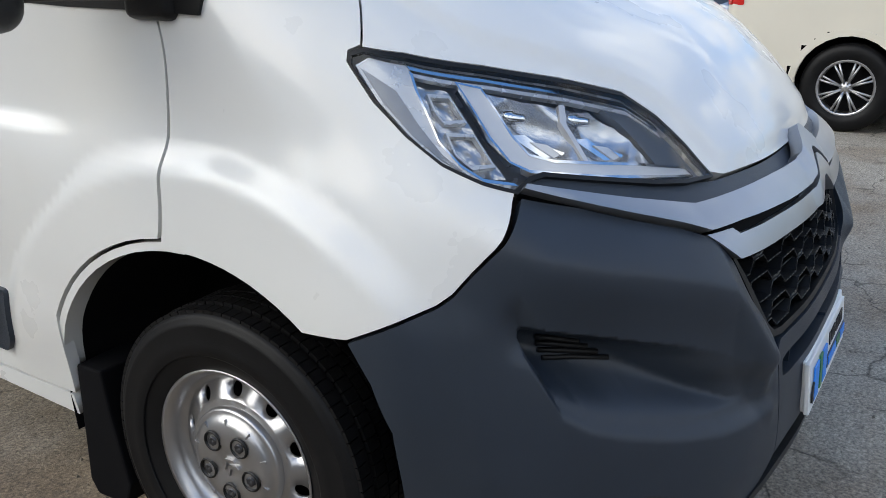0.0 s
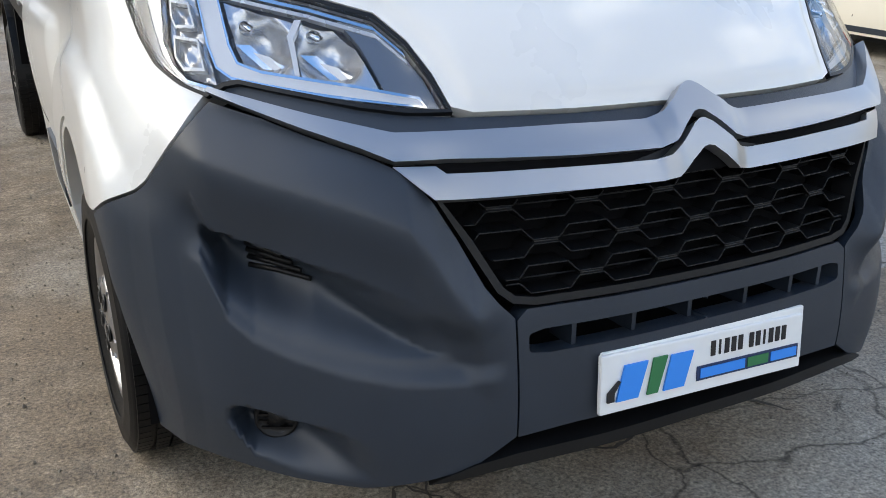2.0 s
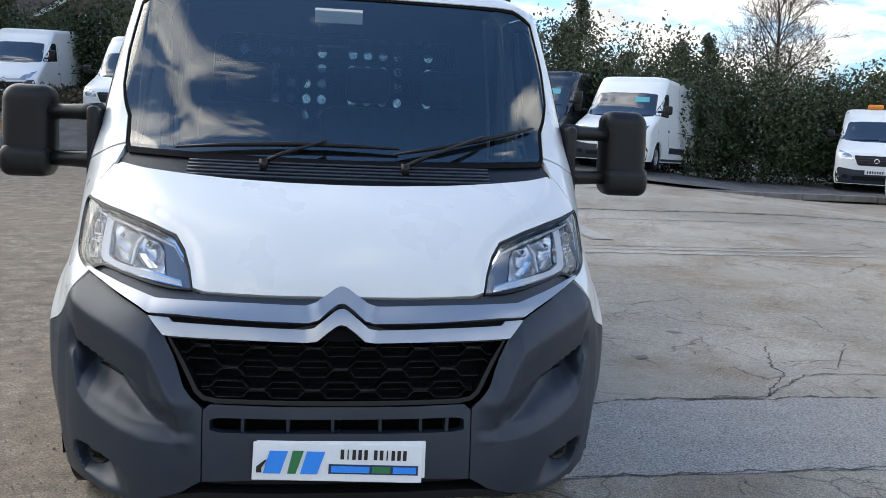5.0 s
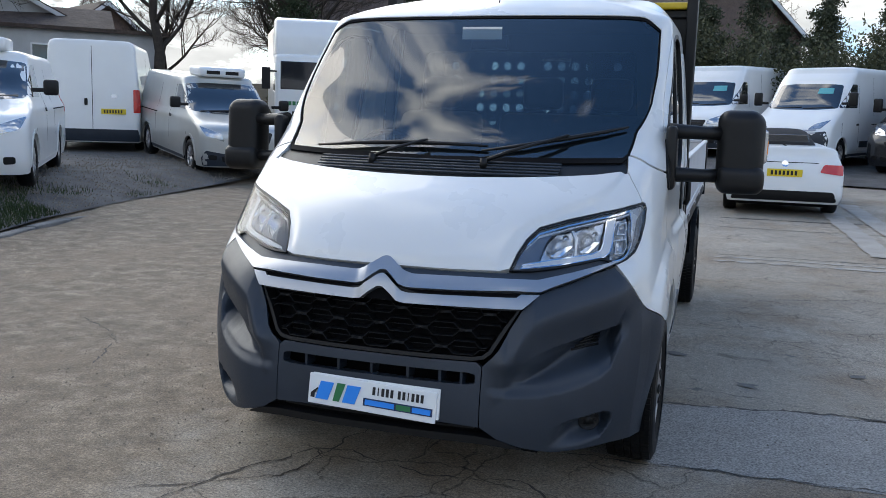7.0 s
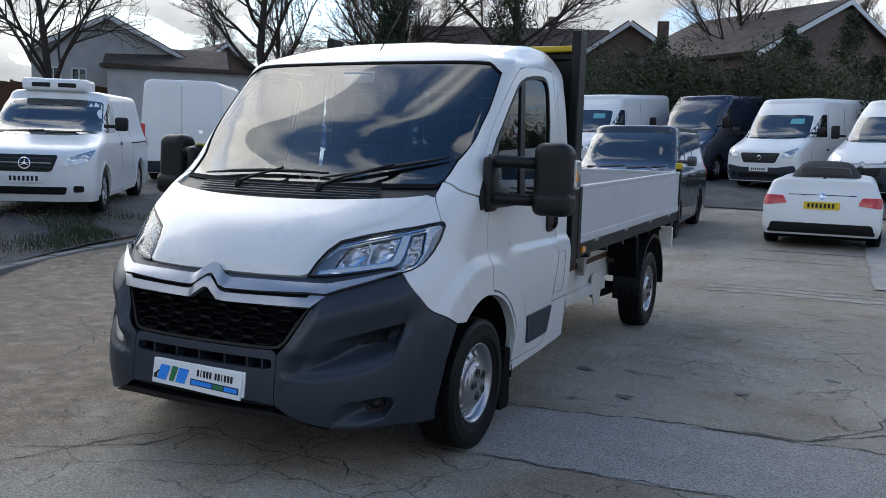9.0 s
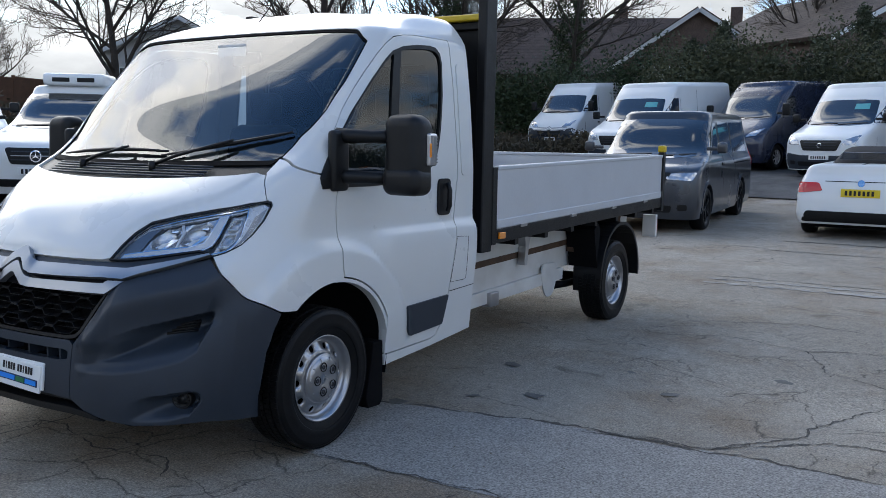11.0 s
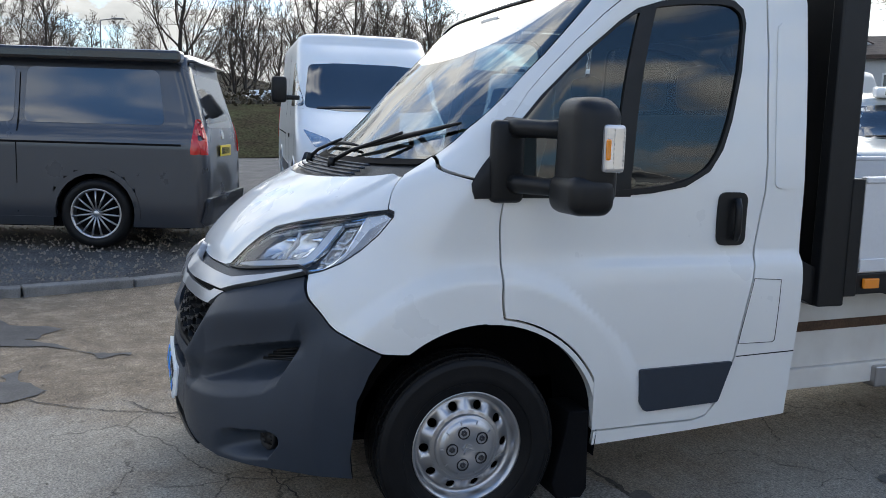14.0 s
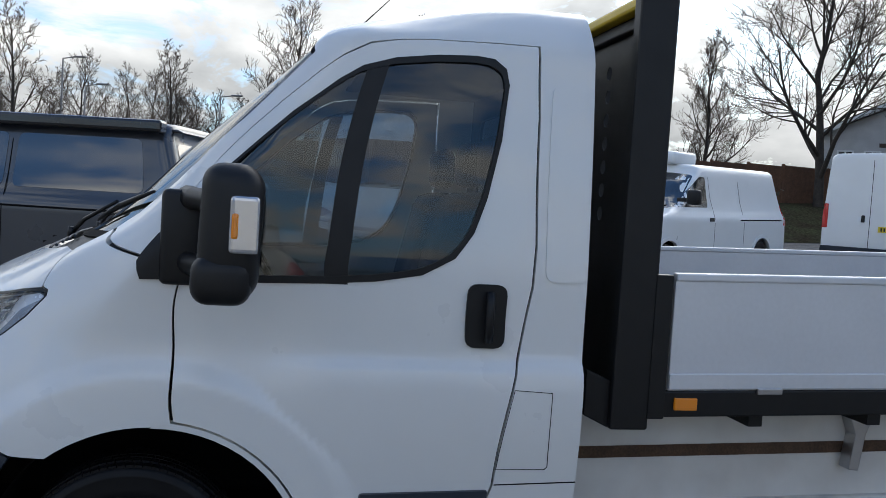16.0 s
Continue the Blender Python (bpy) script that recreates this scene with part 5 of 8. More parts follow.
def seat(x, w):
    se = new("seat")
    se.parent = truck
    part("cushion", smooth(boxes((x - w / 2, x + w / 2, 0.42, 0.92, 0.80, 0.95), bevel=0.05)), SEAT, se)
    bm = boxes((x - w / 2, x + w / 2, 0.88, 1.02, 0.92, 1.56), bevel=0.06)
    for q in bm.verts:
        q.co.y += (q.co.z - 0.92) * 0.22
    part("backrest", smooth(bm), SEAT, se)
    for dx in ((0,) if w < 0.6 else (-0.2, 0.2)):
        bm = boxes((x + dx - 0.12, x + dx + 0.12, 1.06, 1.15, 1.58, 1.76), bevel=0.04)
        part("headrest", smooth(bm), SEAT, se)


seat(-0.46, 0.52)
seat(0.36, 0.90)
sw = new("steering_wheel"); sw.parent = truck
sw.matrix_basis = pose(-0.43, 0.30, 1.28, 30)
ring = [(0.195 * math.cos(a), 0.0, 0.195 * math.sin(a)) for a in np.linspace(0, 2 * math.pi, 33)]
bm = tube(ring, 0.015, 8, None, False)
part("rim", bm, BLACK, sw)
part("boss", smooth(boxes((-0.19, 0.19, -0.015, 0.01, -0.03, 0.02), (-0.06, 0.06, -0.03, 0.02, -0.08, 0.06), bevel=0.012)), BLACK, sw)
part("rear_view_mirror", boxes((-0.10, 0.10, 0.47, 0.50, 1.86, 1.93), bevel=0.01), BLACK, truck)
part("windscreen_sticker", boxes((-0.12, 0.09, 0.385, 0.388, 1.90, 1.96)), PLATE_WHITE, truck)

# ---- chassis, bed and headboard ----
BED = 1.62        # front of the bed
TAIL = 4.83       # back of the bed


def rise(y):
    return (y - BED) * 0.026


def sheared(bm):
    for q in bm.verts:
        q.co.z += rise(q.co.y)
    return bm


for sgn in (1, -1):
    part("chassis_rail", sheared(boxes((sgn * 0.60, sgn * 0.68, 1.25, 4.75, 0.45, 0.62), bevel=0.006)), CHASSIS, truck, "white painted chassis rail, a little dirty")
    part("sub_frame", sheared(boxes((sgn * 0.62, sgn * 0.69, 1.36, 4.70, 0.665, 0.80), bevel=0.006)), CHASSIS, truck)
    part("rail_packing", sheared(boxes((sgn * 0.615, sgn * 0.685, 1.36, 4.70, 0.62, 0.666))), RUST, truck)
    part("lower_rail", sheared(boxes((sgn * 0.67, sgn * 0.71, 1.25, 3.25, 0.36, 0.455), bevel=0.006)), CHASSIS, truck)
    for y in (2.50, 3.35, 4.3):
        part("frame_bracket", sheared(prism([(y - 0.015, 0.575), (y + 0.025, 0.570), (y + 0.045, 0.70), (y + 0.085, 0.800), (y - 0.035, 0.800), (y + 0.002, 0.70)], sgn * 0.69, sgn * 0.755, "X", 0.004)), STEEL if y < 3 else RUST, truck)
    part("jacking_bracket", boxes((sgn * 0.66, sgn * 0.74, 2.02, 2.14, 0.350, 0.45), bevel=0.008), STEEL, truck)
    part("spring_hanger", prism(rounded([(2.86, 0.56), (3.12, 0.56), (3.12, 0.40), (3.05, 0.29), (2.94, 0.29), (2.86, 0.42)], 0.05), sgn * 0.70, sgn * 0.715, "X", 0.004), CHASSIS, truck)
    part("leaf_spring", tube([(sgn * 0.66, 3.05, 0.36), (sgn * 0.66, 3.4, 0.34), (sgn * 0.66, 3.82, 0.33), (sgn * 0.66, 4.3, 0.36), (sgn * 0.66, 4.6, 0.46)], 0.03, 6), MATT, truck)
    # bed side rave, side board, mudguard
    part("side_rave", sheared(boxes((sgn * 0.955, sgn * 0.985, 1.58, TAIL, 0.835, 0.925), bevel=0.006)), BLACK, truck, "black steel bed rail")
    sb = new("drop_side"); sb.parent = truck
    sb["label"] = "grey aluminium drop side board"
    part("board", sheared(boxes((sgn * 0.958, sgn * 0.982, BED + 0.015, TAIL - 0.05, 0.925, 1.305), bevel=0.004)), ALU, sb)
    part("top_rib", sheared(boxes((sgn * 0.952, sgn * 0.990, BED + 0.015, TAIL - 0.05, 1.296, 1.322), bevel=0.006)), ALU, sb)
    part("bottom_rib", sheared(boxes((sgn * 0.980, sgn * 0.990, BED + 0.015, TAIL - 0.05, 0.93, 0.985), bevel=0.004)), ALU, sb)
    for y in (1.95, 2.75, 3.55, 4.3):
        part("hinge", sheared(boxes((sgn * 0.978, sgn * 0.996, y, y + 0.09, 0.912, 0.934), bevel=0.003)), STEEL, sb)
    part("corner_post", sheared(boxes((sgn * 0.94, sgn * 0.995, TAIL - 0.045, TAIL + 0.02, 0.80, 1.345), bevel=0.008)), BLACK, truck, "black steel corner post")
    part("post_cap", sheared(boxes((sgn * 0.935, sgn * 1.0, TAIL - 0.05, TAIL + 0.025, 1.345, 1.405), bevel=0.012)), YELLOW, truck, "yellow plastic post cap")
    pr = [(3.82 - 0.44 * math.cos(radians(a)), 0.40 + 0.44 * math.sin(radians(a))) for a in range(-14, 192, 8)]
    pi = [(3.82 - 0.415 * math.cos(radians(a)), 0.40 + 0.415 * math.sin(radians(a))) for a in range(-14, 192, 8)]
    part("mudguard", prism(pr + pi[::-1], sgn * 0.74, sgn * 0.985, "X"), BLACK, truck, "black plastic rear mudguard")
    part("mudguard_flap", prism([(3.38, 0.50), (3.42, 0.80), (3.36, 0.86), (3.30, 0.80)], sgn * 0.70, sgn * 0.95, "X"), MATT, truck)
    part("rear_lamp_board", boxes((sgn * 0.80, sgn * 0.93, TAIL + 0.0, TAIL + 0.05, 0.64, 0.84), bevel=0.006), CHASSIS, truck)
    part("rear_lamp", boxes((sgn * 0.81, sgn * 0.92, TAIL + 0.05, TAIL + 0.09, 0.66, 0.78), bevel=0.01), REDLENS, truck)
    part("side_marker", boxes((sgn * 0.985, sgn * 0.999, 1.655, 1.735, 0.862, 0.905), bevel=0.004), AMBER, truck, "amber side marker lamp")
    # headboard post
    part("headboard_post", prism([(1.442, 0.79), (1.572, 0.79), (1.577, 2.30), (1.447, 2.30)], sgn * 0.925, sgn * 0.987, "X", 0.008), BLACK, truck, "tall black headboard post")
    part("post_flange", boxes((sgn * 0.95, sgn * 0.992, 1.565, 1.624, 0.83, 1.315), bevel=0.004), BLACK, truck)
    part("post_foot", prism([(1.36, 0.845), (1.445, 0.79), (1.445, 0.95), (1.36, 1.0)], sgn * 0.90, sgn * 0.96, "X", 0.004), BLACK, truck)
for y in np.arange(1.5, 4.8, 0.45):
    part("cross_member", sheared(boxes((-0.95, 0.95, y, y + 0.05, 0.79, 0.84))), BLACK, truck)
part("bed_deck", sheared(boxes((-0.955, 0.955, 1.60, TAIL, 0.84, 0.872))), BEDFLOOR, truck)
part("tail_board", sheared(boxes((-0.94, 0.94, TAIL - 0.03, TAIL - 0.005, 0.90, 1.305), (-0.94, 0.94, TAIL - 0.036, TAIL + 0.001, 1.295, 1.322), bevel=0.004)), ALU, truck, "grey aluminium tail board")
part("rear_axle", tube([(-0.85, 3.82, 0.34), (0.85, 3.82, 0.34)], 0.045, 10), MATT, truck)
part("exhaust", tube([(0.3, 1.2, 0.36), (0.35, 2.4, 0.36), (0.4, 3.2, 0.40)], 0.04, 10), RUST, truck)
part("fuel_tank", boxes((-0.5, 0.45, 1.4, 2.6, 0.33, 0.52), bevel=0.03), MATT, truck)
part("engine_tray", boxes((-0.60, 0.60, -0.72, 1.3, 0.26, 0.50), bevel=0.03), MATT, truck)

# headboard: a steel sheet with rows of round holes, upper mesh window
hb = [(-0.93, 0.86), (0.93, 0.86), (0.93, 2.14), (-0.93, 2.14)]
holes = []
for r in range(7):
    for c in range(-9, 10):
        if (c + 100) % 5 == 0 or abs(c) > 6:
            continue
        cx, cz = c * 0.088, 1.50 + r * 0.085
        holes.append([(cx + 0.026 * math.cos(k * math.pi / 5), cz + 0.026 * math.sin(k * math.pi / 5)) for k in range(10)])
v, t, rims = fill(hb, holes, 0.09)
bm = shell_mesh([(a, 1.525, b) for a, b in v], t, rims, [(0, -1, 0)] * len(v), 0.004, False)
part("headboard_sheet", bm, BLACK, truck, "black steel headboard sheet with punched holes")
part("headboard_rail", boxes((-0.93, 0.93, 1.50, 1.58, 2.12, 2.165), bevel=0.006), BLACK, truck)
part("headboard_cap", boxes((-0.93, 0.93, 1.46, 1.60, 2.165, 2.205), bevel=0.01), YELLOW, truck, "yellow painted headboard top rail")
for x in (-0.45, 0.0, 0.45):
    part("headboard_stay", boxes((x - 0.02, x + 0.02, 1.53, 1.57, 0.86, 2.13)), BLACK, truck)

# fit the loose parts to the cab's true lengths
MAPPED = {"wheel_housing", "mud_flap", "housing", "lower_cap", "arm", "mount", "mirror_glass", "indicator_bulb", "indicator_rib", "cab_floor", "dashboard", "instrument_hood", "cab_back", "rear_cab_wall", "rear_window", "headlining",
          "cushion", "backrest", "headrest", "rear_view_mirror", "windscreen_sticker", "chassis_rail", "sub_frame", "rail_packing", "lower_rail", "frame_bracket", "jacking_bracket", "spring_hanger", "leaf_spring", "side_rave", "board",
          "top_rib", "bottom_rib", "hinge", "corner_post", "post_cap", "mudguard", "mudguard_flap", "rear_lamp_board", "rear_lamp", "side_marker", "headboard_post", "post_flange", "post_foot", "cross_member", "bed_deck", "tail_board",
          "rear_axle", "exhaust", "fuel_tank", "engine_tray", "headboard_sheet", "headboard_rail", "headboard_cap", "headboard_stay", "grip", "aerial", "bumper_core", "slot_rib"}
for o in truck.children_recursive:
    nm = o.name.split(".")[0]
    if o.type == "MESH" and (nm in MAPPED or (nm == "indicator" and o.parent.name.startswith("door_mirror"))) and not o.parent.name.startswith(("wiper", "wheel")):
        for q in o.data.vertices:
            q.co.y = fy(q.co.y)
            q.co.z = float(fz(q.co.z)) + (0.012 if q.co.y > 1.5 and q.co.z > 0.7 else 0.0)


# ---- parked vehicles ----
from mathutils.bvhtree import BVHTree

VAN_WHITE = material("van_white", (0.78, 0.79, 0.78), 0.30, var=0.05, scale=2, coat=0.4)
VAN_SILVER = material("van_silver", (0.50, 0.50, 0.47), 0.32, metal=0.4, var=0.08, scale=2, coat=0.4)
VAN_GREY = material("van_grey", (0.048, 0.053, 0.063), 0.28, metal=0.35, var=0.1, scale=2, coat=0.7)
VAN_BLACK = material("van_black", (0.012, 0.013, 0.016), 0.25, var=0.1, scale=2, coat=0.7)
VAN_BLUE = material("van_navy", (0.014, 0.020, 0.045), 0.25, var=0.1, scale=2, coat=0.7)
VAN_CREAM = material("van_cream", (0.66, 0.62, 0.53), 0.32, var=0.05, scale=2, coat=0.5)
LAMP_FACE = material("lamp_face", (0.55, 0.57, 0.60), 0.12, metal=0.7, var=0.4, scale=18, coat=1.0)
DARKGLASS = material("dark_glass", (0.02, 0.024, 0.03), 0.06, var=0.4, scale=2, coat=1.0, ior=1.7)
FABRIC = material("hood_fabric", (0.010, 0.010, 0.012), 0.85, var=0.2, scale=30)

PROFILES = {
    "long": (5.6, 1.02, 2.50, ((0.06, 0.22), (0.0, 0.45), (0.0, 0.74), (0.08, 0.95), (0.26, 1.12), (0.60, 1.32), (0.80, 1.43), (1.35, 2.02), (1.55, 2.22), (1.75, 2.36))),
    "small": (5.1, 0.955, 1.90, ((0.06, 0.20), (0.0, 0.42), (0.01, 0.80), (0.10, 0.96), (0.50, 1.09), (1.0, 1.20), (1.68, 1.68), (1.82, 1.76))),
    "low": (5.0, 0.95, 1.95, ((0.05, 0.20), (0.0, 0.45), (0.02, 0.82), (0.10, 0.99), (0.45, 1.10), (0.82, 1.18), (1.42, 1.70), (1.58, 1.81))),
    "tall": (5.5, 1.02, 2.46, ((0.05, 0.22), (0.0, 0.45), (0.01, 0.86), (0.10, 1.06), (0.45, 1.22), (0.80, 1.36), (1.38, 1.98), (1.55, 2.18), (1.70, 2.32))),
}
WHEELBASE = {"long": (0.95, 4.40), "small": (0.88, 4.08), "low": (0.91, 3.91), "tall": (0.98, 4.28)}


class Body:
    """A van body in level sections; local front at y = 0, facing -y."""

    def __init__(self, kind, length=None, height=None):
        L, W, H, prof = PROFILES[kind]
        self.L, self.W, self.H = length or L, W, height or H
        if height:
            prof = tuple((y, z if z < 1.5 else 1.5 + (z - 1.5) * (height - 1.5) / (H - 1.5)) for y, z in prof)
        self.kind = kind
        self.top = self.H - 0.14
        self.F = pchip([z for y, z in prof], [y for y, z in prof])
        tall = self.H > 2.1
        self.Wz = pchip((0.15, 0.45, 1.05, self.H * 0.62, self.top), (W * 0.95, W, W, W * (0.965 if tall else 0.93), W * (0.90 if tall else 0.80)))
        self.R = pchip((0.15, 0.5, 1.0, self.top), (self.L - 0.06, self.L, self.L - 0.02, self.L - (0.06 if tall else 0.22)))

    def mesh(self, arch_holes=()):
        bm = bmesh.new()
        zs = list(np.arange(0.22, self.top, 0.055)) + [self.top]
        rows = []
        lev = [(z, 0.0) for z in zs] + [(self.top, k) for k in (0.03, 0.07, 0.12, 0.2, 0.35, 0.55, 0.8, 0.97)]
        for z, k in lev:
            w, f, r = float(self.Wz(z)), float(self.F(z)), float(self.R(z))
            d = 0.34
            half = []
            for i in range(11):
                a = radians(90 * i / 10)
                half.append((w * math.sin(a) ** (2 / 3.4), f + d * (1 - math.cos(a) ** (2 / 3.4))))
            n = 46
            half += [(w, f + d + (r - 0.1 - f - d) * i / n) for i in range(1, n)]
            half += [(w - 0.1 * (1 - math.cos(radians(a))), r - 0.1 + 0.1 * math.sin(radians(a))) for a in (0, 30, 60, 90)]
            half += [(w * s, r) for s in (0.7, 0.4, 0.0)]
            zz = z + (0.13 * math.sqrt(1 - (1 - min(k / 0.2, 1)) ** 2) + 0.012 * k if k else 0)
            loop = [(x * (1 - k), y + (0.6 * k * max(0, (self.L * 0.5 - y)) if y < self.L * 0.5 else 0) - (0.15 * min(k, 0.3) if y > self.L * 0.8 else 0)) for x, y in half]
            loop = loop + [(-x, y) for x, y in reversed(loop[1:-1])]
            rows.append([bm.verts.new((x, y, zz)) for x, y in loop])
        for a, b in zip(rows, rows[1:]):
            for i in range(len(a)):
                j = (i + 1) % len(a)
                f = bm.faces.new((a[i], a[j], b[j], b[i]))
                f.smooth = True
        bmesh.ops.recalc_face_normals(bm, faces=bm.faces[:])
        self.bvh = BVHTree.FromBMesh(bm)
        kill = []
        for f in bm.faces:
            c = f.calc_center_median()
            for y, z, r in arch_holes:
                if (c.y - y) ** 2 + (c.z - z) ** 2 < r * r and abs(c.x) > self.W * 0.7:
                    kill.append(f)
                    break
        bmesh.ops.delete(bm, geom=kill, context="FACES")
        return bm

    def lay(self, name, poly, view, mat, parent, off=0.004, depth=0.012, step=0.08, holes=(), label="", r=0.0):
        """A panel laid on the body, its outline drawn in the front (x, z), rear (x, z), left or right (y, z) view."""
        if r:
            poly = rounded(poly, r, 3)
        pts, tris, rims = fill(poly, holes, step)
        co, nr = [], []
        for p, q in pts:
            o, d = {"front": ((p, -3, q), (0, 1, 0)), "rear": ((p, self.L + 3, q), (0, -1, 0)), "left": ((4, p, q), (-1, 0, 0)), "right": ((-4, p, q), (1, 0, 0)), "top": ((p, q, 6), (0, 0, -1))}[view]
            hit, n, _, _ = self.bvh.ray_cast(Vector(o), Vector(d))
            if hit is None:
                hit, n, _, _ = self.bvh.find_nearest(Vector((p, 0 if view == "front" else self.L, q)) if view in ("front", "rear") else Vector((self.W if view == "left" else -self.W, p, q)))
            if n.dot(Vector(d)) > 0:
                n = -n
            co.append(hit + n * off)
            nr.append(n)
        bm = shell_mesh(co, tris, rims, nr, depth, False)
        bm.normal_update()
        s = sum(f.normal.dot(nr[t[0]]) * f.calc_area() for f, t in zip(list(bm.faces)[:len(tris)], tris))
        if s < 0:
            bmesh.ops.reverse_faces(bm, faces=bm.faces[:])
        return part(name, bm, mat, parent, label)


def spoke_wheel(parent, m, r, w, rim_r, n, mat, double=False):
    hub = new("wheel")
    hub.parent, hub.matrix_basis = parent, m
    h = w / 2
    part("tyre", lathe([(rim_r, -h), (r - 0.03, -h), (r, -h * 0.7), (r, h * 0.7), (r - 0.03, h), (rim_r + 0.01, h * 0.96), (rim_r, h * 0.8)], 40), RUBBER, hub)
    bm = lathe([(rim_r + 0.004, h * 0.86), (rim_r - 0.012, h * 0.9), (rim_r - 0.02, h * 0.5), (rim_r - 0.02, -h * 0.2)], 40)
    for k in range(n):
        a = 2 * math.pi * k / n
        for t in ((-0.09, 0.09) if double else (0.0,)):
            rot = Matrix.Rotation(a, 4, "X")
            p0, p1 = rot @ Vector((h * 0.72, 0, 0.03)), rot @ Matrix.Rotation(t, 4, "X") @ Vector((h * 0.8, 0, rim_r - 0.008))
            tube([p0, p0.lerp(p1, 0.5) + Vector((0.006, 0, 0)), p1], 0.010 if n > 9 or double else 0.016, 5, bm)
    lathe([(0.05, h * 0.6), (0.045, h * 0.78), (0.001, h * 0.8)], 20, "X", bm)
    part("rim", bm, mat, hub)
    part("drum", lathe([(0.001, 0.0), (rim_r - 0.02, 0.0)], 24), MATT, hub)
    return hub


def van(name, label, kind, m, paint, category="van", bumper=PLASTIC, rim_mat=STEEL, rims="steel", length=None, height=None, chevron=False, badge=True, fridge=False, side_glass=False,
        tail=False, plate_mat=PLATE_WHITE, sticker=False, stripes=False, awning=False, arch_trim=None, grille_mat=BLACK, beacon=False, group="parked vans"):
    v = thing(name, label, category, m, group)
    b = Body(kind, length, height)
    L, W, H = b.L, b.W, b.H
    wf, wr = WHEELBASE[kind]
    wr = wr + (L - PROFILES[kind][0]) * 0.8
    r = 0.345
    ar = r + 0.075
    part("body", b.mesh([(y, 0.36, ar) for y in (wf, wr)]), paint, v)
    tall = H > 2.1
    zb = {"long": 1.43, "small": 1.20, "low": 1.18, "tall": 1.36}[kind]      # foot of the screen
    zt = {"long": 2.03, "small": 1.72, "low": 1.77, "tall": 1.97}[kind]
    if height and tall:
        zt = 1.5 + (zt - 1.5) * (height - 1.5) / (PROFILES[kind][2] - 1.5)
    # screen
    sc = b.lay("windscreen", [(-W * 0.86, zb + 0.02), (-W * 0.4, zb - 0.02), (W * 0.4, zb - 0.02), (W * 0.86, zb + 0.02), (W * 0.78, zt), (W * 0.4, zt + 0.03), (-W * 0.4, zt + 0.03), (-W * 0.78, zt)], "front", DARKGLASS, v, r=0.06)
    for x0, x1 in ((-0.7, 0.0), (0.05, 0.75)):
        b.lay("wiper", [(x0 * W, zb + 0.0), (x1 * W, zb + 0.035), (x1 * W, zb + 0.05), (x0 * W, zb + 0.02)], "front", BLACK, v, off=0.016, step=0.2)
    if sticker:
        b.lay("sticker", [(W * 0.25, zt - 0.22), (W * 0.62, zt - 0.22), (W * 0.60, zt - 0.08), (W * 0.25, zt - 0.08)], "front", STICKER, v, off=0.010)
    # nose
    bz = {"long": 0.86, "small": 0.50, "low": 0.46, "tall": 0.62}[kind]
    if bumper is not paint:
        b.lay("bumper", [(-W * 0.93, 0.24), (W * 0.93, 0.24), (W * 0.97, bz * 0.8), (W * 0.90, bz + 0.04), (W * 0.5, bz - 0.02), (-W * 0.5, bz - 0.02), (-W * 0.90, bz + 0.04), (-W * 0.97, bz * 0.8)], "front", bumper, v, r=0.03)
    gz = {"long": (0.60, 0.80), "small": (0.66, 0.90), "low": (0.78, 0.95), "tall": (0.72, 0.98)}[kind]
    gw = {"long": 0.52, "small": 0.46, "low": 0.55, "tall": 0.56}[kind]
    gr_ = b.lay("grille", [(-gw * 0.8, gz[0]), (gw * 0.8, gz[0]), (gw, gz[1]), (-gw, gz[1])], "front", grille_mat, v, off=0.010, r=0.05)
    for i in range(3):
        z = gz[0] + (gz[1] - gz[0]) * (0.25 + 0.25 * i)
        b.lay("grille_slat", [(-gw * 0.78, z), (gw * 0.78, z), (gw * 0.78, z + 0.014), (-gw * 0.78, z + 0.014)], "front", SILVER if kind in ("small", "low") and i == 1 else PLASTIC, v, off=0.016, step=0.15)
    b.lay("lower_grille", [(-0.55, 0.33), (0.55, 0.33), (0.58, 0.44), (-0.58, 0.44)], "front", BLACK, v, off=0.009, r=0.03)
    if chevron:
        for z in (0.80, 0.87):
            b.lay("grille_bar", [(-0.70, z + 0.03), (-0.1, z - 0.005), (0, z + 0.05), (0.1, z - 0.005), (0.70, z + 0.03), (0.70, z + 0.065), (0.1, z + 0.035), (0, z + 0.09), (-0.1, z + 0.035), (-0.70, z + 0.065)], "front", SILVER, v, off=0.016, step=0.1)
    elif badge:
        zc = (gz[0] + gz[1]) / 2
        rb = 0.085 if kind == "small" else 0.06
        ring_ = [(rb * math.cos(k * math.pi / 8), zc + rb * math.sin(k * math.pi / 8)) for k in range(16)]
        b.lay("badge", ring_, "front", CHROME, v, off=0.020, holes=[[(x * 0.82, zc + (z - zc) * 0.82) for x, z in ring_]], step=0.05)
        if kind == "small":
            b.lay("badge_star", [(0.075 * (1 if k % 2 == 0 else 0.16) * math.sin(k * math.pi / 3), zc + 0.075 * (1 if k % 2 == 0 else 0.16) * math.cos(k * math.pi / 3)) for k in range(6)], "front", CHROME, v, off=0.020, step=0.05)
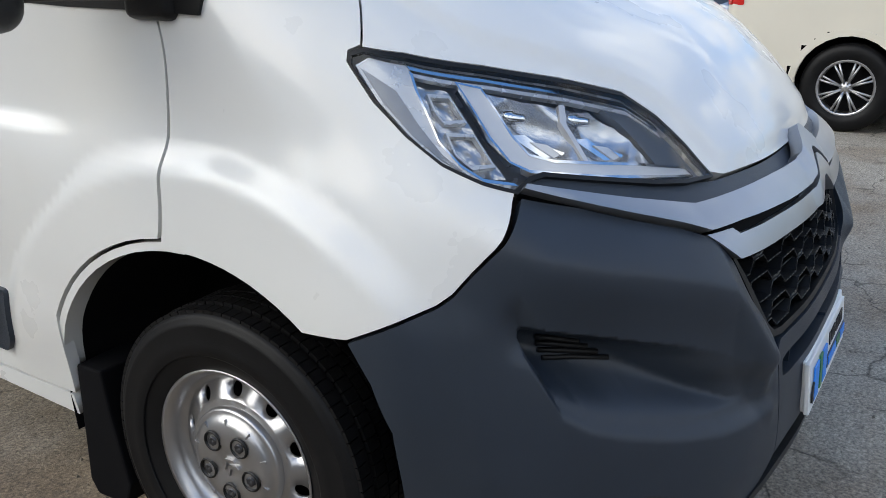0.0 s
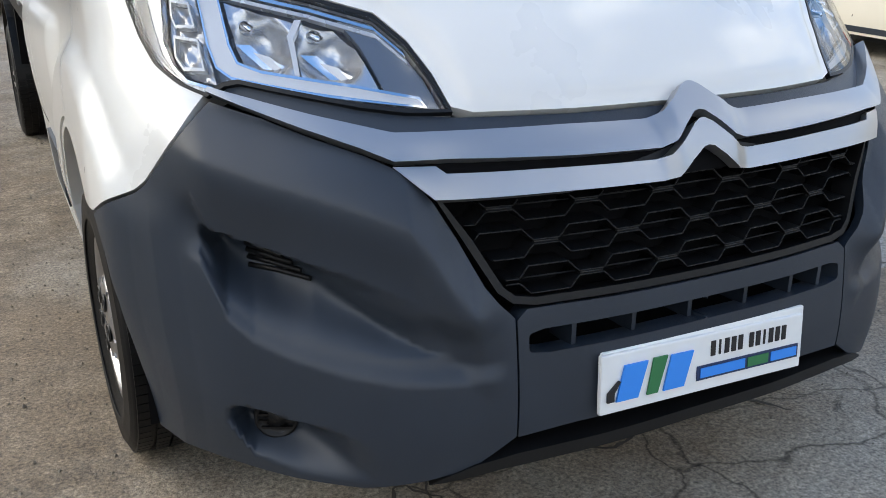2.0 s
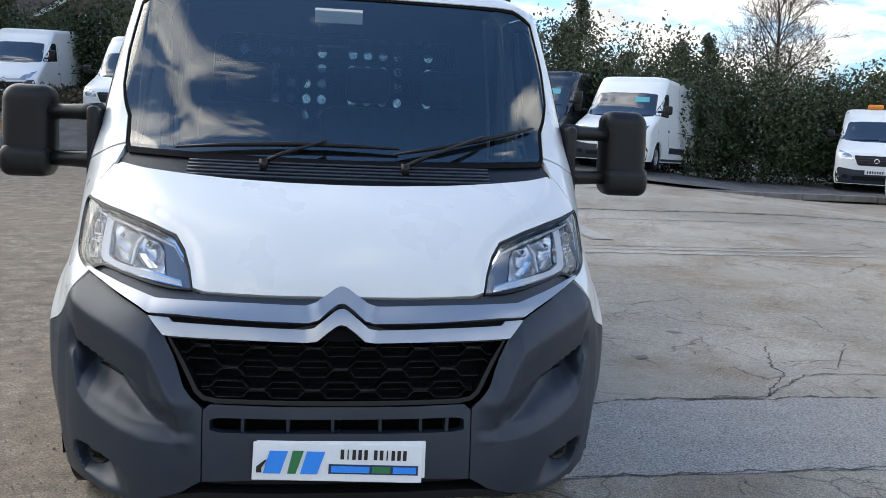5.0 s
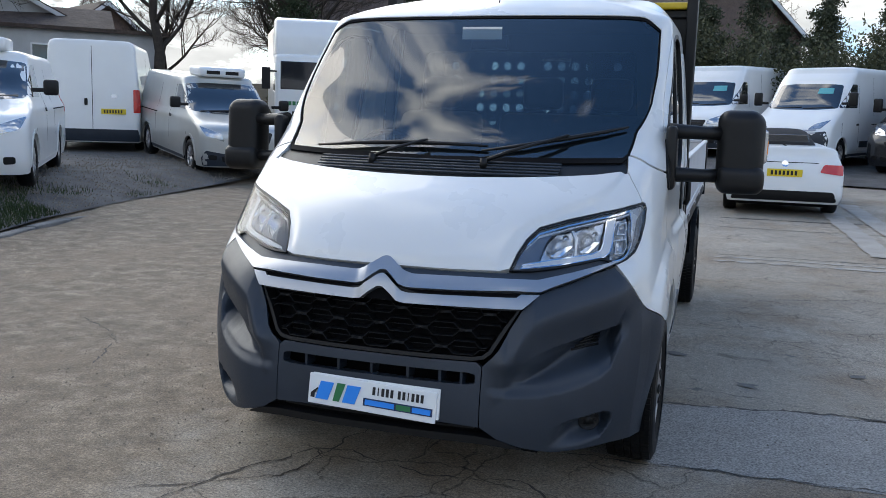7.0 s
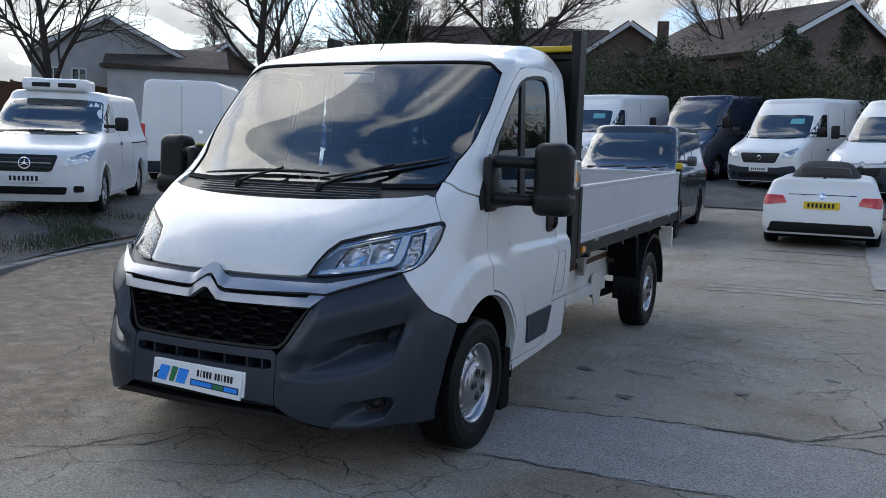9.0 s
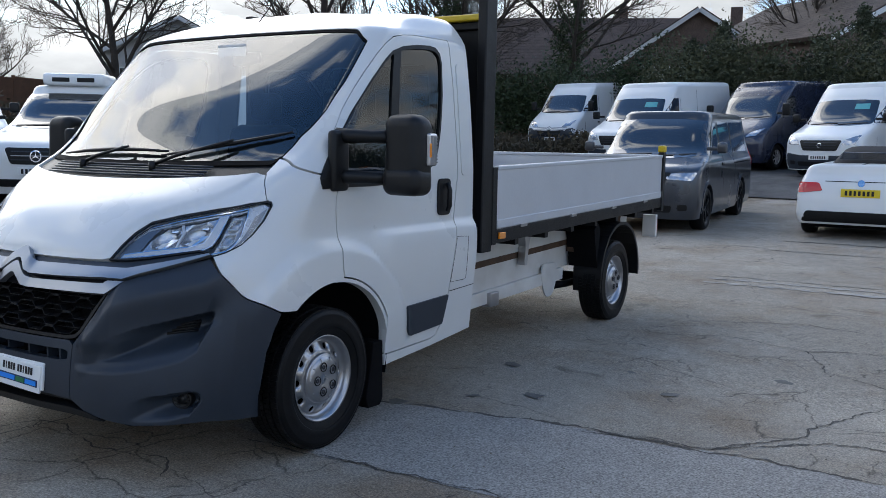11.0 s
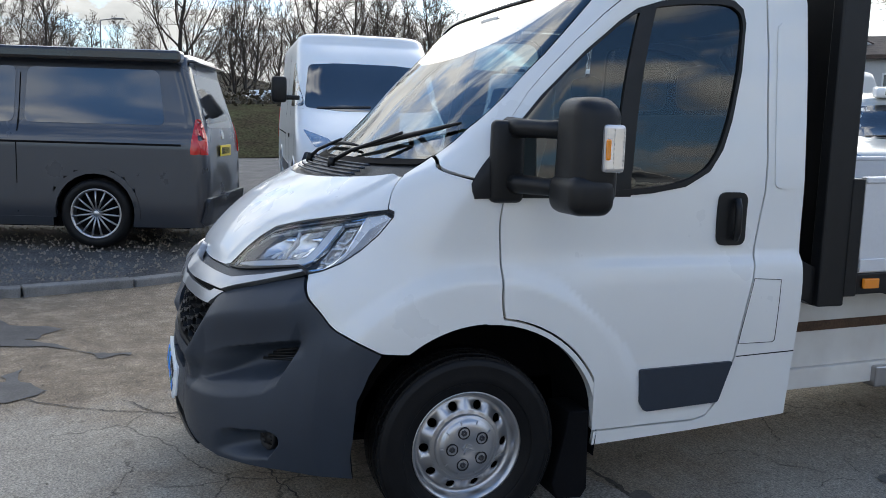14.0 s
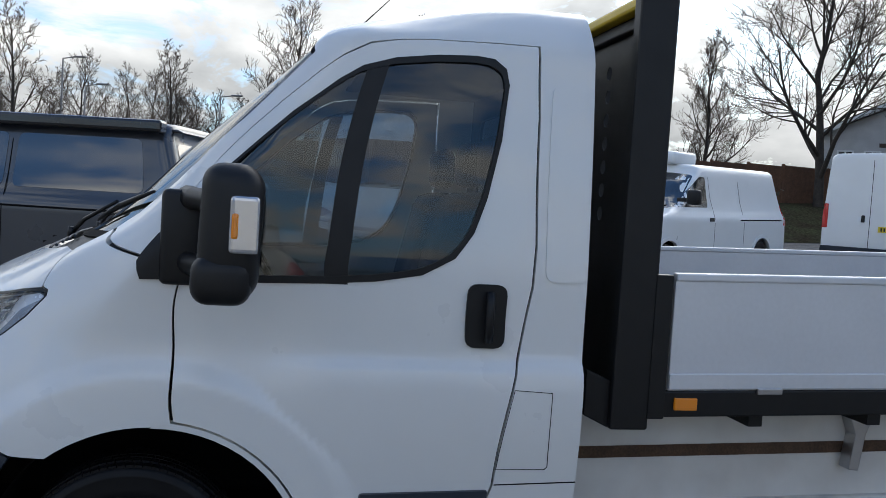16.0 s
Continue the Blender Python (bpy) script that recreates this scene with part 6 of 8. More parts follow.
    for s in (1, -1):
        hl = {"long": [(0.50, 0.93), (0.80, 0.96), (0.93, 1.17), (0.62, 1.06)], "small": [(0.52, 0.72), (0.86, 0.82), (0.93, 0.99), (0.58, 0.86)], "low": [(0.46, 0.85), (0.86, 0.83), (0.91, 0.96), (0.50, 0.935)],
              "tall": [(0.56, 0.86), (0.88, 0.88), (0.95, 1.12), (0.62, 0.99)]}[kind]
        b.lay("headlamp", [(s * x, z) for x, z in hl], "front", LAMP_FACE, v, off=0.008, r=0.03, step=0.05, label="clear headlamp")
        b.lay("fog_lamp", [(s * x, z) for x, z in ((0.66, 0.36), (0.80, 0.37), (0.80, 0.46), (0.66, 0.46))], "front", BLACK, v, off=0.010, r=0.03)
        # flanks
        view = "left" if s > 0 else "right"
        y0 = float(b.F(zb)) + 0.12
        dy = 0.98 if tall else 1.05
        yt = float(b.F(zt)) + 0.16
        b.lay("door_window", [(y0 + 0.02, zb + 0.03), (y0 + dy, zb + 0.03), (y0 + dy + 0.02, min(zt + 0.02, b.top - 0.06)), (yt + 0.10, min(zt + 0.02, b.top - 0.06))], view, DARKGLASS, v, off=0.004, r=0.05, label="dark door window")
        yd = y0 + dy + 0.12
        for yy in (y0 - 0.02, yd):
            b.lay("door_seam", [(yy, 0.40), (yy + 0.010, 0.40), (yy + 0.010, zt - 0.02 if yy > y0 else zb), (yy, zt - 0.02 if yy > y0 else zb)], view, MATT, v, off=0.0015, depth=0.001, step=0.3)
        b.lay("door_handle", [(yd - 0.18, 1.02), (yd - 0.05, 1.02), (yd - 0.05, 1.07), (yd - 0.18, 1.07)], view, BLACK, v, off=0.018, r=0.01)
        b.lay("slide_rail", [(yd + 0.9, 1.03), (L - 0.25, 1.03), (L - 0.25, 1.05), (yd + 0.9, 1.05)], view, MATT, v, off=0.003, step=0.3)
        ys = yd + 1.05
        b.lay("door_seam", [(ys, 0.35), (ys + 0.010, 0.35), (ys + 0.010, b.top - 0.1), (ys, b.top - 0.1)], view, MATT, v, off=0.0015, depth=0.001, step=0.3)
        if side_glass:
            b.lay("side_window", [(yd + 0.05, zb + 0.05), (ys - 0.04, zb + 0.05), (ys - 0.04, min(zt, b.top - 0.04)), (yd + 0.07, min(zt, b.top - 0.04))], view, DARKGLASS, v, r=0.06)
            b.lay("side_window", [(ys + 0.06, zb + 0.05), (L - 0.42, zb + 0.05), (L - 0.50, min(zt, b.top - 0.04)), (ys + 0.07, min(zt, b.top - 0.04))], view, DARKGLASS, v, r=0.07)
        elif tall:
            b.lay("rub_strip", [(yd + 0.1, 0.46), (wr - ar - 0.05, 0.46), (wr - ar - 0.05, 0.62), (yd + 0.1, 0.62)], view, PLASTIC, v, off=0.008, r=0.02)
        b.lay("sill", [(wf + ar, 0.25), (wr - ar, 0.25), (wr - ar, 0.31), (wf + ar, 0.31)], view, bumper, v, off=0.006)
        for y in (wf, wr):
            outer = [(y + (ar + 0.02) * math.cos(radians(a)), 0.36 + (ar + 0.02) * math.sin(radians(a))) for a in range(-8, 189, 14)]
            inner = [(y + (ar - 0.035) * math.cos(radians(a)), 0.36 + (ar - 0.035) * math.sin(radians(a))) for a in range(188, -9, -14)]
            b.lay("arch_lip", outer + inner, view, arch_trim or paint, v, off=0.010, depth=0.05, step=0.06)
        mz = zb + 0.13
        mi = new("door_mirror"); mi.parent = v
        ym = y0 + 0.06
        bm = bmesh.new()
        hgt = {"long": 0.34, "low": 0.17}.get(kind, 0.22)
        box(bm, W + 0.09, W + (0.25 if kind == "low" else 0.29), ym - 0.06, ym + 0.07, mz - 0.06, mz - 0.06 + hgt, bevel=0.04, seg=3)
        box(bm, W * 0.92, W + 0.12, ym - 0.02, ym + 0.04, mz - 0.02, mz + 0.04, bevel=0.012)
        bmesh.ops.scale(bm, vec=(s, 1, 1), verts=bm.verts[:])
        bmesh.ops.recalc_face_normals(bm, faces=bm.faces[:])
        part("mirror_housing", smooth(bm), paint if kind == "low" else BLACK, mi)
        bm = boxes((s * (W - 0.32), s * (W - 0.30), wf - 0.5, wf + 0.5, 0.2, 0.85), (s * (W - 0.32), s * (W - 0.30), wr - 0.5, wr + 0.5, 0.2, 0.85))
        part("wheel_well", bm, MATT, v)
        for y in (wf, wr):
            mm = pose(s * (W - 0.125), y, r, 25, 0, 0 if s > 0 else 180)
            if rims == "steel":
                spoke_wheel(v, mm, r, 0.215, 0.205, 8, rim_mat)
            elif rims == "multi":
                spoke_wheel(v, mm, r, 0.235, 0.245, 15, rim_mat)
            elif rims == "double":
                spoke_wheel(v, mm, r, 0.225, 0.215, 8, rim_mat, True)
            else:
                spoke_wheel(v, mm, r, 0.235, 0.24, 5, rim_mat, True)
        # tail
        tz = (0.95, 1.30) if not tall else (0.90, 1.42)
        b.lay("tail_lamp", [(s * W * 0.86, tz[0]), (s * W * 0.985, tz[0]), (s * W * 0.975, tz[1]), (s * W * 0.86, tz[1])], "rear", REDLENS, v, off=0.012, r=0.02, step=0.05)
        b.lay("tail_lamp_side", [(L - 0.16, tz[0]), (L - 0.03, tz[0]), (L - 0.05, tz[1]), (L - 0.13, tz[1])], view, REDLENS, v, off=0.008, r=0.02, step=0.05)
    part("underbody", boxes((-W * 0.85, W * 0.85, 0.25, L - 0.2, 0.20, 0.34)), MATT, v)
    if tail:
        b.lay("rear_bumper", [(-W * 0.95, 0.26), (W * 0.95, 0.26), (W * 0.95, 0.52), (-W * 0.95, 0.52)], "rear", bumper if bumper is not paint else paint, v, off=0.05, depth=0.06, r=0.04)
        if not tall:
            b.lay("rear_window", [(-W * 0.72, 1.22), (W * 0.72, 1.22), (W * 0.66, b.top - 0.06), (-W * 0.66, b.top - 0.06)], "rear", DARKGLASS, v, r=0.08)
        else:
            b.lay("door_seam", [(-0.006, 0.52), (0.006, 0.52), (0.006, b.top), (-0.006, b.top)], "rear", MATT, v, off=0.002, step=0.3)
            b.lay("door_handle", [(0.10, 1.05), (0.17, 1.05), (0.17, 1.2), (0.10, 1.2)], "rear", BLACK, v, off=0.02, r=0.02)
        b.lay("badge", [(-0.06, 1.10), (0.06, 1.10), (0.06, 1.19), (-0.06, 1.19)] if not tall else [(-0.52, 1.22), (-0.40, 1.22), (-0.40, 1.30), (-0.52, 1.30)], "rear", CHROME, v, off=0.010, r=0.03)
        zr = 0.98 if not tall else 0.92
        xr = 0.0 if not tall else -0.45
        pl = plate("rear_plate", v, pose(xr, float(b.R(zr)) + 0.02, zr, 0, 0, 180), back=PLATE_YELLOW, label="yellow plate with dark bars")
        bars(pl, INK, *[(-0.21 + 0.06 * i, -0.175 + 0.06 * i, -0.035, 0.035) for i in range(7)])
    zp = {"long": 0.50, "small": 0.56, "low": 0.53, "tall": 0.55}[kind]
    pl = plate("number_plate", v, pose(0, float(b.F(zp)) - 0.018, zp), back=plate_mat)
    bars(pl, INK, *[(-0.21 + 0.06 * i, -0.175 + 0.06 * i, -0.035, 0.035) for i in range(7)])
    if fridge:
        fz = float(b.top) + 0.12
        fr_ = part("fridge_unit", smooth(boxes((-0.50, 0.50, 1.75, 2.45, fz, fz + 0.20), bevel=0.05)), VAN_WHITE, v, "white roof fridge unit")
        part("fridge_grille", boxes((-0.34, -0.06, 1.742, 1.752, fz + 0.06, fz + 0.13), (0.06, 0.34, 1.742, 1.752, fz + 0.06, fz + 0.13), bevel=0.004), BLACK, v)
    if stripes:
        for s in (-0.32, 0.16):
            b.lay("bonnet_stripe", [(s, 1.0), (s + 0.16, 1.0), (s + 0.16, zb - 0.05), (s, zb - 0.05)], "front", VAN_WHITE, v, off=0.003, depth=0.002)
    if awning:
        part("awning_case", boxes((W * 0.80, W * 0.99, 1.2, L - 0.25, b.top + 0.03, b.top + 0.15), bevel=0.03), VAN_BLACK, v, "dark awning case along the roof")
        part("roof_spoiler", prism([(L - 0.55, H - 0.05), (L - 0.18, H - 0.06), (L - 0.12, H - 0.09), (L - 0.5, H - 0.10)], -W * 0.72, W * 0.72, "X", 0.01), VAN_GREY, v)
    if beacon:
        part("beacon", smooth(boxes((-0.35, 0.05, 1.7, 1.95, H - 0.01, H + 0.13), bevel=0.04)), AMBER, v, "amber roof beacon")
    return v


def place(x, y, h, front=True, length=0.0):
    """The pose of a vehicle whose front middle stands at (x, y), turned by h degrees; it rests on the ground."""
    back = Vector((-math.sin(radians(h)), math.cos(radians(h))))
    if not front:
        x, y = x - back.x * length, y - back.y * length
    z0 = float(ground_height(x + back.x * 0.9, y + back.y * 0.9))
    z1 = float(ground_height(x + back.x * 4.1, y + back.y * 4.1))
    plot = 0.05
    inside_plot = (x + back.x * 2.5 < float(kerb_x(y + back.y * 2.5))) or (y + back.y * 2.5 > float(far_kerb(x + back.x * 2.5)))
    pit = math.degrees(math.atan2(z1 - z0, 3.2))
    return pose(x, y, z0 - 0.9 * math.tan(radians(pit)) + (plot if inside_plot else 0.0)) @ pose(0, 0, 0, 0, 0, h) @ pose(0, 0, 0, pit)


van("panel_van", "white high-roof panel van with dark grey bumper on the gravel plot", "long", place(-7.0, 1.75, 84), VAN_WHITE, chevron=True)
van("camper_van", "dark grey camper van with black multi-spoke wheels beside the kerb", "low", place(-7.45, -5.03, -16), VAN_GREY, "camper van", bumper=VAN_GREY, rim_mat=STEEL, rims="multi", side_glass=True, tail=True, awning=True)
van("delivery_van", "white small van with a roof fridge unit on the gravel", "small", place(-8.35, 4.75, 36), VAN_WHITE, bumper=VAN_WHITE, fridge=True)
van("delivery_van", "white van with a roof fridge unit behind another van", "tall", place(-14.5, 7.1, 66), VAN_WHITE, bumper=VAN_WHITE, fridge=True, height=2.25, sticker=True)
van("delivery_van", "silver van with dark bumper and a roof fridge unit", "small", place(-7.8, 11.3, 51), VAN_SILVER, bumper=PLASTIC, fridge=True)
van("panel_van", "white panel van parked with its rear doors to the yard", "long", place(-12.6, 12.6, 212, False, 5.6), VAN_WHITE, tail=True, plate_mat=PLATE_YELLOW)
van("people_van", "dark grey van with slim headlamps and dark wheels", "low", place(-1.15, 10.35, 3.4), VAN_GREY, bumper=VAN_GREY, rim_mat=BLACK, rims="five", side_glass=True)
van("panel_van", "white panel van with a teal windscreen card", "tall", place(-0.1, 21.0, -20), VAN_WHITE, bumper=PLASTIC, sticker=True)
van("panel_van", "white panel van with a black side window", "long", place(2.4, 19.6, -26), VAN_WHITE, chevron=True, sticker=True)
van("panel_van", "navy blue panel van in the row under the hedge", "long", place(-2.75, 22.4, -18), VAN_BLUE, bumper=VAN_BLUE)
van("panel_van", "black panel van with white bonnet stripes", "long", place(5.0, 19.0, -34), VAN_BLACK, bumper=VAN_BLACK, stripes=True, sticker=True, height=2.4)
van("panel_van", "white panel van with black grille and bumper", "tall", place(7.0, 17.9, -36), VAN_WHITE, sticker=True)
van("panel_van", "white panel van at the end of the row", "tall", place(-5.4, 20.6, -10), VAN_WHITE, bumper=PLASTIC, sticker=True)
van("panel_van", "white panel van far along the row", "long", place(-10.2, 26.5, -6), VAN_WHITE, chevron=True)
van("tipper_van", "white van with an amber roof beacon under the hedge", "tall", place(14.4, 17.95, -33), VAN_WHITE, height=2.25, beacon=True, sticker=True)
van("panel_van", "pale silver van with black wheels on the asphalt", "low", place(11.77, 10.3, -23), VAN_SILVER, bumper=VAN_SILVER, rim_mat=BLACK)
van("panel_van", "cream van with silver alloy wheels and dark bumper", "low", place(8.2, 6.2, 172), VAN_CREAM, rims="five", length=3.9)
van("panel_van", "cream van with double-spoke wheel trims", "low", place(6.35, -3.83, 0.0), VAN_CREAM, rims="double", tail=True, length=4.5)
van("estate_car", "dark grey car parked nose out", "small", place(6.6, 1.65, -86), VAN_GREY, "car", bumper=VAN_BLACK, height=1.72, length=4.5, group="")
for x, y, h in ((-46, 3.0, 10), (-52, 5.5, 10), (-58, 8.0, 10)):
    van("panel_van", "white van far off by the verge", "long", place(x, y, h), VAN_WHITE, tail=True)


# ---- the convertible ----
def convertible(m):
    v = thing("convertible_car", "white convertible with black soft top and red tail lamps", "car", m)
    b = Body("small", 4.4, 1.38)
    b.W = 0.885
    b.top = 0.98
    b.F = pchip((0.18, 0.4, 0.65, 0.80, 0.98), (0.06, 0.0, 0.05, 0.35, 1.2))
    b.Wz = pchip((0.15, 0.4, 0.7, 0.98), (0.82, 0.885, 0.885, 0.80))
    b.R = pchip((0.15, 0.35, 0.6, 0.85, 0.98), (4.30, 4.42, 4.40, 4.33, 4.25))
    part("body", b.mesh([(0.78, 0.32, 0.36), (3.47, 0.32, 0.36)]), VAN_WHITE, v)
    bm = bmesh.new()
    sec = [(1.35, 0.95, 0.70), (1.75, 1.22, 0.62), (2.2, 1.37, 0.60), (2.9, 1.38, 0.60), (3.4, 1.24, 0.62), (3.75, 1.02, 0.68)]
    rows = []
    for y, z, w in sec:
        rows.append([bm.verts.new((w * c * (1.0 if abs(c) < 0.95 else 1.06), y, 0.93 + (z - 0.93) * (1 - abs(c) ** 5))) for c in np.linspace(-1, 1, 13)])
    for a, c in zip(rows, rows[1:]):
        for i in range(12):
            bm.faces.new((a[i], a[i + 1], c[i + 1], c[i])).smooth = True
    bm.normal_update()
    part("soft_top", bm, FABRIC, v, "black fabric roof")
    part("rear_window", prism([(-0.40, 1.13), (0.40, 1.13), (0.36, 1.25), (-0.36, 1.25)], 3.50, 3.56, "Y", 0.01), DARKGLASS, v).matrix_basis = pose(0, 0.05, 0.04)
    for s in (1, -1):
        b.lay("tail_lamp", [(s * 0.52, 0.72), (s * 0.86, 0.68), (s * 0.86, 0.84), (s * 0.58, 0.84)], "rear", REDLENS, v, off=0.012, r=0.03, step=0.05)
        for y in (0.78, 3.47):
            spoke_wheel(v, pose(s * 0.79, y, 0.32, 0, 0, 0 if s > 0 else 180), 0.32, 0.22, 0.22, 5, STEEL, True)
        part("wheel_well", boxes((s * 0.55, s * 0.57, 0.35, 1.2, 0.2, 0.75), (s * 0.55, s * 0.57, 3.0, 3.95, 0.2, 0.75)), MATT, v)
    b.lay("rear_skirt", [(-0.80, 0.26), (0.80, 0.26), (0.74, 0.42), (-0.74, 0.42)], "rear", BLACK, v, off=0.01, r=0.04)
    b.lay("boot_seam", [(-0.50, 0.86), (0.50, 0.86), (0.50, 0.87), (-0.50, 0.87)], "rear", MATT, v, off=0.003)
    b.lay("badge", [(0.05 * math.cos(k), 0.84 + 0.05 * math.sin(k)) for k in np.linspace(0, 5.8, 12)], "rear", CHROME, v, off=0.01)
    pl = plate("rear_plate", v, pose(0, 4.40, 0.70, 0, 0, 180), back=PLATE_YELLOW, label="yellow plate with dark bars")
    bars(pl, INK, *[(-0.21 + 0.06 * i, -0.175 + 0.06 * i, -0.035, 0.035) for i in range(7)])
    part("underbody", boxes((-0.7, 0.7, 0.3, 4.2, 0.16, 0.3)), MATT, v)


convertible(place(2.02, 11.1, 181, False, 4.4))


# ---- the box lorry ----
def lorry(m):
    v = thing("box_lorry", "cream box lorry with a roof deflector and green lettering bars", "lorry", m)
    part("cab", smooth(boxes((-1.05, 1.05, 0.0, 1.75, 0.45, 2.60), bevel=0.10)), VAN_WHITE, v)
    bm = prism([(0.10, 2.55), (0.16, 3.05), (0.32, 3.42), (0.55, 3.5), (1.7, 3.5), (1.7, 2.55)], -1.03, 1.03, "X", 0.06)
    part("roof_deflector", smooth(bm), VAN_WHITE, v, "white roof deflector")
    part("windscreen", boxes((-0.92, 0.92, -0.012, 0.02, 1.72, 2.42), bevel=0.02), DARKGLASS, v)
    part("grille", boxes((-0.62, 0.62, -0.014, 0.02, 0.95, 1.18), bevel=0.01), BLACK, v)
    part("bumper", boxes((-1.07, 1.07, -0.06, 0.3, 0.42, 0.78), bevel=0.05), VAN_WHITE, v)
    for s in (1, -1):
        part("headlamp", boxes((s * 0.66, s * 0.95, -0.075, 0.0, 0.56, 0.72), bevel=0.02), LAMP_FACE, v)
        part("door_window", boxes((s * 1.035, s * 1.056, 0.22, 1.15, 1.65, 2.35), bevel=0.02), DARKGLASS, v)
        part("door_mirror", boxes((s * 1.17, s * 1.38, -0.12, -0.02, 1.72, 2.25), (s * 1.0, s * 1.2, -0.08, -0.05, 2.14, 2.18), bevel=0.02), BLACK, v)
        for y in (0.85, 4.6):
            spoke_wheel(v, pose(s * 0.92, y, 0.42, 0, 0, 0 if s > 0 else 180), 0.42, 0.26, 0.25, 8, STEEL)
    part("box_body", boxes((-1.04, 1.04, 1.9, 7.0, 0.95, 3.3), bevel=0.03), VAN_WHITE, v)
    part("chassis", boxes((-0.45, 0.45, 0.3, 6.8, 0.5, 0.9)), MATT, v)
    bars(v, INK_GREEN, *[(-0.15 + 0.105 * i, -0.07 + 0.105 * i, 3.20, 3.29) for i in range(9)], *[(0.2 + 0.105 * i, 0.28 + 0.105 * i, 3.06, 3.15) for i in range(5)], y=0.20, name="lettering", m=pose(-0.05, -0.005, 0.0, -24))
    bars(v, INK_GREEN, (-0.72, -0.28, 3.10, 3.15), (-0.55, -0.35, 3.15, 3.2), y=0.20, name="lettering", m=pose(-0.05, -0.005, 0.0, -24))
    bars(v, INK_GREEN, *[(-0.72 + 0.105 * i, -0.64 + 0.105 * i, 1.33, 1.43) for i in range(14) if i != 9], y=-0.012, name="lettering")
    bars(v, CHROME, *[(-0.36 + 0.15 * i, -0.25 + 0.15 * i, 1.05, 1.13) for i in range(5)], y=-0.02, name="lettering")
    pl = plate("number_plate", v, pose(0, -0.075, 0.62))
    bars(pl, INK, *[(-0.21 + 0.06 * i, -0.175 + 0.06 * i, -0.035, 0.035) for i in range(7)])


lorry(place(-9.0, 16.6, 31))


# ---- trees, hedge, houses and the far edge ----
BARK = material("bark", (0.060, 0.048, 0.038), 0.9, var=0.4, scale=6, fine=0.3, fine_scale=40)
TWIG = material("twig", (0.075, 0.058, 0.045), 0.9, var=0.3, scale=3)
IVY = material("ivy_leaf", (0.022, 0.040, 0.014), 0.6, var=0.5, scale=3, tint=(0.05, 0.07, 0.02))
HEDGE_LEAF = material("hedge_leaf", (0.034, 0.046, 0.020), 0.75, var=0.8, scale=0.5, tint=(0.082, 0.084, 0.038))
CONIFER = material("conifer_leaf", (0.028, 0.042, 0.022), 0.75, var=0.6, scale=0.9, tint=(0.065, 0.072, 0.034))
BRAMBLE = material("bramble", (0.085, 0.062, 0.038), 0.9, var=0.5, scale=1.5, tint=(0.05, 0.055, 0.03))
BRICK = material("red_brick", (0.165, 0.115, 0.092), 0.85, var=0.35, scale=3, fine=0.3, fine_scale=22)
RENDER_GREY = material("grey_render", (0.52, 0.52, 0.51), 0.9, var=0.2, scale=1.5, fine=0.08, fine_scale=40)
ROOF_TILE = material("roof_tile", (0.10, 0.070, 0.055), 0.8, var=0.4, scale=2, fine=0.3, fine_scale=14)
WHITE_UPVC = material("white_frame", (0.72, 0.73, 0.72), 0.4, var=0.05, scale=5)
FENCE = material("fence_wood", (0.155, 0.075, 0.040), 0.85, var=0.35, scale=4, fine=0.25, fine_scale=40, rand=0.2)
HILL = material("far_hillside", (0.050, 0.045, 0.034), 0.95, var=0.5, scale=0.15, tint=(0.085, 0.07, 0.05), fine=0.4, fine_scale=3, ior=1.05)
POLE = material("lamp_pole", (0.22, 0.22, 0.22), 0.6, var=0.2, scale=4)


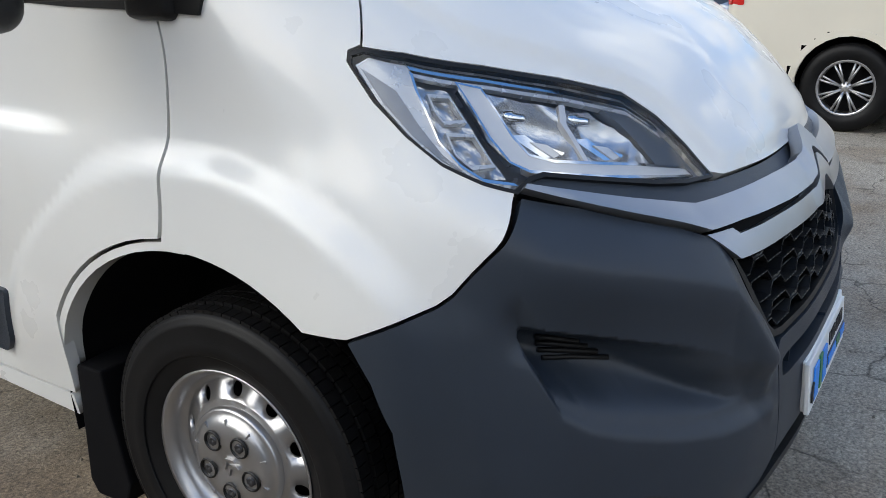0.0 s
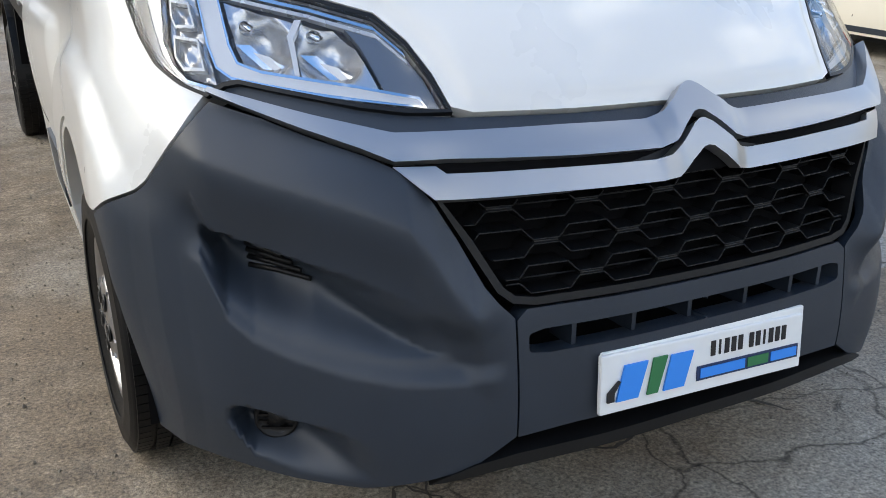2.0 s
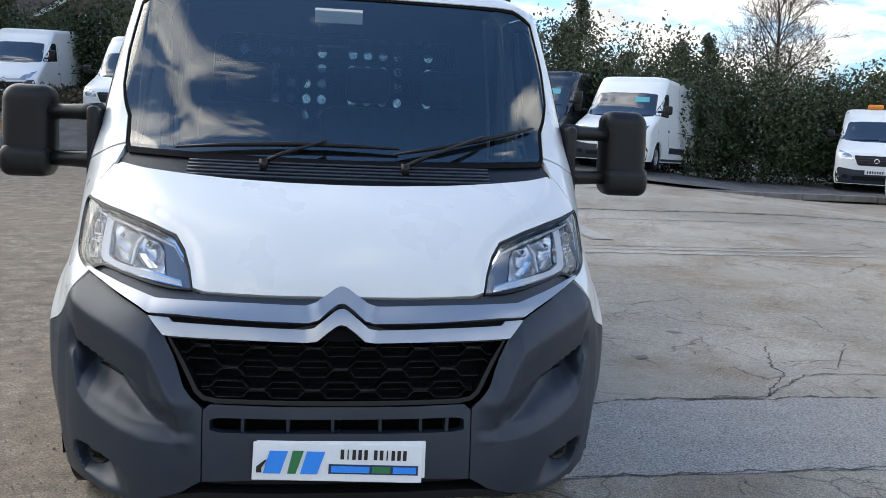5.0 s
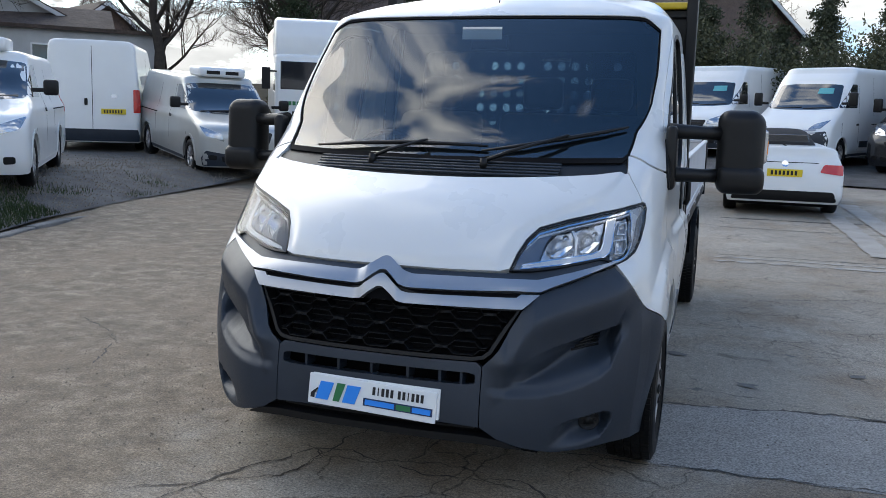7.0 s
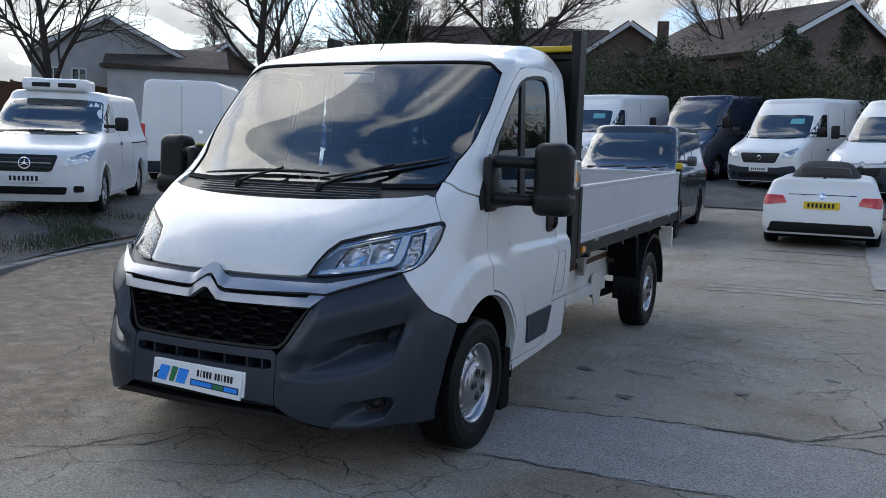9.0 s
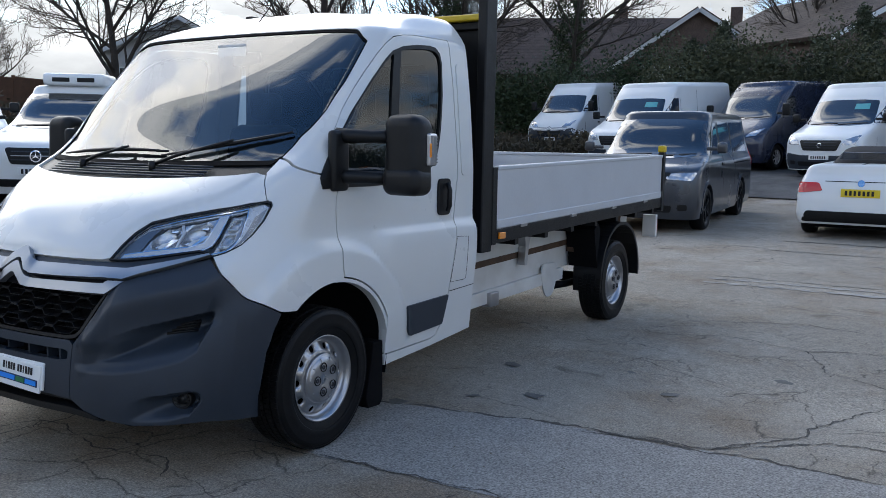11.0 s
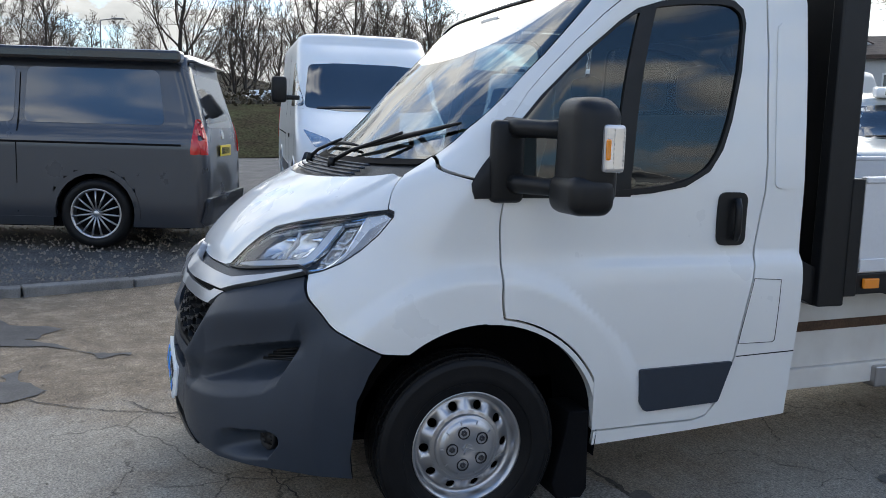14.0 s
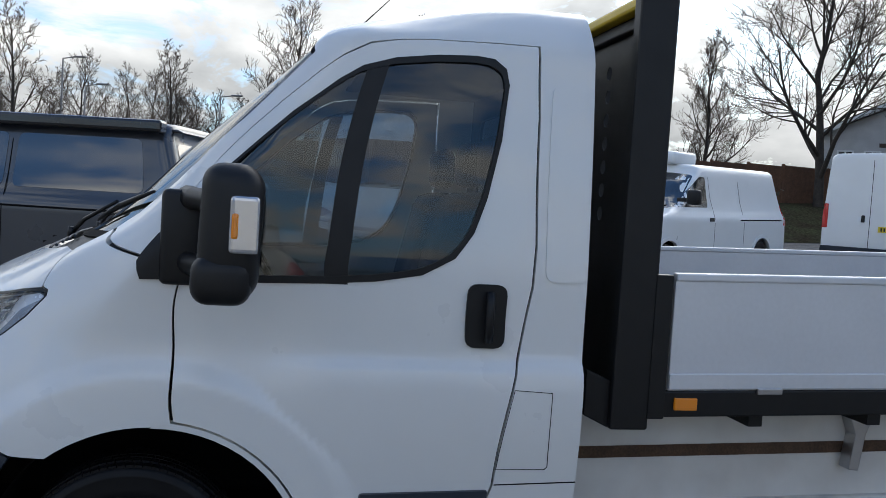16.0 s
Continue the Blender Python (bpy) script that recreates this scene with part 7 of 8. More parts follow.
def bare_tree_mesh(seed, height, kids=(15, 7, 5, 4), spread=0.42, rise_=0.10, fine=0.010):
    """Trunk and limbs, and the twigs, as two meshes: a leader with limbs that fork and curve upwards."""
    rng = random.Random(seed)
    wood, twigs = bmesh.new(), bmesh.new()

    def limb(p, d, length, rad, level):
        n = (6, 4, 3, 2)[level]
        pts, rads = [p.copy()], [rad]
        e = d.copy()
        for i in range(n):
            e = (e + Vector((rng.uniform(-1, 1), rng.uniform(-1, 1), rng.uniform(-0.6, 0.8))) * (0.16 + 0.04 * level) + Vector((0, 0, rise_))).normalized()
            pts.append(pts[-1] + e * length / n)
            rads.append(rad * (1 - 0.75 * (i + 1) / n))
        tube(pts, rads, (5, 4, 3, 3)[level], wood if level < 2 else twigs, close=False)
        if level + 1 >= len(kids):
            return
        for k in range(kids[level + 1]):
            t = 0.22 + 0.76 * (k + rng.random()) / kids[level + 1]
            i = min(int(t * n), n - 1)
            s = pts[i].lerp(pts[i + 1], t * n - i)
            ax = (pts[i + 1] - pts[i]).normalized()
            side = ax.orthogonal().normalized()
            side.rotate(Matrix.Rotation(rng.uniform(0, 6.283), 3, ax))
            ang = radians(rng.uniform(28, 58))
            limb(s, (ax * math.cos(ang) + side * math.sin(ang)).normalized(), length * rng.uniform(0.38, 0.66) * (1.1 - 0.4 * t), max(rads[i] * 0.55, fine), level + 1)

    pts, rads, q = [], [], Vector((0, 0, -0.3))
    for i in range(10):
        pts.append(q.copy())
        rads.append(height * 0.019 * (1 - 0.93 * (i / 9) ** 0.8) + 0.008)
        q = q + Vector((rng.uniform(-1, 1) * 0.022 * height, rng.uniform(-1, 1) * 0.022 * height, height / 9))
    tube(pts, rads, 8, wood, close=False)
    for k in range(kids[0]):
        t = 0.20 + 0.78 * (k + rng.random() * 0.7) / kids[0]
        i = min(int(t * 9), 8)
        s = pts[i].lerp(pts[i + 1], t * 9 - i)
        az, el = k * 2.4 + rng.uniform(-0.5, 0.5), radians(22 + 45 * t + rng.uniform(-8, 12))
        limb(s, Vector((math.cos(az) * math.cos(el), math.sin(az) * math.cos(el), math.sin(el))), height * spread * (1.05 - 0.75 * t) * rng.uniform(0.8, 1.15), max(rads[i] * 0.55, 0.02), 0)
    return wood, twigs


class Leafage:
    """Many small leaf faces, gathered as arrays."""

    def __init__(self):
        self.rows = []

    def to_mesh(self, me):
        v = np.concatenate(self.rows).reshape(-1, 3)
        me.from_pydata(v.tolist(), [], np.arange(len(v)).reshape(-1, 4).tolist())

    def free(self):
        self.rows = []


def leaves(store, centre, size, n, leaf, rng, shell=0.55):
    """Leaf faces through a lumpy volume."""
    g = np.random.default_rng(rng.randrange(1 << 30))
    c, s = np.array(centre, float), np.array(size, float)
    d = g.normal(size=(n, 3))
    d /= np.linalg.norm(d, axis=1, keepdims=True)
    lump = np.sin(d @ np.array((3.1, 4.3, 2.2)) + c.sum() * 1.7) * np.sin(d @ np.array((-2.7, 3.3, 5.1)) + c[0]) + 0.5 * np.sin(d @ np.array((7.9, -6.1, 8.3)) + c[1])
    k = (shell + (1 - shell) * g.random(n)) * (0.84 + 0.17 * lump)
    p = c + d * s * k[:, None]
    a = g.normal(size=(n, 3))
    a /= np.linalg.norm(a, axis=1, keepdims=True)
    b = np.cross(a, g.normal(size=(n, 3)))
    b /= np.maximum(np.linalg.norm(b, axis=1, keepdims=True), 1e-6)
    w = (leaf * g.uniform(0.6, 1.3, n))[:, None]
    store.rows.append(np.stack([p + a * w, p + b * w * 0.5, p - a * w, p - b * w * 0.5], 1))


tree_kinds = []
for seed, hgt, kd, spr, up in ((3, 10.5, (18, 9, 7, 5), 0.52, 0.06), (8, 10.0, (18, 8, 7, 5), 0.38, 0.14), (21, 11.5, (18, 9, 7, 5), 0.48, 0.09), (33, 10.0, (14, 7, 5, 3), 0.50, 0.08), (41, 9.5, (14, 6, 5, 4), 0.42, 0.13)):
    base = thing("bare_tree", "leafless winter tree with fine twigs against the sky", "tree", group="bare trees")
    w_, t_ = bare_tree_mesh(seed, hgt, kd, spr, up, 0.011 if seed < 30 else 0.015)
    part("trunk", w_, BARK, base)
    part("crown", t_, TWIG, base)
    tree_kinds.append(base)


def ground_at(x, y):
    return float(ground_height(x, y)) + 0.02


def tree(kind, x, y, s, rz, z=None):
    m = pose(x, y, ground_at(x, y) - 0.1 if z is None else z, 0, 0, rz) @ Matrix.Diagonal((s, s, s, 1))
    o = copy_thing(tree_kinds[kind], m)
    o.scale = (s, s, s)
    return o


for kind, x, y, s, rz in ((0, -28.5, 22.2, 1.2, 20), (2, -22.5, 29, 1.25, 90), (1, -19.5, 34.5, 1.15, 10), (0, -17.4, 31.4, 1.2, 200), (2, -12.6, 33.6, 1.3, 300), (1, -27, 36, 1.0, 60),
                          (2, -3.5, 40.5, 1.0, 15), (1, 1.5, 44, 0.9, 130), (0, 22, 38, 0.9, 240), (1, -42, 24, 1.0, 160)):
    tree(kind, x, y, s, rz)
rngt = random.Random(5)
for i in range(46):
    a = radians(162 + i * 1.15 + rngt.uniform(-0.5, 0.5))
    d = rngt.uniform(56, 84)
    x, y = 3.7 + d * math.cos(a), -0.5 + d * math.sin(a)
    tree((3, 4, 3, 4, 3)[i % 5], x, y, rngt.uniform(0.75, 1.2), rngt.uniform(0, 360), 1.2)
for k, b in enumerate(tree_kinds):
    b.matrix_world = pose((-21, -40, -62, -70, -74)[k], (38, 46, 20, 6, -8)[k], 1.0)

# ivy on the stems behind the row of vans
for x, y, h in ((-12.6, 33.6, 9.0), (-17.4, 31.4, 8.6), (-19.5, 34.5, 6.0)):
    v = thing("ivy", "dense dark ivy covering a tree stem", "ivy")
    bm, rg = Leafage(), random.Random(int(x * 10))
    z0 = ground_at(x, y)
    for i in range(7):
        leaves(bm, (x + rg.uniform(-0.3, 0.3), y + rg.uniform(-0.3, 0.3), z0 + 0.6 + i * h / 7), (rg.uniform(0.8, 1.45), rg.uniform(0.8, 1.45), 1.0), 1500, 0.07, rg, 0.4)
    part("foliage", bm, IVY, v)

# dark shrubs along the foot of the brick house
bm, rg = Leafage(), random.Random(23)
for i in range(26):
    t = i / 25
    x, y = -15.0 + 10.5 * t + rg.uniform(-0.4, 0.4), 28.6 + 2.6 * t + rg.uniform(-0.7, 0.7)
    h = rg.uniform(1.5, 2.3) + 0.5 * t
    leaves(bm, (x, y, ground_at(x, y) + h * 0.8), (rg.uniform(0.9, 1.5), rg.uniform(0.8, 1.2), h), 1500, 0.075, rg, 0.45)
me = bpy.data.meshes.new("shrubs"); bm.to_mesh(me); bm.free(); me.materials.append(IVY)
tagged(new("shrubs", me), "dark overgrown shrubs on the bank below the houses", "shrubs", kind="stuff")

# hedge: a run of bushes of uneven height
rg = random.Random(11)
bm = Leafage()
for i in range(60):
    t = i / 59
    x = -6 + t * 30
    y = float(far_kerb(x)) + 8.2 + rg.uniform(-0.8, 0.8) - 2.5 * t
    h = rg.uniform(1.75, 2.55) - 0.25 * t
    leaves(bm, (x, y, ground_at(x, y) + h * 0.9), (rg.uniform(1.0, 1.6), rg.uniform(0.9, 1.3), h * 1.15), 2600, 0.062, rg, 0.50)
me = bpy.data.meshes.new("hedge"); bm.to_mesh(me); bm.free(); me.materials.append(HEDGE_LEAF)
tagged(new("hedge", me), "tall uneven evergreen hedge behind the parked vans", "hedge", kind="stuff")
bm = Leafage()
for i in range(26):
    x = 7 + i * 0.55
    y = float(far_kerb(x)) + 5.5 + rg.uniform(-1, 1)
    leaves(bm, (x, y, ground_at(x, y) + 1.5), (1.2, 1.1, rg.uniform(1.8, 2.6)), 2200, 0.06, rg, 0.5)
me = bpy.data.meshes.new("hedge"); bm.to_mesh(me); bm.free(); me.materials.append(IVY)
tagged(new("hedge", me), "dark evergreen bushes at the back of the yard", "hedge", kind="stuff")
bm = Leafage()
for i in range(120):
    x, y = rg.uniform(-22, -5), rg.uniform(24.5, 28.2)
    leaves(bm, (x, y, ground_at(x, y) + 0.25), (1.4, 1.0, rg.uniform(0.35, 0.8)), 260, 0.08, rg, 0.3)
me = bpy.data.meshes.new("brambles"); bm.to_mesh(me); bm.free(); me.materials.append(BRAMBLE)
tagged(new("brambles", me), "brown winter brambles on the bank", "brambles", kind="stuff")


def conifer(x, y, h, r):
    v = thing("conifer", "dark green conifer standing above the hedge", "tree", pose(x, y, ground_at(x, y)), "conifers")
    part("trunk", tube([(0, 0, -0.1), (0, 0, h * 0.95)], [0.14, 0.03], 8), BARK, v)
    bm, rc = Leafage(), random.Random(int(x * 7 + y))
    for i in range(46):
        t = i / 46
        a = rc.uniform(0, 6.283)
        rr = r * (1 - t) ** 0.8 * rc.uniform(0.5, 1.0)
        leaves(bm, (rr * math.cos(a), rr * math.sin(a), 0.5 + t * (h - 0.5)), (0.30 + 0.5 * r * (1 - t), 0.30 + 0.5 * r * (1 - t), 0.32), 190, 0.055, rc, 0.2)
    part("crown", bm, CONIFER, v)


for i in range(15):
    conifer(-6.0 + i * 1.45 + 0.3 * math.sin(i * 5.1), 29.6 - 0.12 * i + 0.5 * math.sin(i * 3.3), 4.0 + 0.7 * math.sin(i * 2.1), 1.35 + 0.2 * math.sin(i * 4.0))
for x, y, h, r in ((3.9, 30.5, 6.2, 1.2), (9.3, 29, 5.9, 1.0), (6.0, 30.5, 5.3, 1.2), (13.5, 27, 4.8, 1.0), (-0.5, 31.0, 5.2, 1.3), (1.6, 30.4, 5.6, 1.4)):
    conifer(x, y, h, r)


def house(m, w, d, eaves, ridge, wall_mat, label, windows=(), gable_front=True, chimney=True, door=False):
    """A house; its gable (or its eaves) faces -y."""
    v = thing("house", label, "house", m, "houses")
    if gable_front:
        out = [(-w / 2, -0.5), (w / 2, -0.5), (w / 2, eaves), (0, ridge), (-w / 2, eaves)]
        part("wall", prism(out, 0, d, "Y"), wall_mat, v)
        for s in (1, -1):
            L_ = math.hypot(w / 2 + 0.3, (ridge - eaves) * (w / 2 + 0.3) / (w / 2))
            ang = math.degrees(math.atan2(ridge - eaves, w / 2))
            bm = boxes((0, L_, -0.35, d + 0.35, 0, 0.14))
            n = int(L_ / 0.3)
            for k in range(n):
                box(bm, L_ * k / n, L_ * (k + 1) / n - 0.01, -0.36, d + 0.36, 0.14, 0.165)
            o = part("roof", bm, ROOF_TILE, v)
            o.matrix_basis = pose(0, 0, ridge) @ (pose(0, 0, 0, 0, ang, 0) if s > 0 else pose(0, 0, 0, 0, 0, 0) @ Matrix.Diagonal((-1, 1, 1, 1)) @ pose(0, 0, 0, 0, ang, 0))
            bd = part("barge_board", boxes((0, L_, -0.40, -0.36, -0.10, 0.10)), WHITE_UPVC, v)
            bd.matrix_basis = o.matrix_basis.copy()
    else:
        part("wall", prism([(0, -0.5), (d, -0.5), (d, eaves), (d / 2, ridge), (0, eaves)], -w / 2, w / 2, "X"), wall_mat, v)
        for s in (0, 1):
            L_ = math.hypot(d / 2 + 0.3, (ridge - eaves) * (d / 2 + 0.3) / (d / 2))
            ang = math.degrees(math.atan2(ridge - eaves, d / 2))
            bm = boxes((-w / 2 - 0.3, w / 2 + 0.3, -L_, 0, 0, 0.14))
            n = int(L_ / 0.3)
            for k in range(n):
                box(bm, -w / 2 - 0.31, w / 2 + 0.31, -L_ * (k + 1) / n + 0.01, -L_ * k / n, 0.14, 0.165)
            o = part("roof", bm, ROOF_TILE, v)
            o.matrix_basis = pose(0, d / 2, ridge, 0, 0, 180 * s) @ pose(0, 0, 0, ang)
    for x, z, ww, hh in windows:
        wi = part("window", boxes((x - ww / 2, x + ww / 2, -0.02, 0.05, z, z + hh)), DARKGLASS, v)
        part("frame", boxes((x - ww / 2 - 0.07, x - ww / 2, -0.05, 0.06, z - 0.07, z + hh + 0.07), (x + ww / 2, x + ww / 2 + 0.07, -0.05, 0.06, z - 0.07, z + hh + 0.07), (x - ww / 2, x + ww / 2, -0.05, 0.06, z - 0.07, z),
                            (x - ww / 2, x + ww / 2, -0.05, 0.06, z + hh, z + hh + 0.07), (x - 0.03, x + 0.03, -0.05, 0.06, z, z + hh)), WHITE_UPVC, wi)
        part("sill", boxes((x - ww / 2 - 0.12, x + ww / 2 + 0.12, -0.14, 0.05, z - 0.14, z - 0.07)), WHITE_UPVC, wi)
    if chimney:
        part("chimney", boxes((w * 0.2, w * 0.2 + 0.6, d * 0.5, d * 0.5 + 0.6, eaves, ridge + 0.9), bevel=0.02), wall_mat, v)
    return v


house(pose(-33.2, 29.6, 1.2, 0, 0, 49), 7.2, 11, 5.0, 6.8, RENDER_GREY, "grey rendered house with a broad gable", ((-2.6, 2.9, 0.6, 1.2), (-1.4, 2.9, 0.6, 1.2), (1.5, 2.4, 1.2, 1.2)), chimney=False)
house(pose(-25.6, 27.2, 1.0, 0, 0, 42), 7.0, 6, 3.95, 4.15, RENDER_GREY, "low grey annexe with a flat dark roof", ((-1.0, 2.7, 1.3, 0.6), (1.4, 2.7, 1.3, 0.6)), False, False)
house(pose(-30.0, 30.4, 1.0, 0, 0, 42), 5.5, 6, 4.4, 5.6, RENDER_GREY, "low grey wing with a dark tiled roof", (), False, False)
house(pose(-35.8, 41.8, 1.0, 0, 0, 62), 5.0, 9, 5.3, 7.2, BRICK, "small brick house end with a steep gable", (), True, False)
house(pose(-8.8, 40, 1.0, 0, 0, 16), 8.0, 10, 4.6, 7.3, BRICK, "brick house with white barge boards and a white window", ((-1.6, 3.4, 1.7, 1.2),))
house(pose(0.9, 39.6, 0.6, 0, 0, 56), 11.0, 8.5, 5.6, 8.2, BRICK, "brick house with a broad tiled gable", ((2.2, 3.4, 1.5, 1.2),), True, False)
house(pose(-17.5, 46, 1.5, 0, 0, 24), 12, 8, 4.6, 8.2, BRICK, "brick house with a dark tiled roof behind trees", (), False)

# grass bank, fence and far hillside
bm = bmesh.new()
rows = []
for y in np.arange(-30, 40, 2.0):
    rows.append([bm.verts.new((x - 0.12 * y, y, ground_at(x - 0.12 * y, y) + z + 0.06 * noise.noise(Vector((x, y, 0))))) for x, z in ((-21.0, 0.05), (-23, 0.55), (-25.5, 1.2), (-29, 1.5), (-60, 1.6))])
for a, b in zip(rows, rows[1:]):
    for i in range(4):
        f = bm.faces.new((a[i + 1], a[i], b[i], b[i + 1]))
        f.smooth = True
BANK = material("winter_bank", (0.06, 0.062, 0.03), 0.95, var=1.0, scale=0.9, fine=0.5, fine_scale=12, bump=1.0, tint=(0.045, 0.033, 0.022), ior=1.05)
me = bpy.data.meshes.new("grass_bank"); bm.to_mesh(me); bm.free(); me.materials.append(BANK)
tagged(new("grass_bank", me), "rough green grass bank below the fence", "grass bank", kind="structure")
fence = thing("fence", "brown wooden panel fence on the bank", "fence")
for i in range(16):
    x, y = -26.5 - 0.25 * i * 1.85, 9 + 1.85 * i
    z = ground_at(x, y) + 1.2
    if i == 0:
        fp = part("fence_panel", boxes((-0.9, 0.9, -0.02, 0.02, 0, 1.65), *[(-0.9, 0.9, -0.035, -0.02, 0.05 + 0.16 * k, 0.19 + 0.16 * k) for k in range(10)]), FENCE, fence)
        ft = part("post", boxes((-0.05, 0.05, -0.05, 0.05, 0, 1.75)), FENCE, fence)
        fp.matrix_basis = pose(x, y, z, 0, 0, 104)
        ft.matrix_basis = pose(x - 0.22, y + 0.92, z, 0, 0, 104)
    else:
        part_again(fp, fence, pose(x, y, z, 0, 0, 104))
        part_again(ft, fence, pose(x - 0.22, y + 0.92, z, 0, 0, 104))
bm = bmesh.new()
rows = []
for i in range(90):
    a = radians(100 + i * 1.9)
    row = []
    for d, z in ((85, 0.5), (110, 5.0), (150, 9.0), (230, 15.0), (400, 18.0)):
        x, y = d * math.cos(a), d * math.sin(a)
        row.append(bm.verts.new((x, y, z * (0.75 + 0.5 * noise.noise(Vector((a * 4, d * 0.01, 0)))))))
    rows.append(row)
for a, b in zip(rows, rows[1:]):
    for i in range(4):
        bm.faces.new((a[i], a[i + 1], b[i + 1], b[i])).smooth = True
me = bpy.data.meshes.new("hillside"); bm.to_mesh(me); bm.free(); me.materials.append(HILL)
tagged(new("hillside", me), "brown wooded hillside far off", "hillside", kind="structure")
bm = Leafage()
for i in range(240):
    a = radians(155 + rg.uniform(0, 65))
    d = rg.uniform(62, 80)
    leaves(bm, (3.7 + d * math.cos(a), d * math.sin(a), 1.6), (2.4, 2.4, rg.uniform(1.0, 2.4)), 60, 0.28, rg, 0.2)
for i in range(260):
    a = radians(150 + rg.uniform(0, 60))
    d = rg.uniform(33, 52)
    px, py = 3.7 + d * math.cos(a), d * math.sin(a)
    leaves(bm, (px, py, ground_at(px, py) + 1.55), (1.6, 1.6, rg.uniform(0.4, 1.1)), 70, 0.13, rg, 0.2)
me = bpy.data.meshes.new("scrub"); bm.to_mesh(me); bm.free(); me.materials.append(BRAMBLE)
tagged(new("scrub", me), "brown scrub along the far roadside", "scrub", kind="stuff")


def street_lamp(x, y, h):
    v = thing("street_lamp", "grey street lamp with a flat head", "street lamp", pose(x, y, 1.0, 0, 0, 70), "street lamps")
    part("pole", tube([(0, 0, 0), (0, 0, h)], [0.09, 0.05], 8), POLE, v)
    part("arm", tube([(0, 0, h), (0.9, 0, h + 0.12)], 0.035, 6), POLE, v)
    part("head", boxes((0.8, 1.6, -0.14, 0.14, h + 0.08, h + 0.18), bevel=0.03), POLE, v)


for x, y, h in ((-56, -13, 8.2), (-54, -11.2, 6.4), (-60, -3.5, 7.0)):
    street_lamp(x, y, h)
sg = thing("road_sign", "blue and white chevron road sign on posts", "road sign", pose(-48, 4.0, 1.0, 0, 0, 75))
part("post", tube([(0, 0, 0), (0, 0, 1.3)], 0.04, 6), POLE, sg)
part("board", boxes((-0.9, 0.9, -0.03, 0.03, 0.7, 1.3), bevel=0.01), PLATE_WHITE, sg)
bm = bmesh.new()
for k in range(3):
    prism([(-0.8 + 0.55 * k, 0.72), (-0.5 + 0.55 * k, 0.72), (-0.25 + 0.55 * k, 1.0), (-0.5 + 0.55 * k, 1.28), (-0.8 + 0.55 * k, 1.28), (-0.55 + 0.55 * k, 1.0)], -0.045, -0.033, "Y", 0, bm)
part("chevron", bm, INK_BLUE, sg)

# ---- cracks, joints, strips and litter on the yard ----
def ground_strip(name, pts, width, mat, label, category, z=0.004, ragged=0.5, kind="structure"):
    """A thin uneven strip on the ground along a line."""
    rr = random.Random(len(pts) * 7 + int(pts[0][0] * 100))
    fine = []
    for (a, b), (c, d) in zip(pts, pts[1:]):
        n = max(2, int(math.hypot(c - a, d - b) / 0.022))
        fine += [(a + (c - a) * k / n, b + (d - b) * k / n) for k in range(n)]
    fine.append(pts[-1])
    bm = bmesh.new()
    prev = None
    wander = 0.0
    for i, (x, y) in enumerate(fine):
        x1, y1 = fine[min(i + 1, len(fine) - 1)]
        x0, y0 = fine[max(i - 1, 0)]
        t = Vector((x1 - x0, y1 - y0)).normalized()
        nrm = Vector((-t.y, t.x))
        drift = (0.045 * noise.noise(Vector((x * 4.5, y * 4.5, 2))) + 0.022 * noise.noise(Vector((x * 17, y * 17, 5))) + 0.012 * noise.noise(Vector((x * 46, y * 46, 8)))) * (1 if width < 0.1 else 2.5)
        x, y = x + nrm.x * drift, y + nrm.y * drift
        wander = wander * 0.8 + rr.uniform(-1, 1) * width * ragged * 0.3
        w = width * 0.5 * max(0.12, 1 + rr.uniform(-1, 1) * ragged + 1.1 * noise.noise(Vector((x * 6, y * 6, 12))))
        if i in (0, len(fine) - 1):
            w *= 0.2
        pz = float(ground_height(x, y)) + z
        row = (bm.verts.new((x + nrm.x * (w + wander), y + nrm.y * (w + wander), pz)), bm.verts.new((x - nrm.x * (w - wander), y - nrm.y * (w - wander), pz)))
        if prev:
            bm.faces.new((prev[0], prev[1], row[1], row[0]))
        prev = row
    for f in bm.faces:
        f.normal_update()
        if f.normal.z < 0:
            f.normal_flip()
    me = bpy.data.meshes.new(name); bm.to_mesh(me); bm.free(); me.materials.append(mat)
    tagged(new(name, me), label, category, kind=kind)


def patch(name, pts, mat, label, category, z=0.003, rough=0.0):
    poly = densify(pts, 0.06 if rough else 0.12)
    rr = random.Random(int(sum(p[0] for p in pts) * 100))
    poly = [(x + rr.uniform(-0.02, 0.02) + rough * noise.noise(Vector((x * 2.3, y * 2.3, 1.7))) + 0.4 * rough * noise.noise(Vector((x * 8, y * 8, 4))),
             y + rr.uniform(-0.02, 0.02) + rough * noise.noise(Vector((x * 2.3, y * 2.3, 9.2))) + 0.4 * rough * noise.noise(Vector((x * 8, y * 8, 7)))) for x, y in poly]
    v, t, _ = fill(poly, (), 0.5)
    bm = bmesh.new()
    vs = [bm.verts.new((a, b, z + 0.024 * max(0, b - 2.5))) for a, b in v]
    for q in t:
        f = bm.faces.new([vs[i] for i in q])
        f.normal_update()
        if f.normal.z < 0:
            f.normal_flip()
    me = bpy.data.meshes.new(name); bm.to_mesh(me); bm.free(); me.materials.append(mat)
    tagged(new(name, me), label, category, kind="structure")


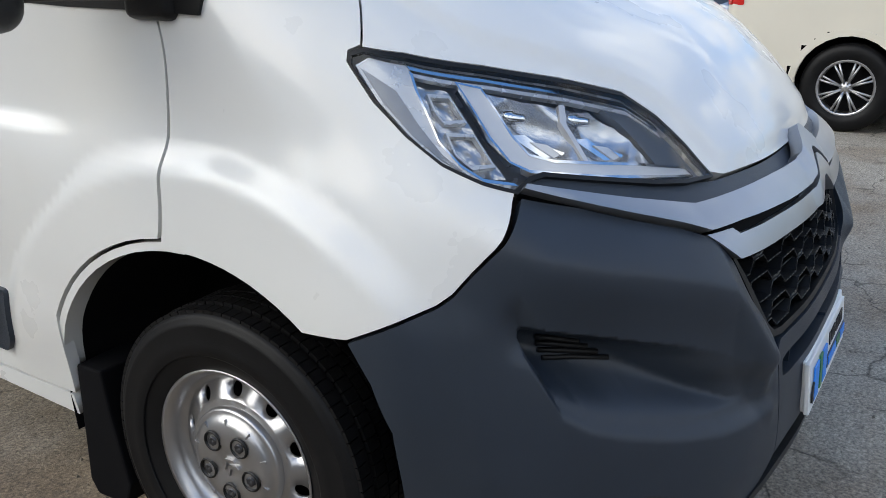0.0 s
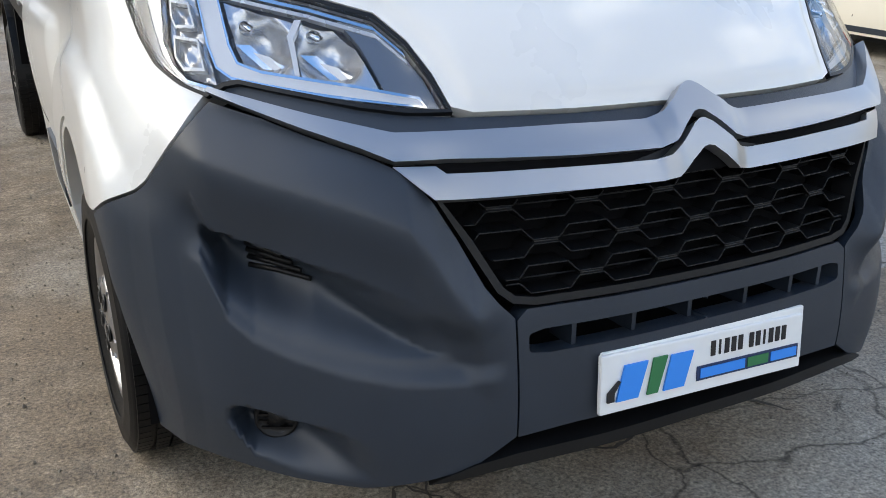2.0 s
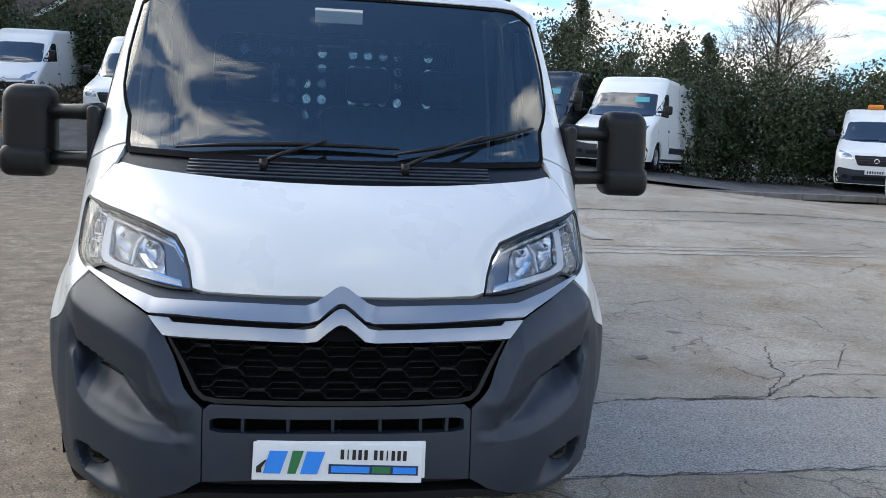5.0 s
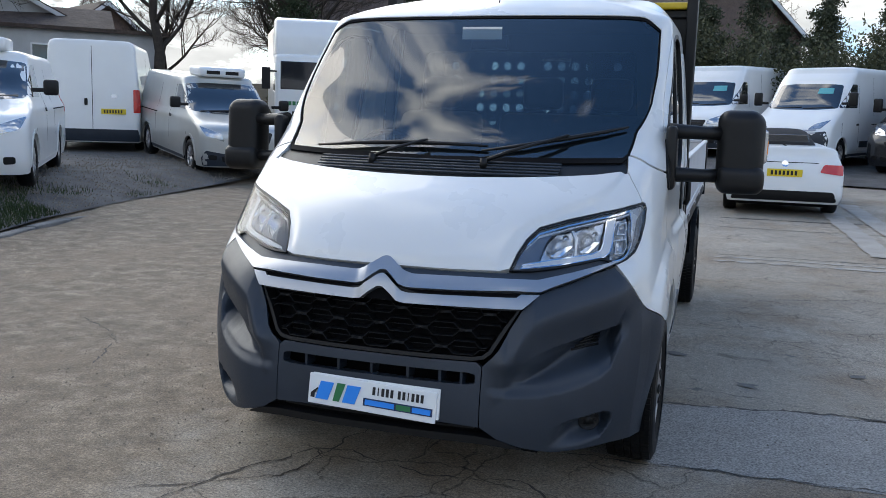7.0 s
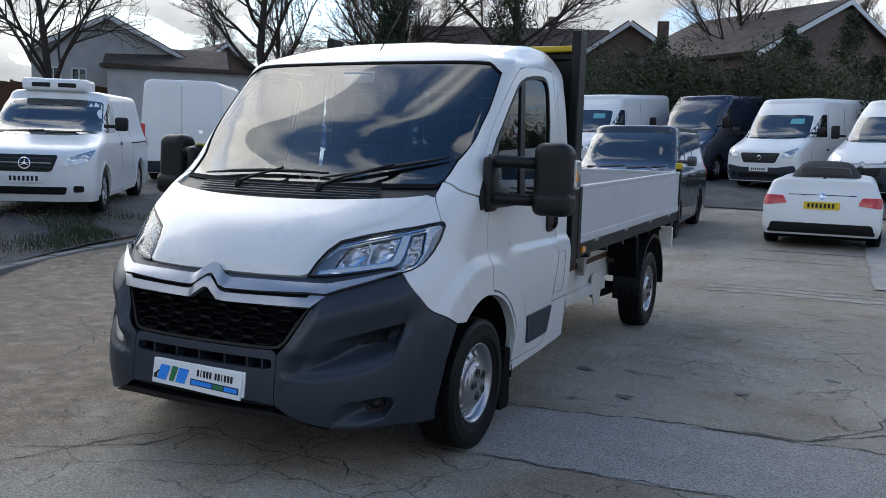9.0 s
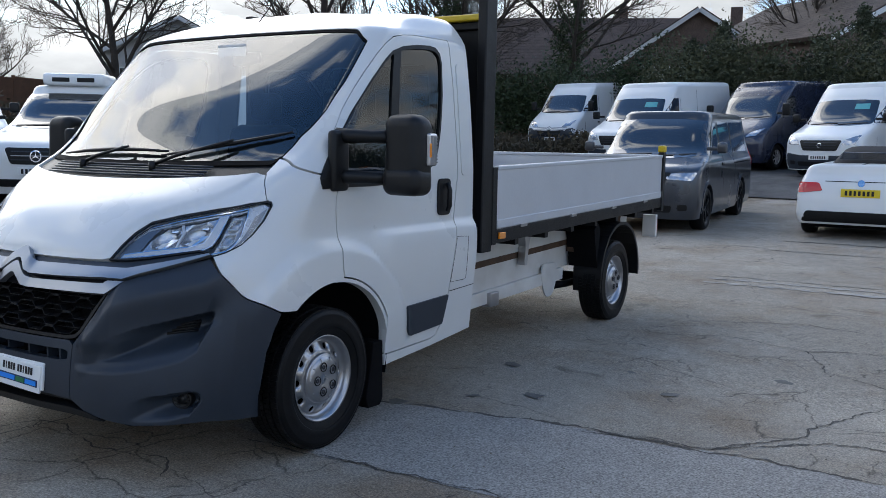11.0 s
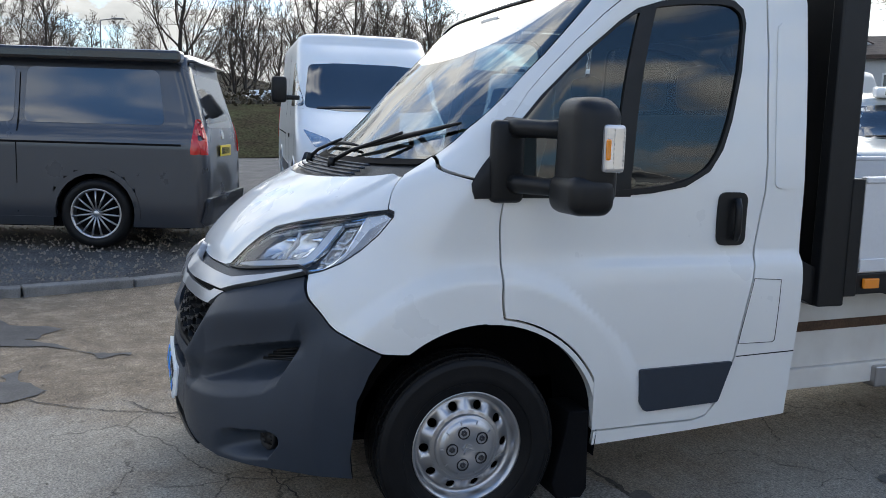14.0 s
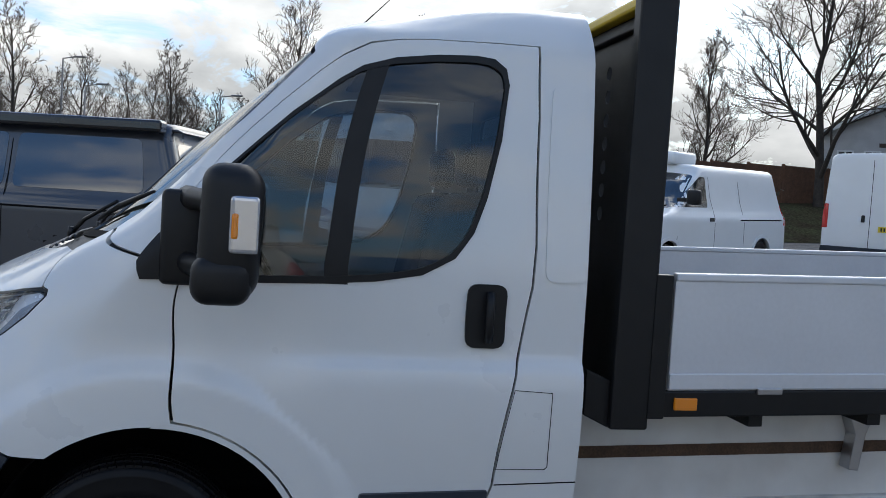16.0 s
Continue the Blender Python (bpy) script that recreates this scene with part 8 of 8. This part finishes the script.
OIL = material("oil_stain", (0.13, 0.12, 0.108), 0.6, var=0.4, scale=9, fine=0.3, fine_scale=90)
ASPHALT_COARSE = material("coarse_asphalt", (0.285, 0.266, 0.240), 0.85, var=0.12, scale=5.0, fine=0.55, fine_scale=95, bump=0.8)
WET = material("damp_stain", (0.085, 0.080, 0.075), 0.55, var=0.4, scale=5, fine=0.3, fine_scale=90)
patch("asphalt_patch", [(0.95, -0.10), (2.3, -0.04), (4.2, -0.10), (4.6, 1.02), (2.9, 1.02), (1.65, 0.97), (0.97, 0.84), (0.5, 0.70), (0.4, 0.0)], ASPHALT_COARSE, "coarser dark asphalt patch between two joints", "asphalt")
ground_strip("joint", [(-0.4, 0.55), (0.5, 0.74), (0.80, 0.80), (0.98, 0.84), (1.66, 0.99), (2.3, 1.0), (2.9, 1.03), (3.6, 1.04), (5.5, 1.15)], 0.022, CRACK, "dark joint between two slabs", "crack")
ground_strip("joint", [(0.6, -0.12), (1.2, -0.09), (2.25, -0.03), (4.5, -0.1)], 0.012, CRACK, "fine joint between two slabs", "crack")
for pts, w in (([(1.92, 0.92), (2.2, 1.02), (2.53, 1.06), (2.9, 1.5), (2.95, 1.75), (3.3, 2.6)], 0.018), ([(2.53, 1.06), (3.05, 1.5), (3.6, 1.52), (4.4, 1.9)], 0.02), ([(2.95, 1.75), (3.3, 1.85), (3.6, 1.7)], 0.012),
               ([(-0.66, -0.86), (-0.48, -0.52), (-0.30, -0.47), (0.1, -0.62), (0.5, -0.52), (0.66, -0.70)], 0.014), ([(-0.48, -0.9), (-0.39, -0.6), (-0.47, -0.52)], 0.01), ([(-0.64, -0.82), (-0.8, -1.3), (-1.2, -1.8)], 0.014),
               ([(-1.0, -1.22), (-0.46, -0.85), (-0.32, -0.1)], 0.012), ([(1.5, 3.5), (2.0, 3.7), (2.6, 3.55), (3.4, 3.9)], 0.016), ([(2.6, 3.55), (2.8, 3.0), (3.3, 2.7)], 0.013), ([(1.7, 4.2), (2.4, 4.5), (3.4, 4.3)], 0.018),
               ([(-2.5, 2.5), (-1.8, 2.9), (-1.2, 2.8)], 0.014), ([(-3.2, 1.2), (-2.6, 0.8), (-2.3, 0.2)], 0.014), ([(2.4, 5.4), (3.4, 5.3), (4.6, 5.6)], 0.02),
               ([(3.3, 1.6), (3.9, 2.4), (4.0, 3.2)], 0.016)):
    ground_strip("crack", pts, w * 0.55, CRACK, "ragged crack in the asphalt", "crack")
for y0, w, m in ((6.15, 0.09, CONCRETE), (6.42, 0.07, CONCRETE), (6.62, 0.020, CRACK), (9.2, 0.03, CRACK), (10.4, 0.10, CRACK)):
    ground_strip("yard_strip", [(1.1, y0 + 0.03), (1.5, y0 + 0.05), (5, y0 + 0.12), (10, y0 + 0.3)], w, m, "worn strip across the yard", "strip", 0.004 + w * 0.004, 0.3)
for x0 in (2.85, 3.35):
    patch("concrete_strip", [(x0, 7.2), (x0 + 0.30, 7.2), (x0 + 0.05, 13.6), (x0 - 0.25, 13.6)], CONCRETE, "pale concrete strip set in the asphalt", "strip", 0.012)
patch("damp_stain", [(-3.6, -2.7), (-2.9, -1.75), (-1.9, -1.35), (-2.2, -1.85), (-1.9, -2.3), (-2.9, -3.0)], WET, "dark damp stain on the asphalt", "stain", 0.006, 0.35)
patch("damp_stain", [(-1.7, -1.85), (-1.3, -1.62), (-1.0, -1.75), (-1.25, -2.0)], WET, "small dark damp stain", "stain", 0.006, 0.18)
for x, y, s in ((1.42, 1.42, 0.05), (1.15, 1.2, 0.03), (2.1, 1.9, 0.045), (1.7, 2.3, 0.03), (1.0, 2.0, 0.06), (2.6, 2.6, 0.04), (0.85, 0.83, 0.05)):
    a = [(x + s * (1.0 + 0.5 * random.random()) * math.cos(k * 0.785), y + 0.7 * s * (1 + 0.6 * random.random()) * math.sin(k * 0.785)) for k in range(8)]
    patch("oil_spot", a, OIL, "small dark oil spot", "stain", 0.006, 0.05)

# loose stones and grit
stone_m = material("loose_stone", (0.21, 0.18, 0.145), 0.9, var=0.3, scale=60)
bm = bmesh.new()
rs = random.Random(4)
for i in range(2600):
    if i < 1500:
        x, y = rs.uniform(-3.4, -0.7), rs.uniform(-1.0, 4.5)
    else:
        x, y = rs.uniform(-2.5, 4.6), rs.uniform(-2.6, 6.0)
    r = rs.uniform(0.0025, 0.007) * (1.5 if rs.random() < 0.06 else 1)
    z = 0.024 * max(0, y - 2.5) + 0.003
    q = [bm.verts.new((x + r * math.cos(k * 2.094 + i), y + r * math.sin(k * 2.094 + i), z)) for k in range(3)]
    tp = bm.verts.new((x + rs.uniform(-0.3, 0.3) * r, y, z + r * 1.1))
    for k in range(3):
        bm.faces.new((q[k], q[(k + 1) % 3], tp))
me = bpy.data.meshes.new("loose_stones"); bm.to_mesh(me); bm.free(); me.materials.append(stone_m)
tagged(new("loose_stones", me), "scattered small stones on the asphalt", "stones", kind="stuff")
bm = bmesh.new()
for i in range(9000):
    y = rs.uniform(-8, 14)
    x = float(kerb_x(y)) - abs(rs.gauss(0, 1.6)) - 0.12
    r = rs.uniform(0.008, 0.022)
    z = ground_at(x, y) + 0.065
    q = [bm.verts.new((x + r * math.cos(k * 2.094 + i), y + r * math.sin(k * 2.094 + i), z)) for k in range(3)]
    tp = bm.verts.new((x, y, z + r * 1.2))
    for k in range(3):
        bm.faces.new((q[k], q[(k + 1) % 3], tp))
me = bpy.data.meshes.new("gravel"); bm.to_mesh(me); bm.free(); me.materials.append(stone_m)
tagged(new("gravel", me), "loose grey gravel stones behind the kerb", "gravel", kind="stuff")
bm = bmesh.new()
for i in range(5200):
    y = rs.choice((rs.uniform(-3, 9), rs.gauss(5.0, 0.9)))
    x = float(kerb_x(y)) - (abs(rs.gauss(0, 0.35)) + 0.1 if rs.random() < 0.6 else rs.uniform(0.2, 1.4))
    if noise.noise(Vector((x * 0.9, y * 0.9, 3))) < 0.05:
        continue
    z = ground_at(x, y) + 0.05
    h = rs.uniform(0.03, 0.11)
    d = Vector((rs.uniform(-1, 1), rs.uniform(-1, 1), 0)) * 0.5 * h
    bm.faces.new((bm.verts.new((x - 0.005, y, z)), bm.verts.new((x + 0.005, y + 0.003, z)), bm.verts.new((x + d.x, y + d.y, z + h))))
me = bpy.data.meshes.new("weeds"); bm.to_mesh(me); bm.free(); me.materials.append(GRASS)
tagged(new("weeds", me), "tufts of grass and weeds by the kerb", "weeds", kind="stuff")
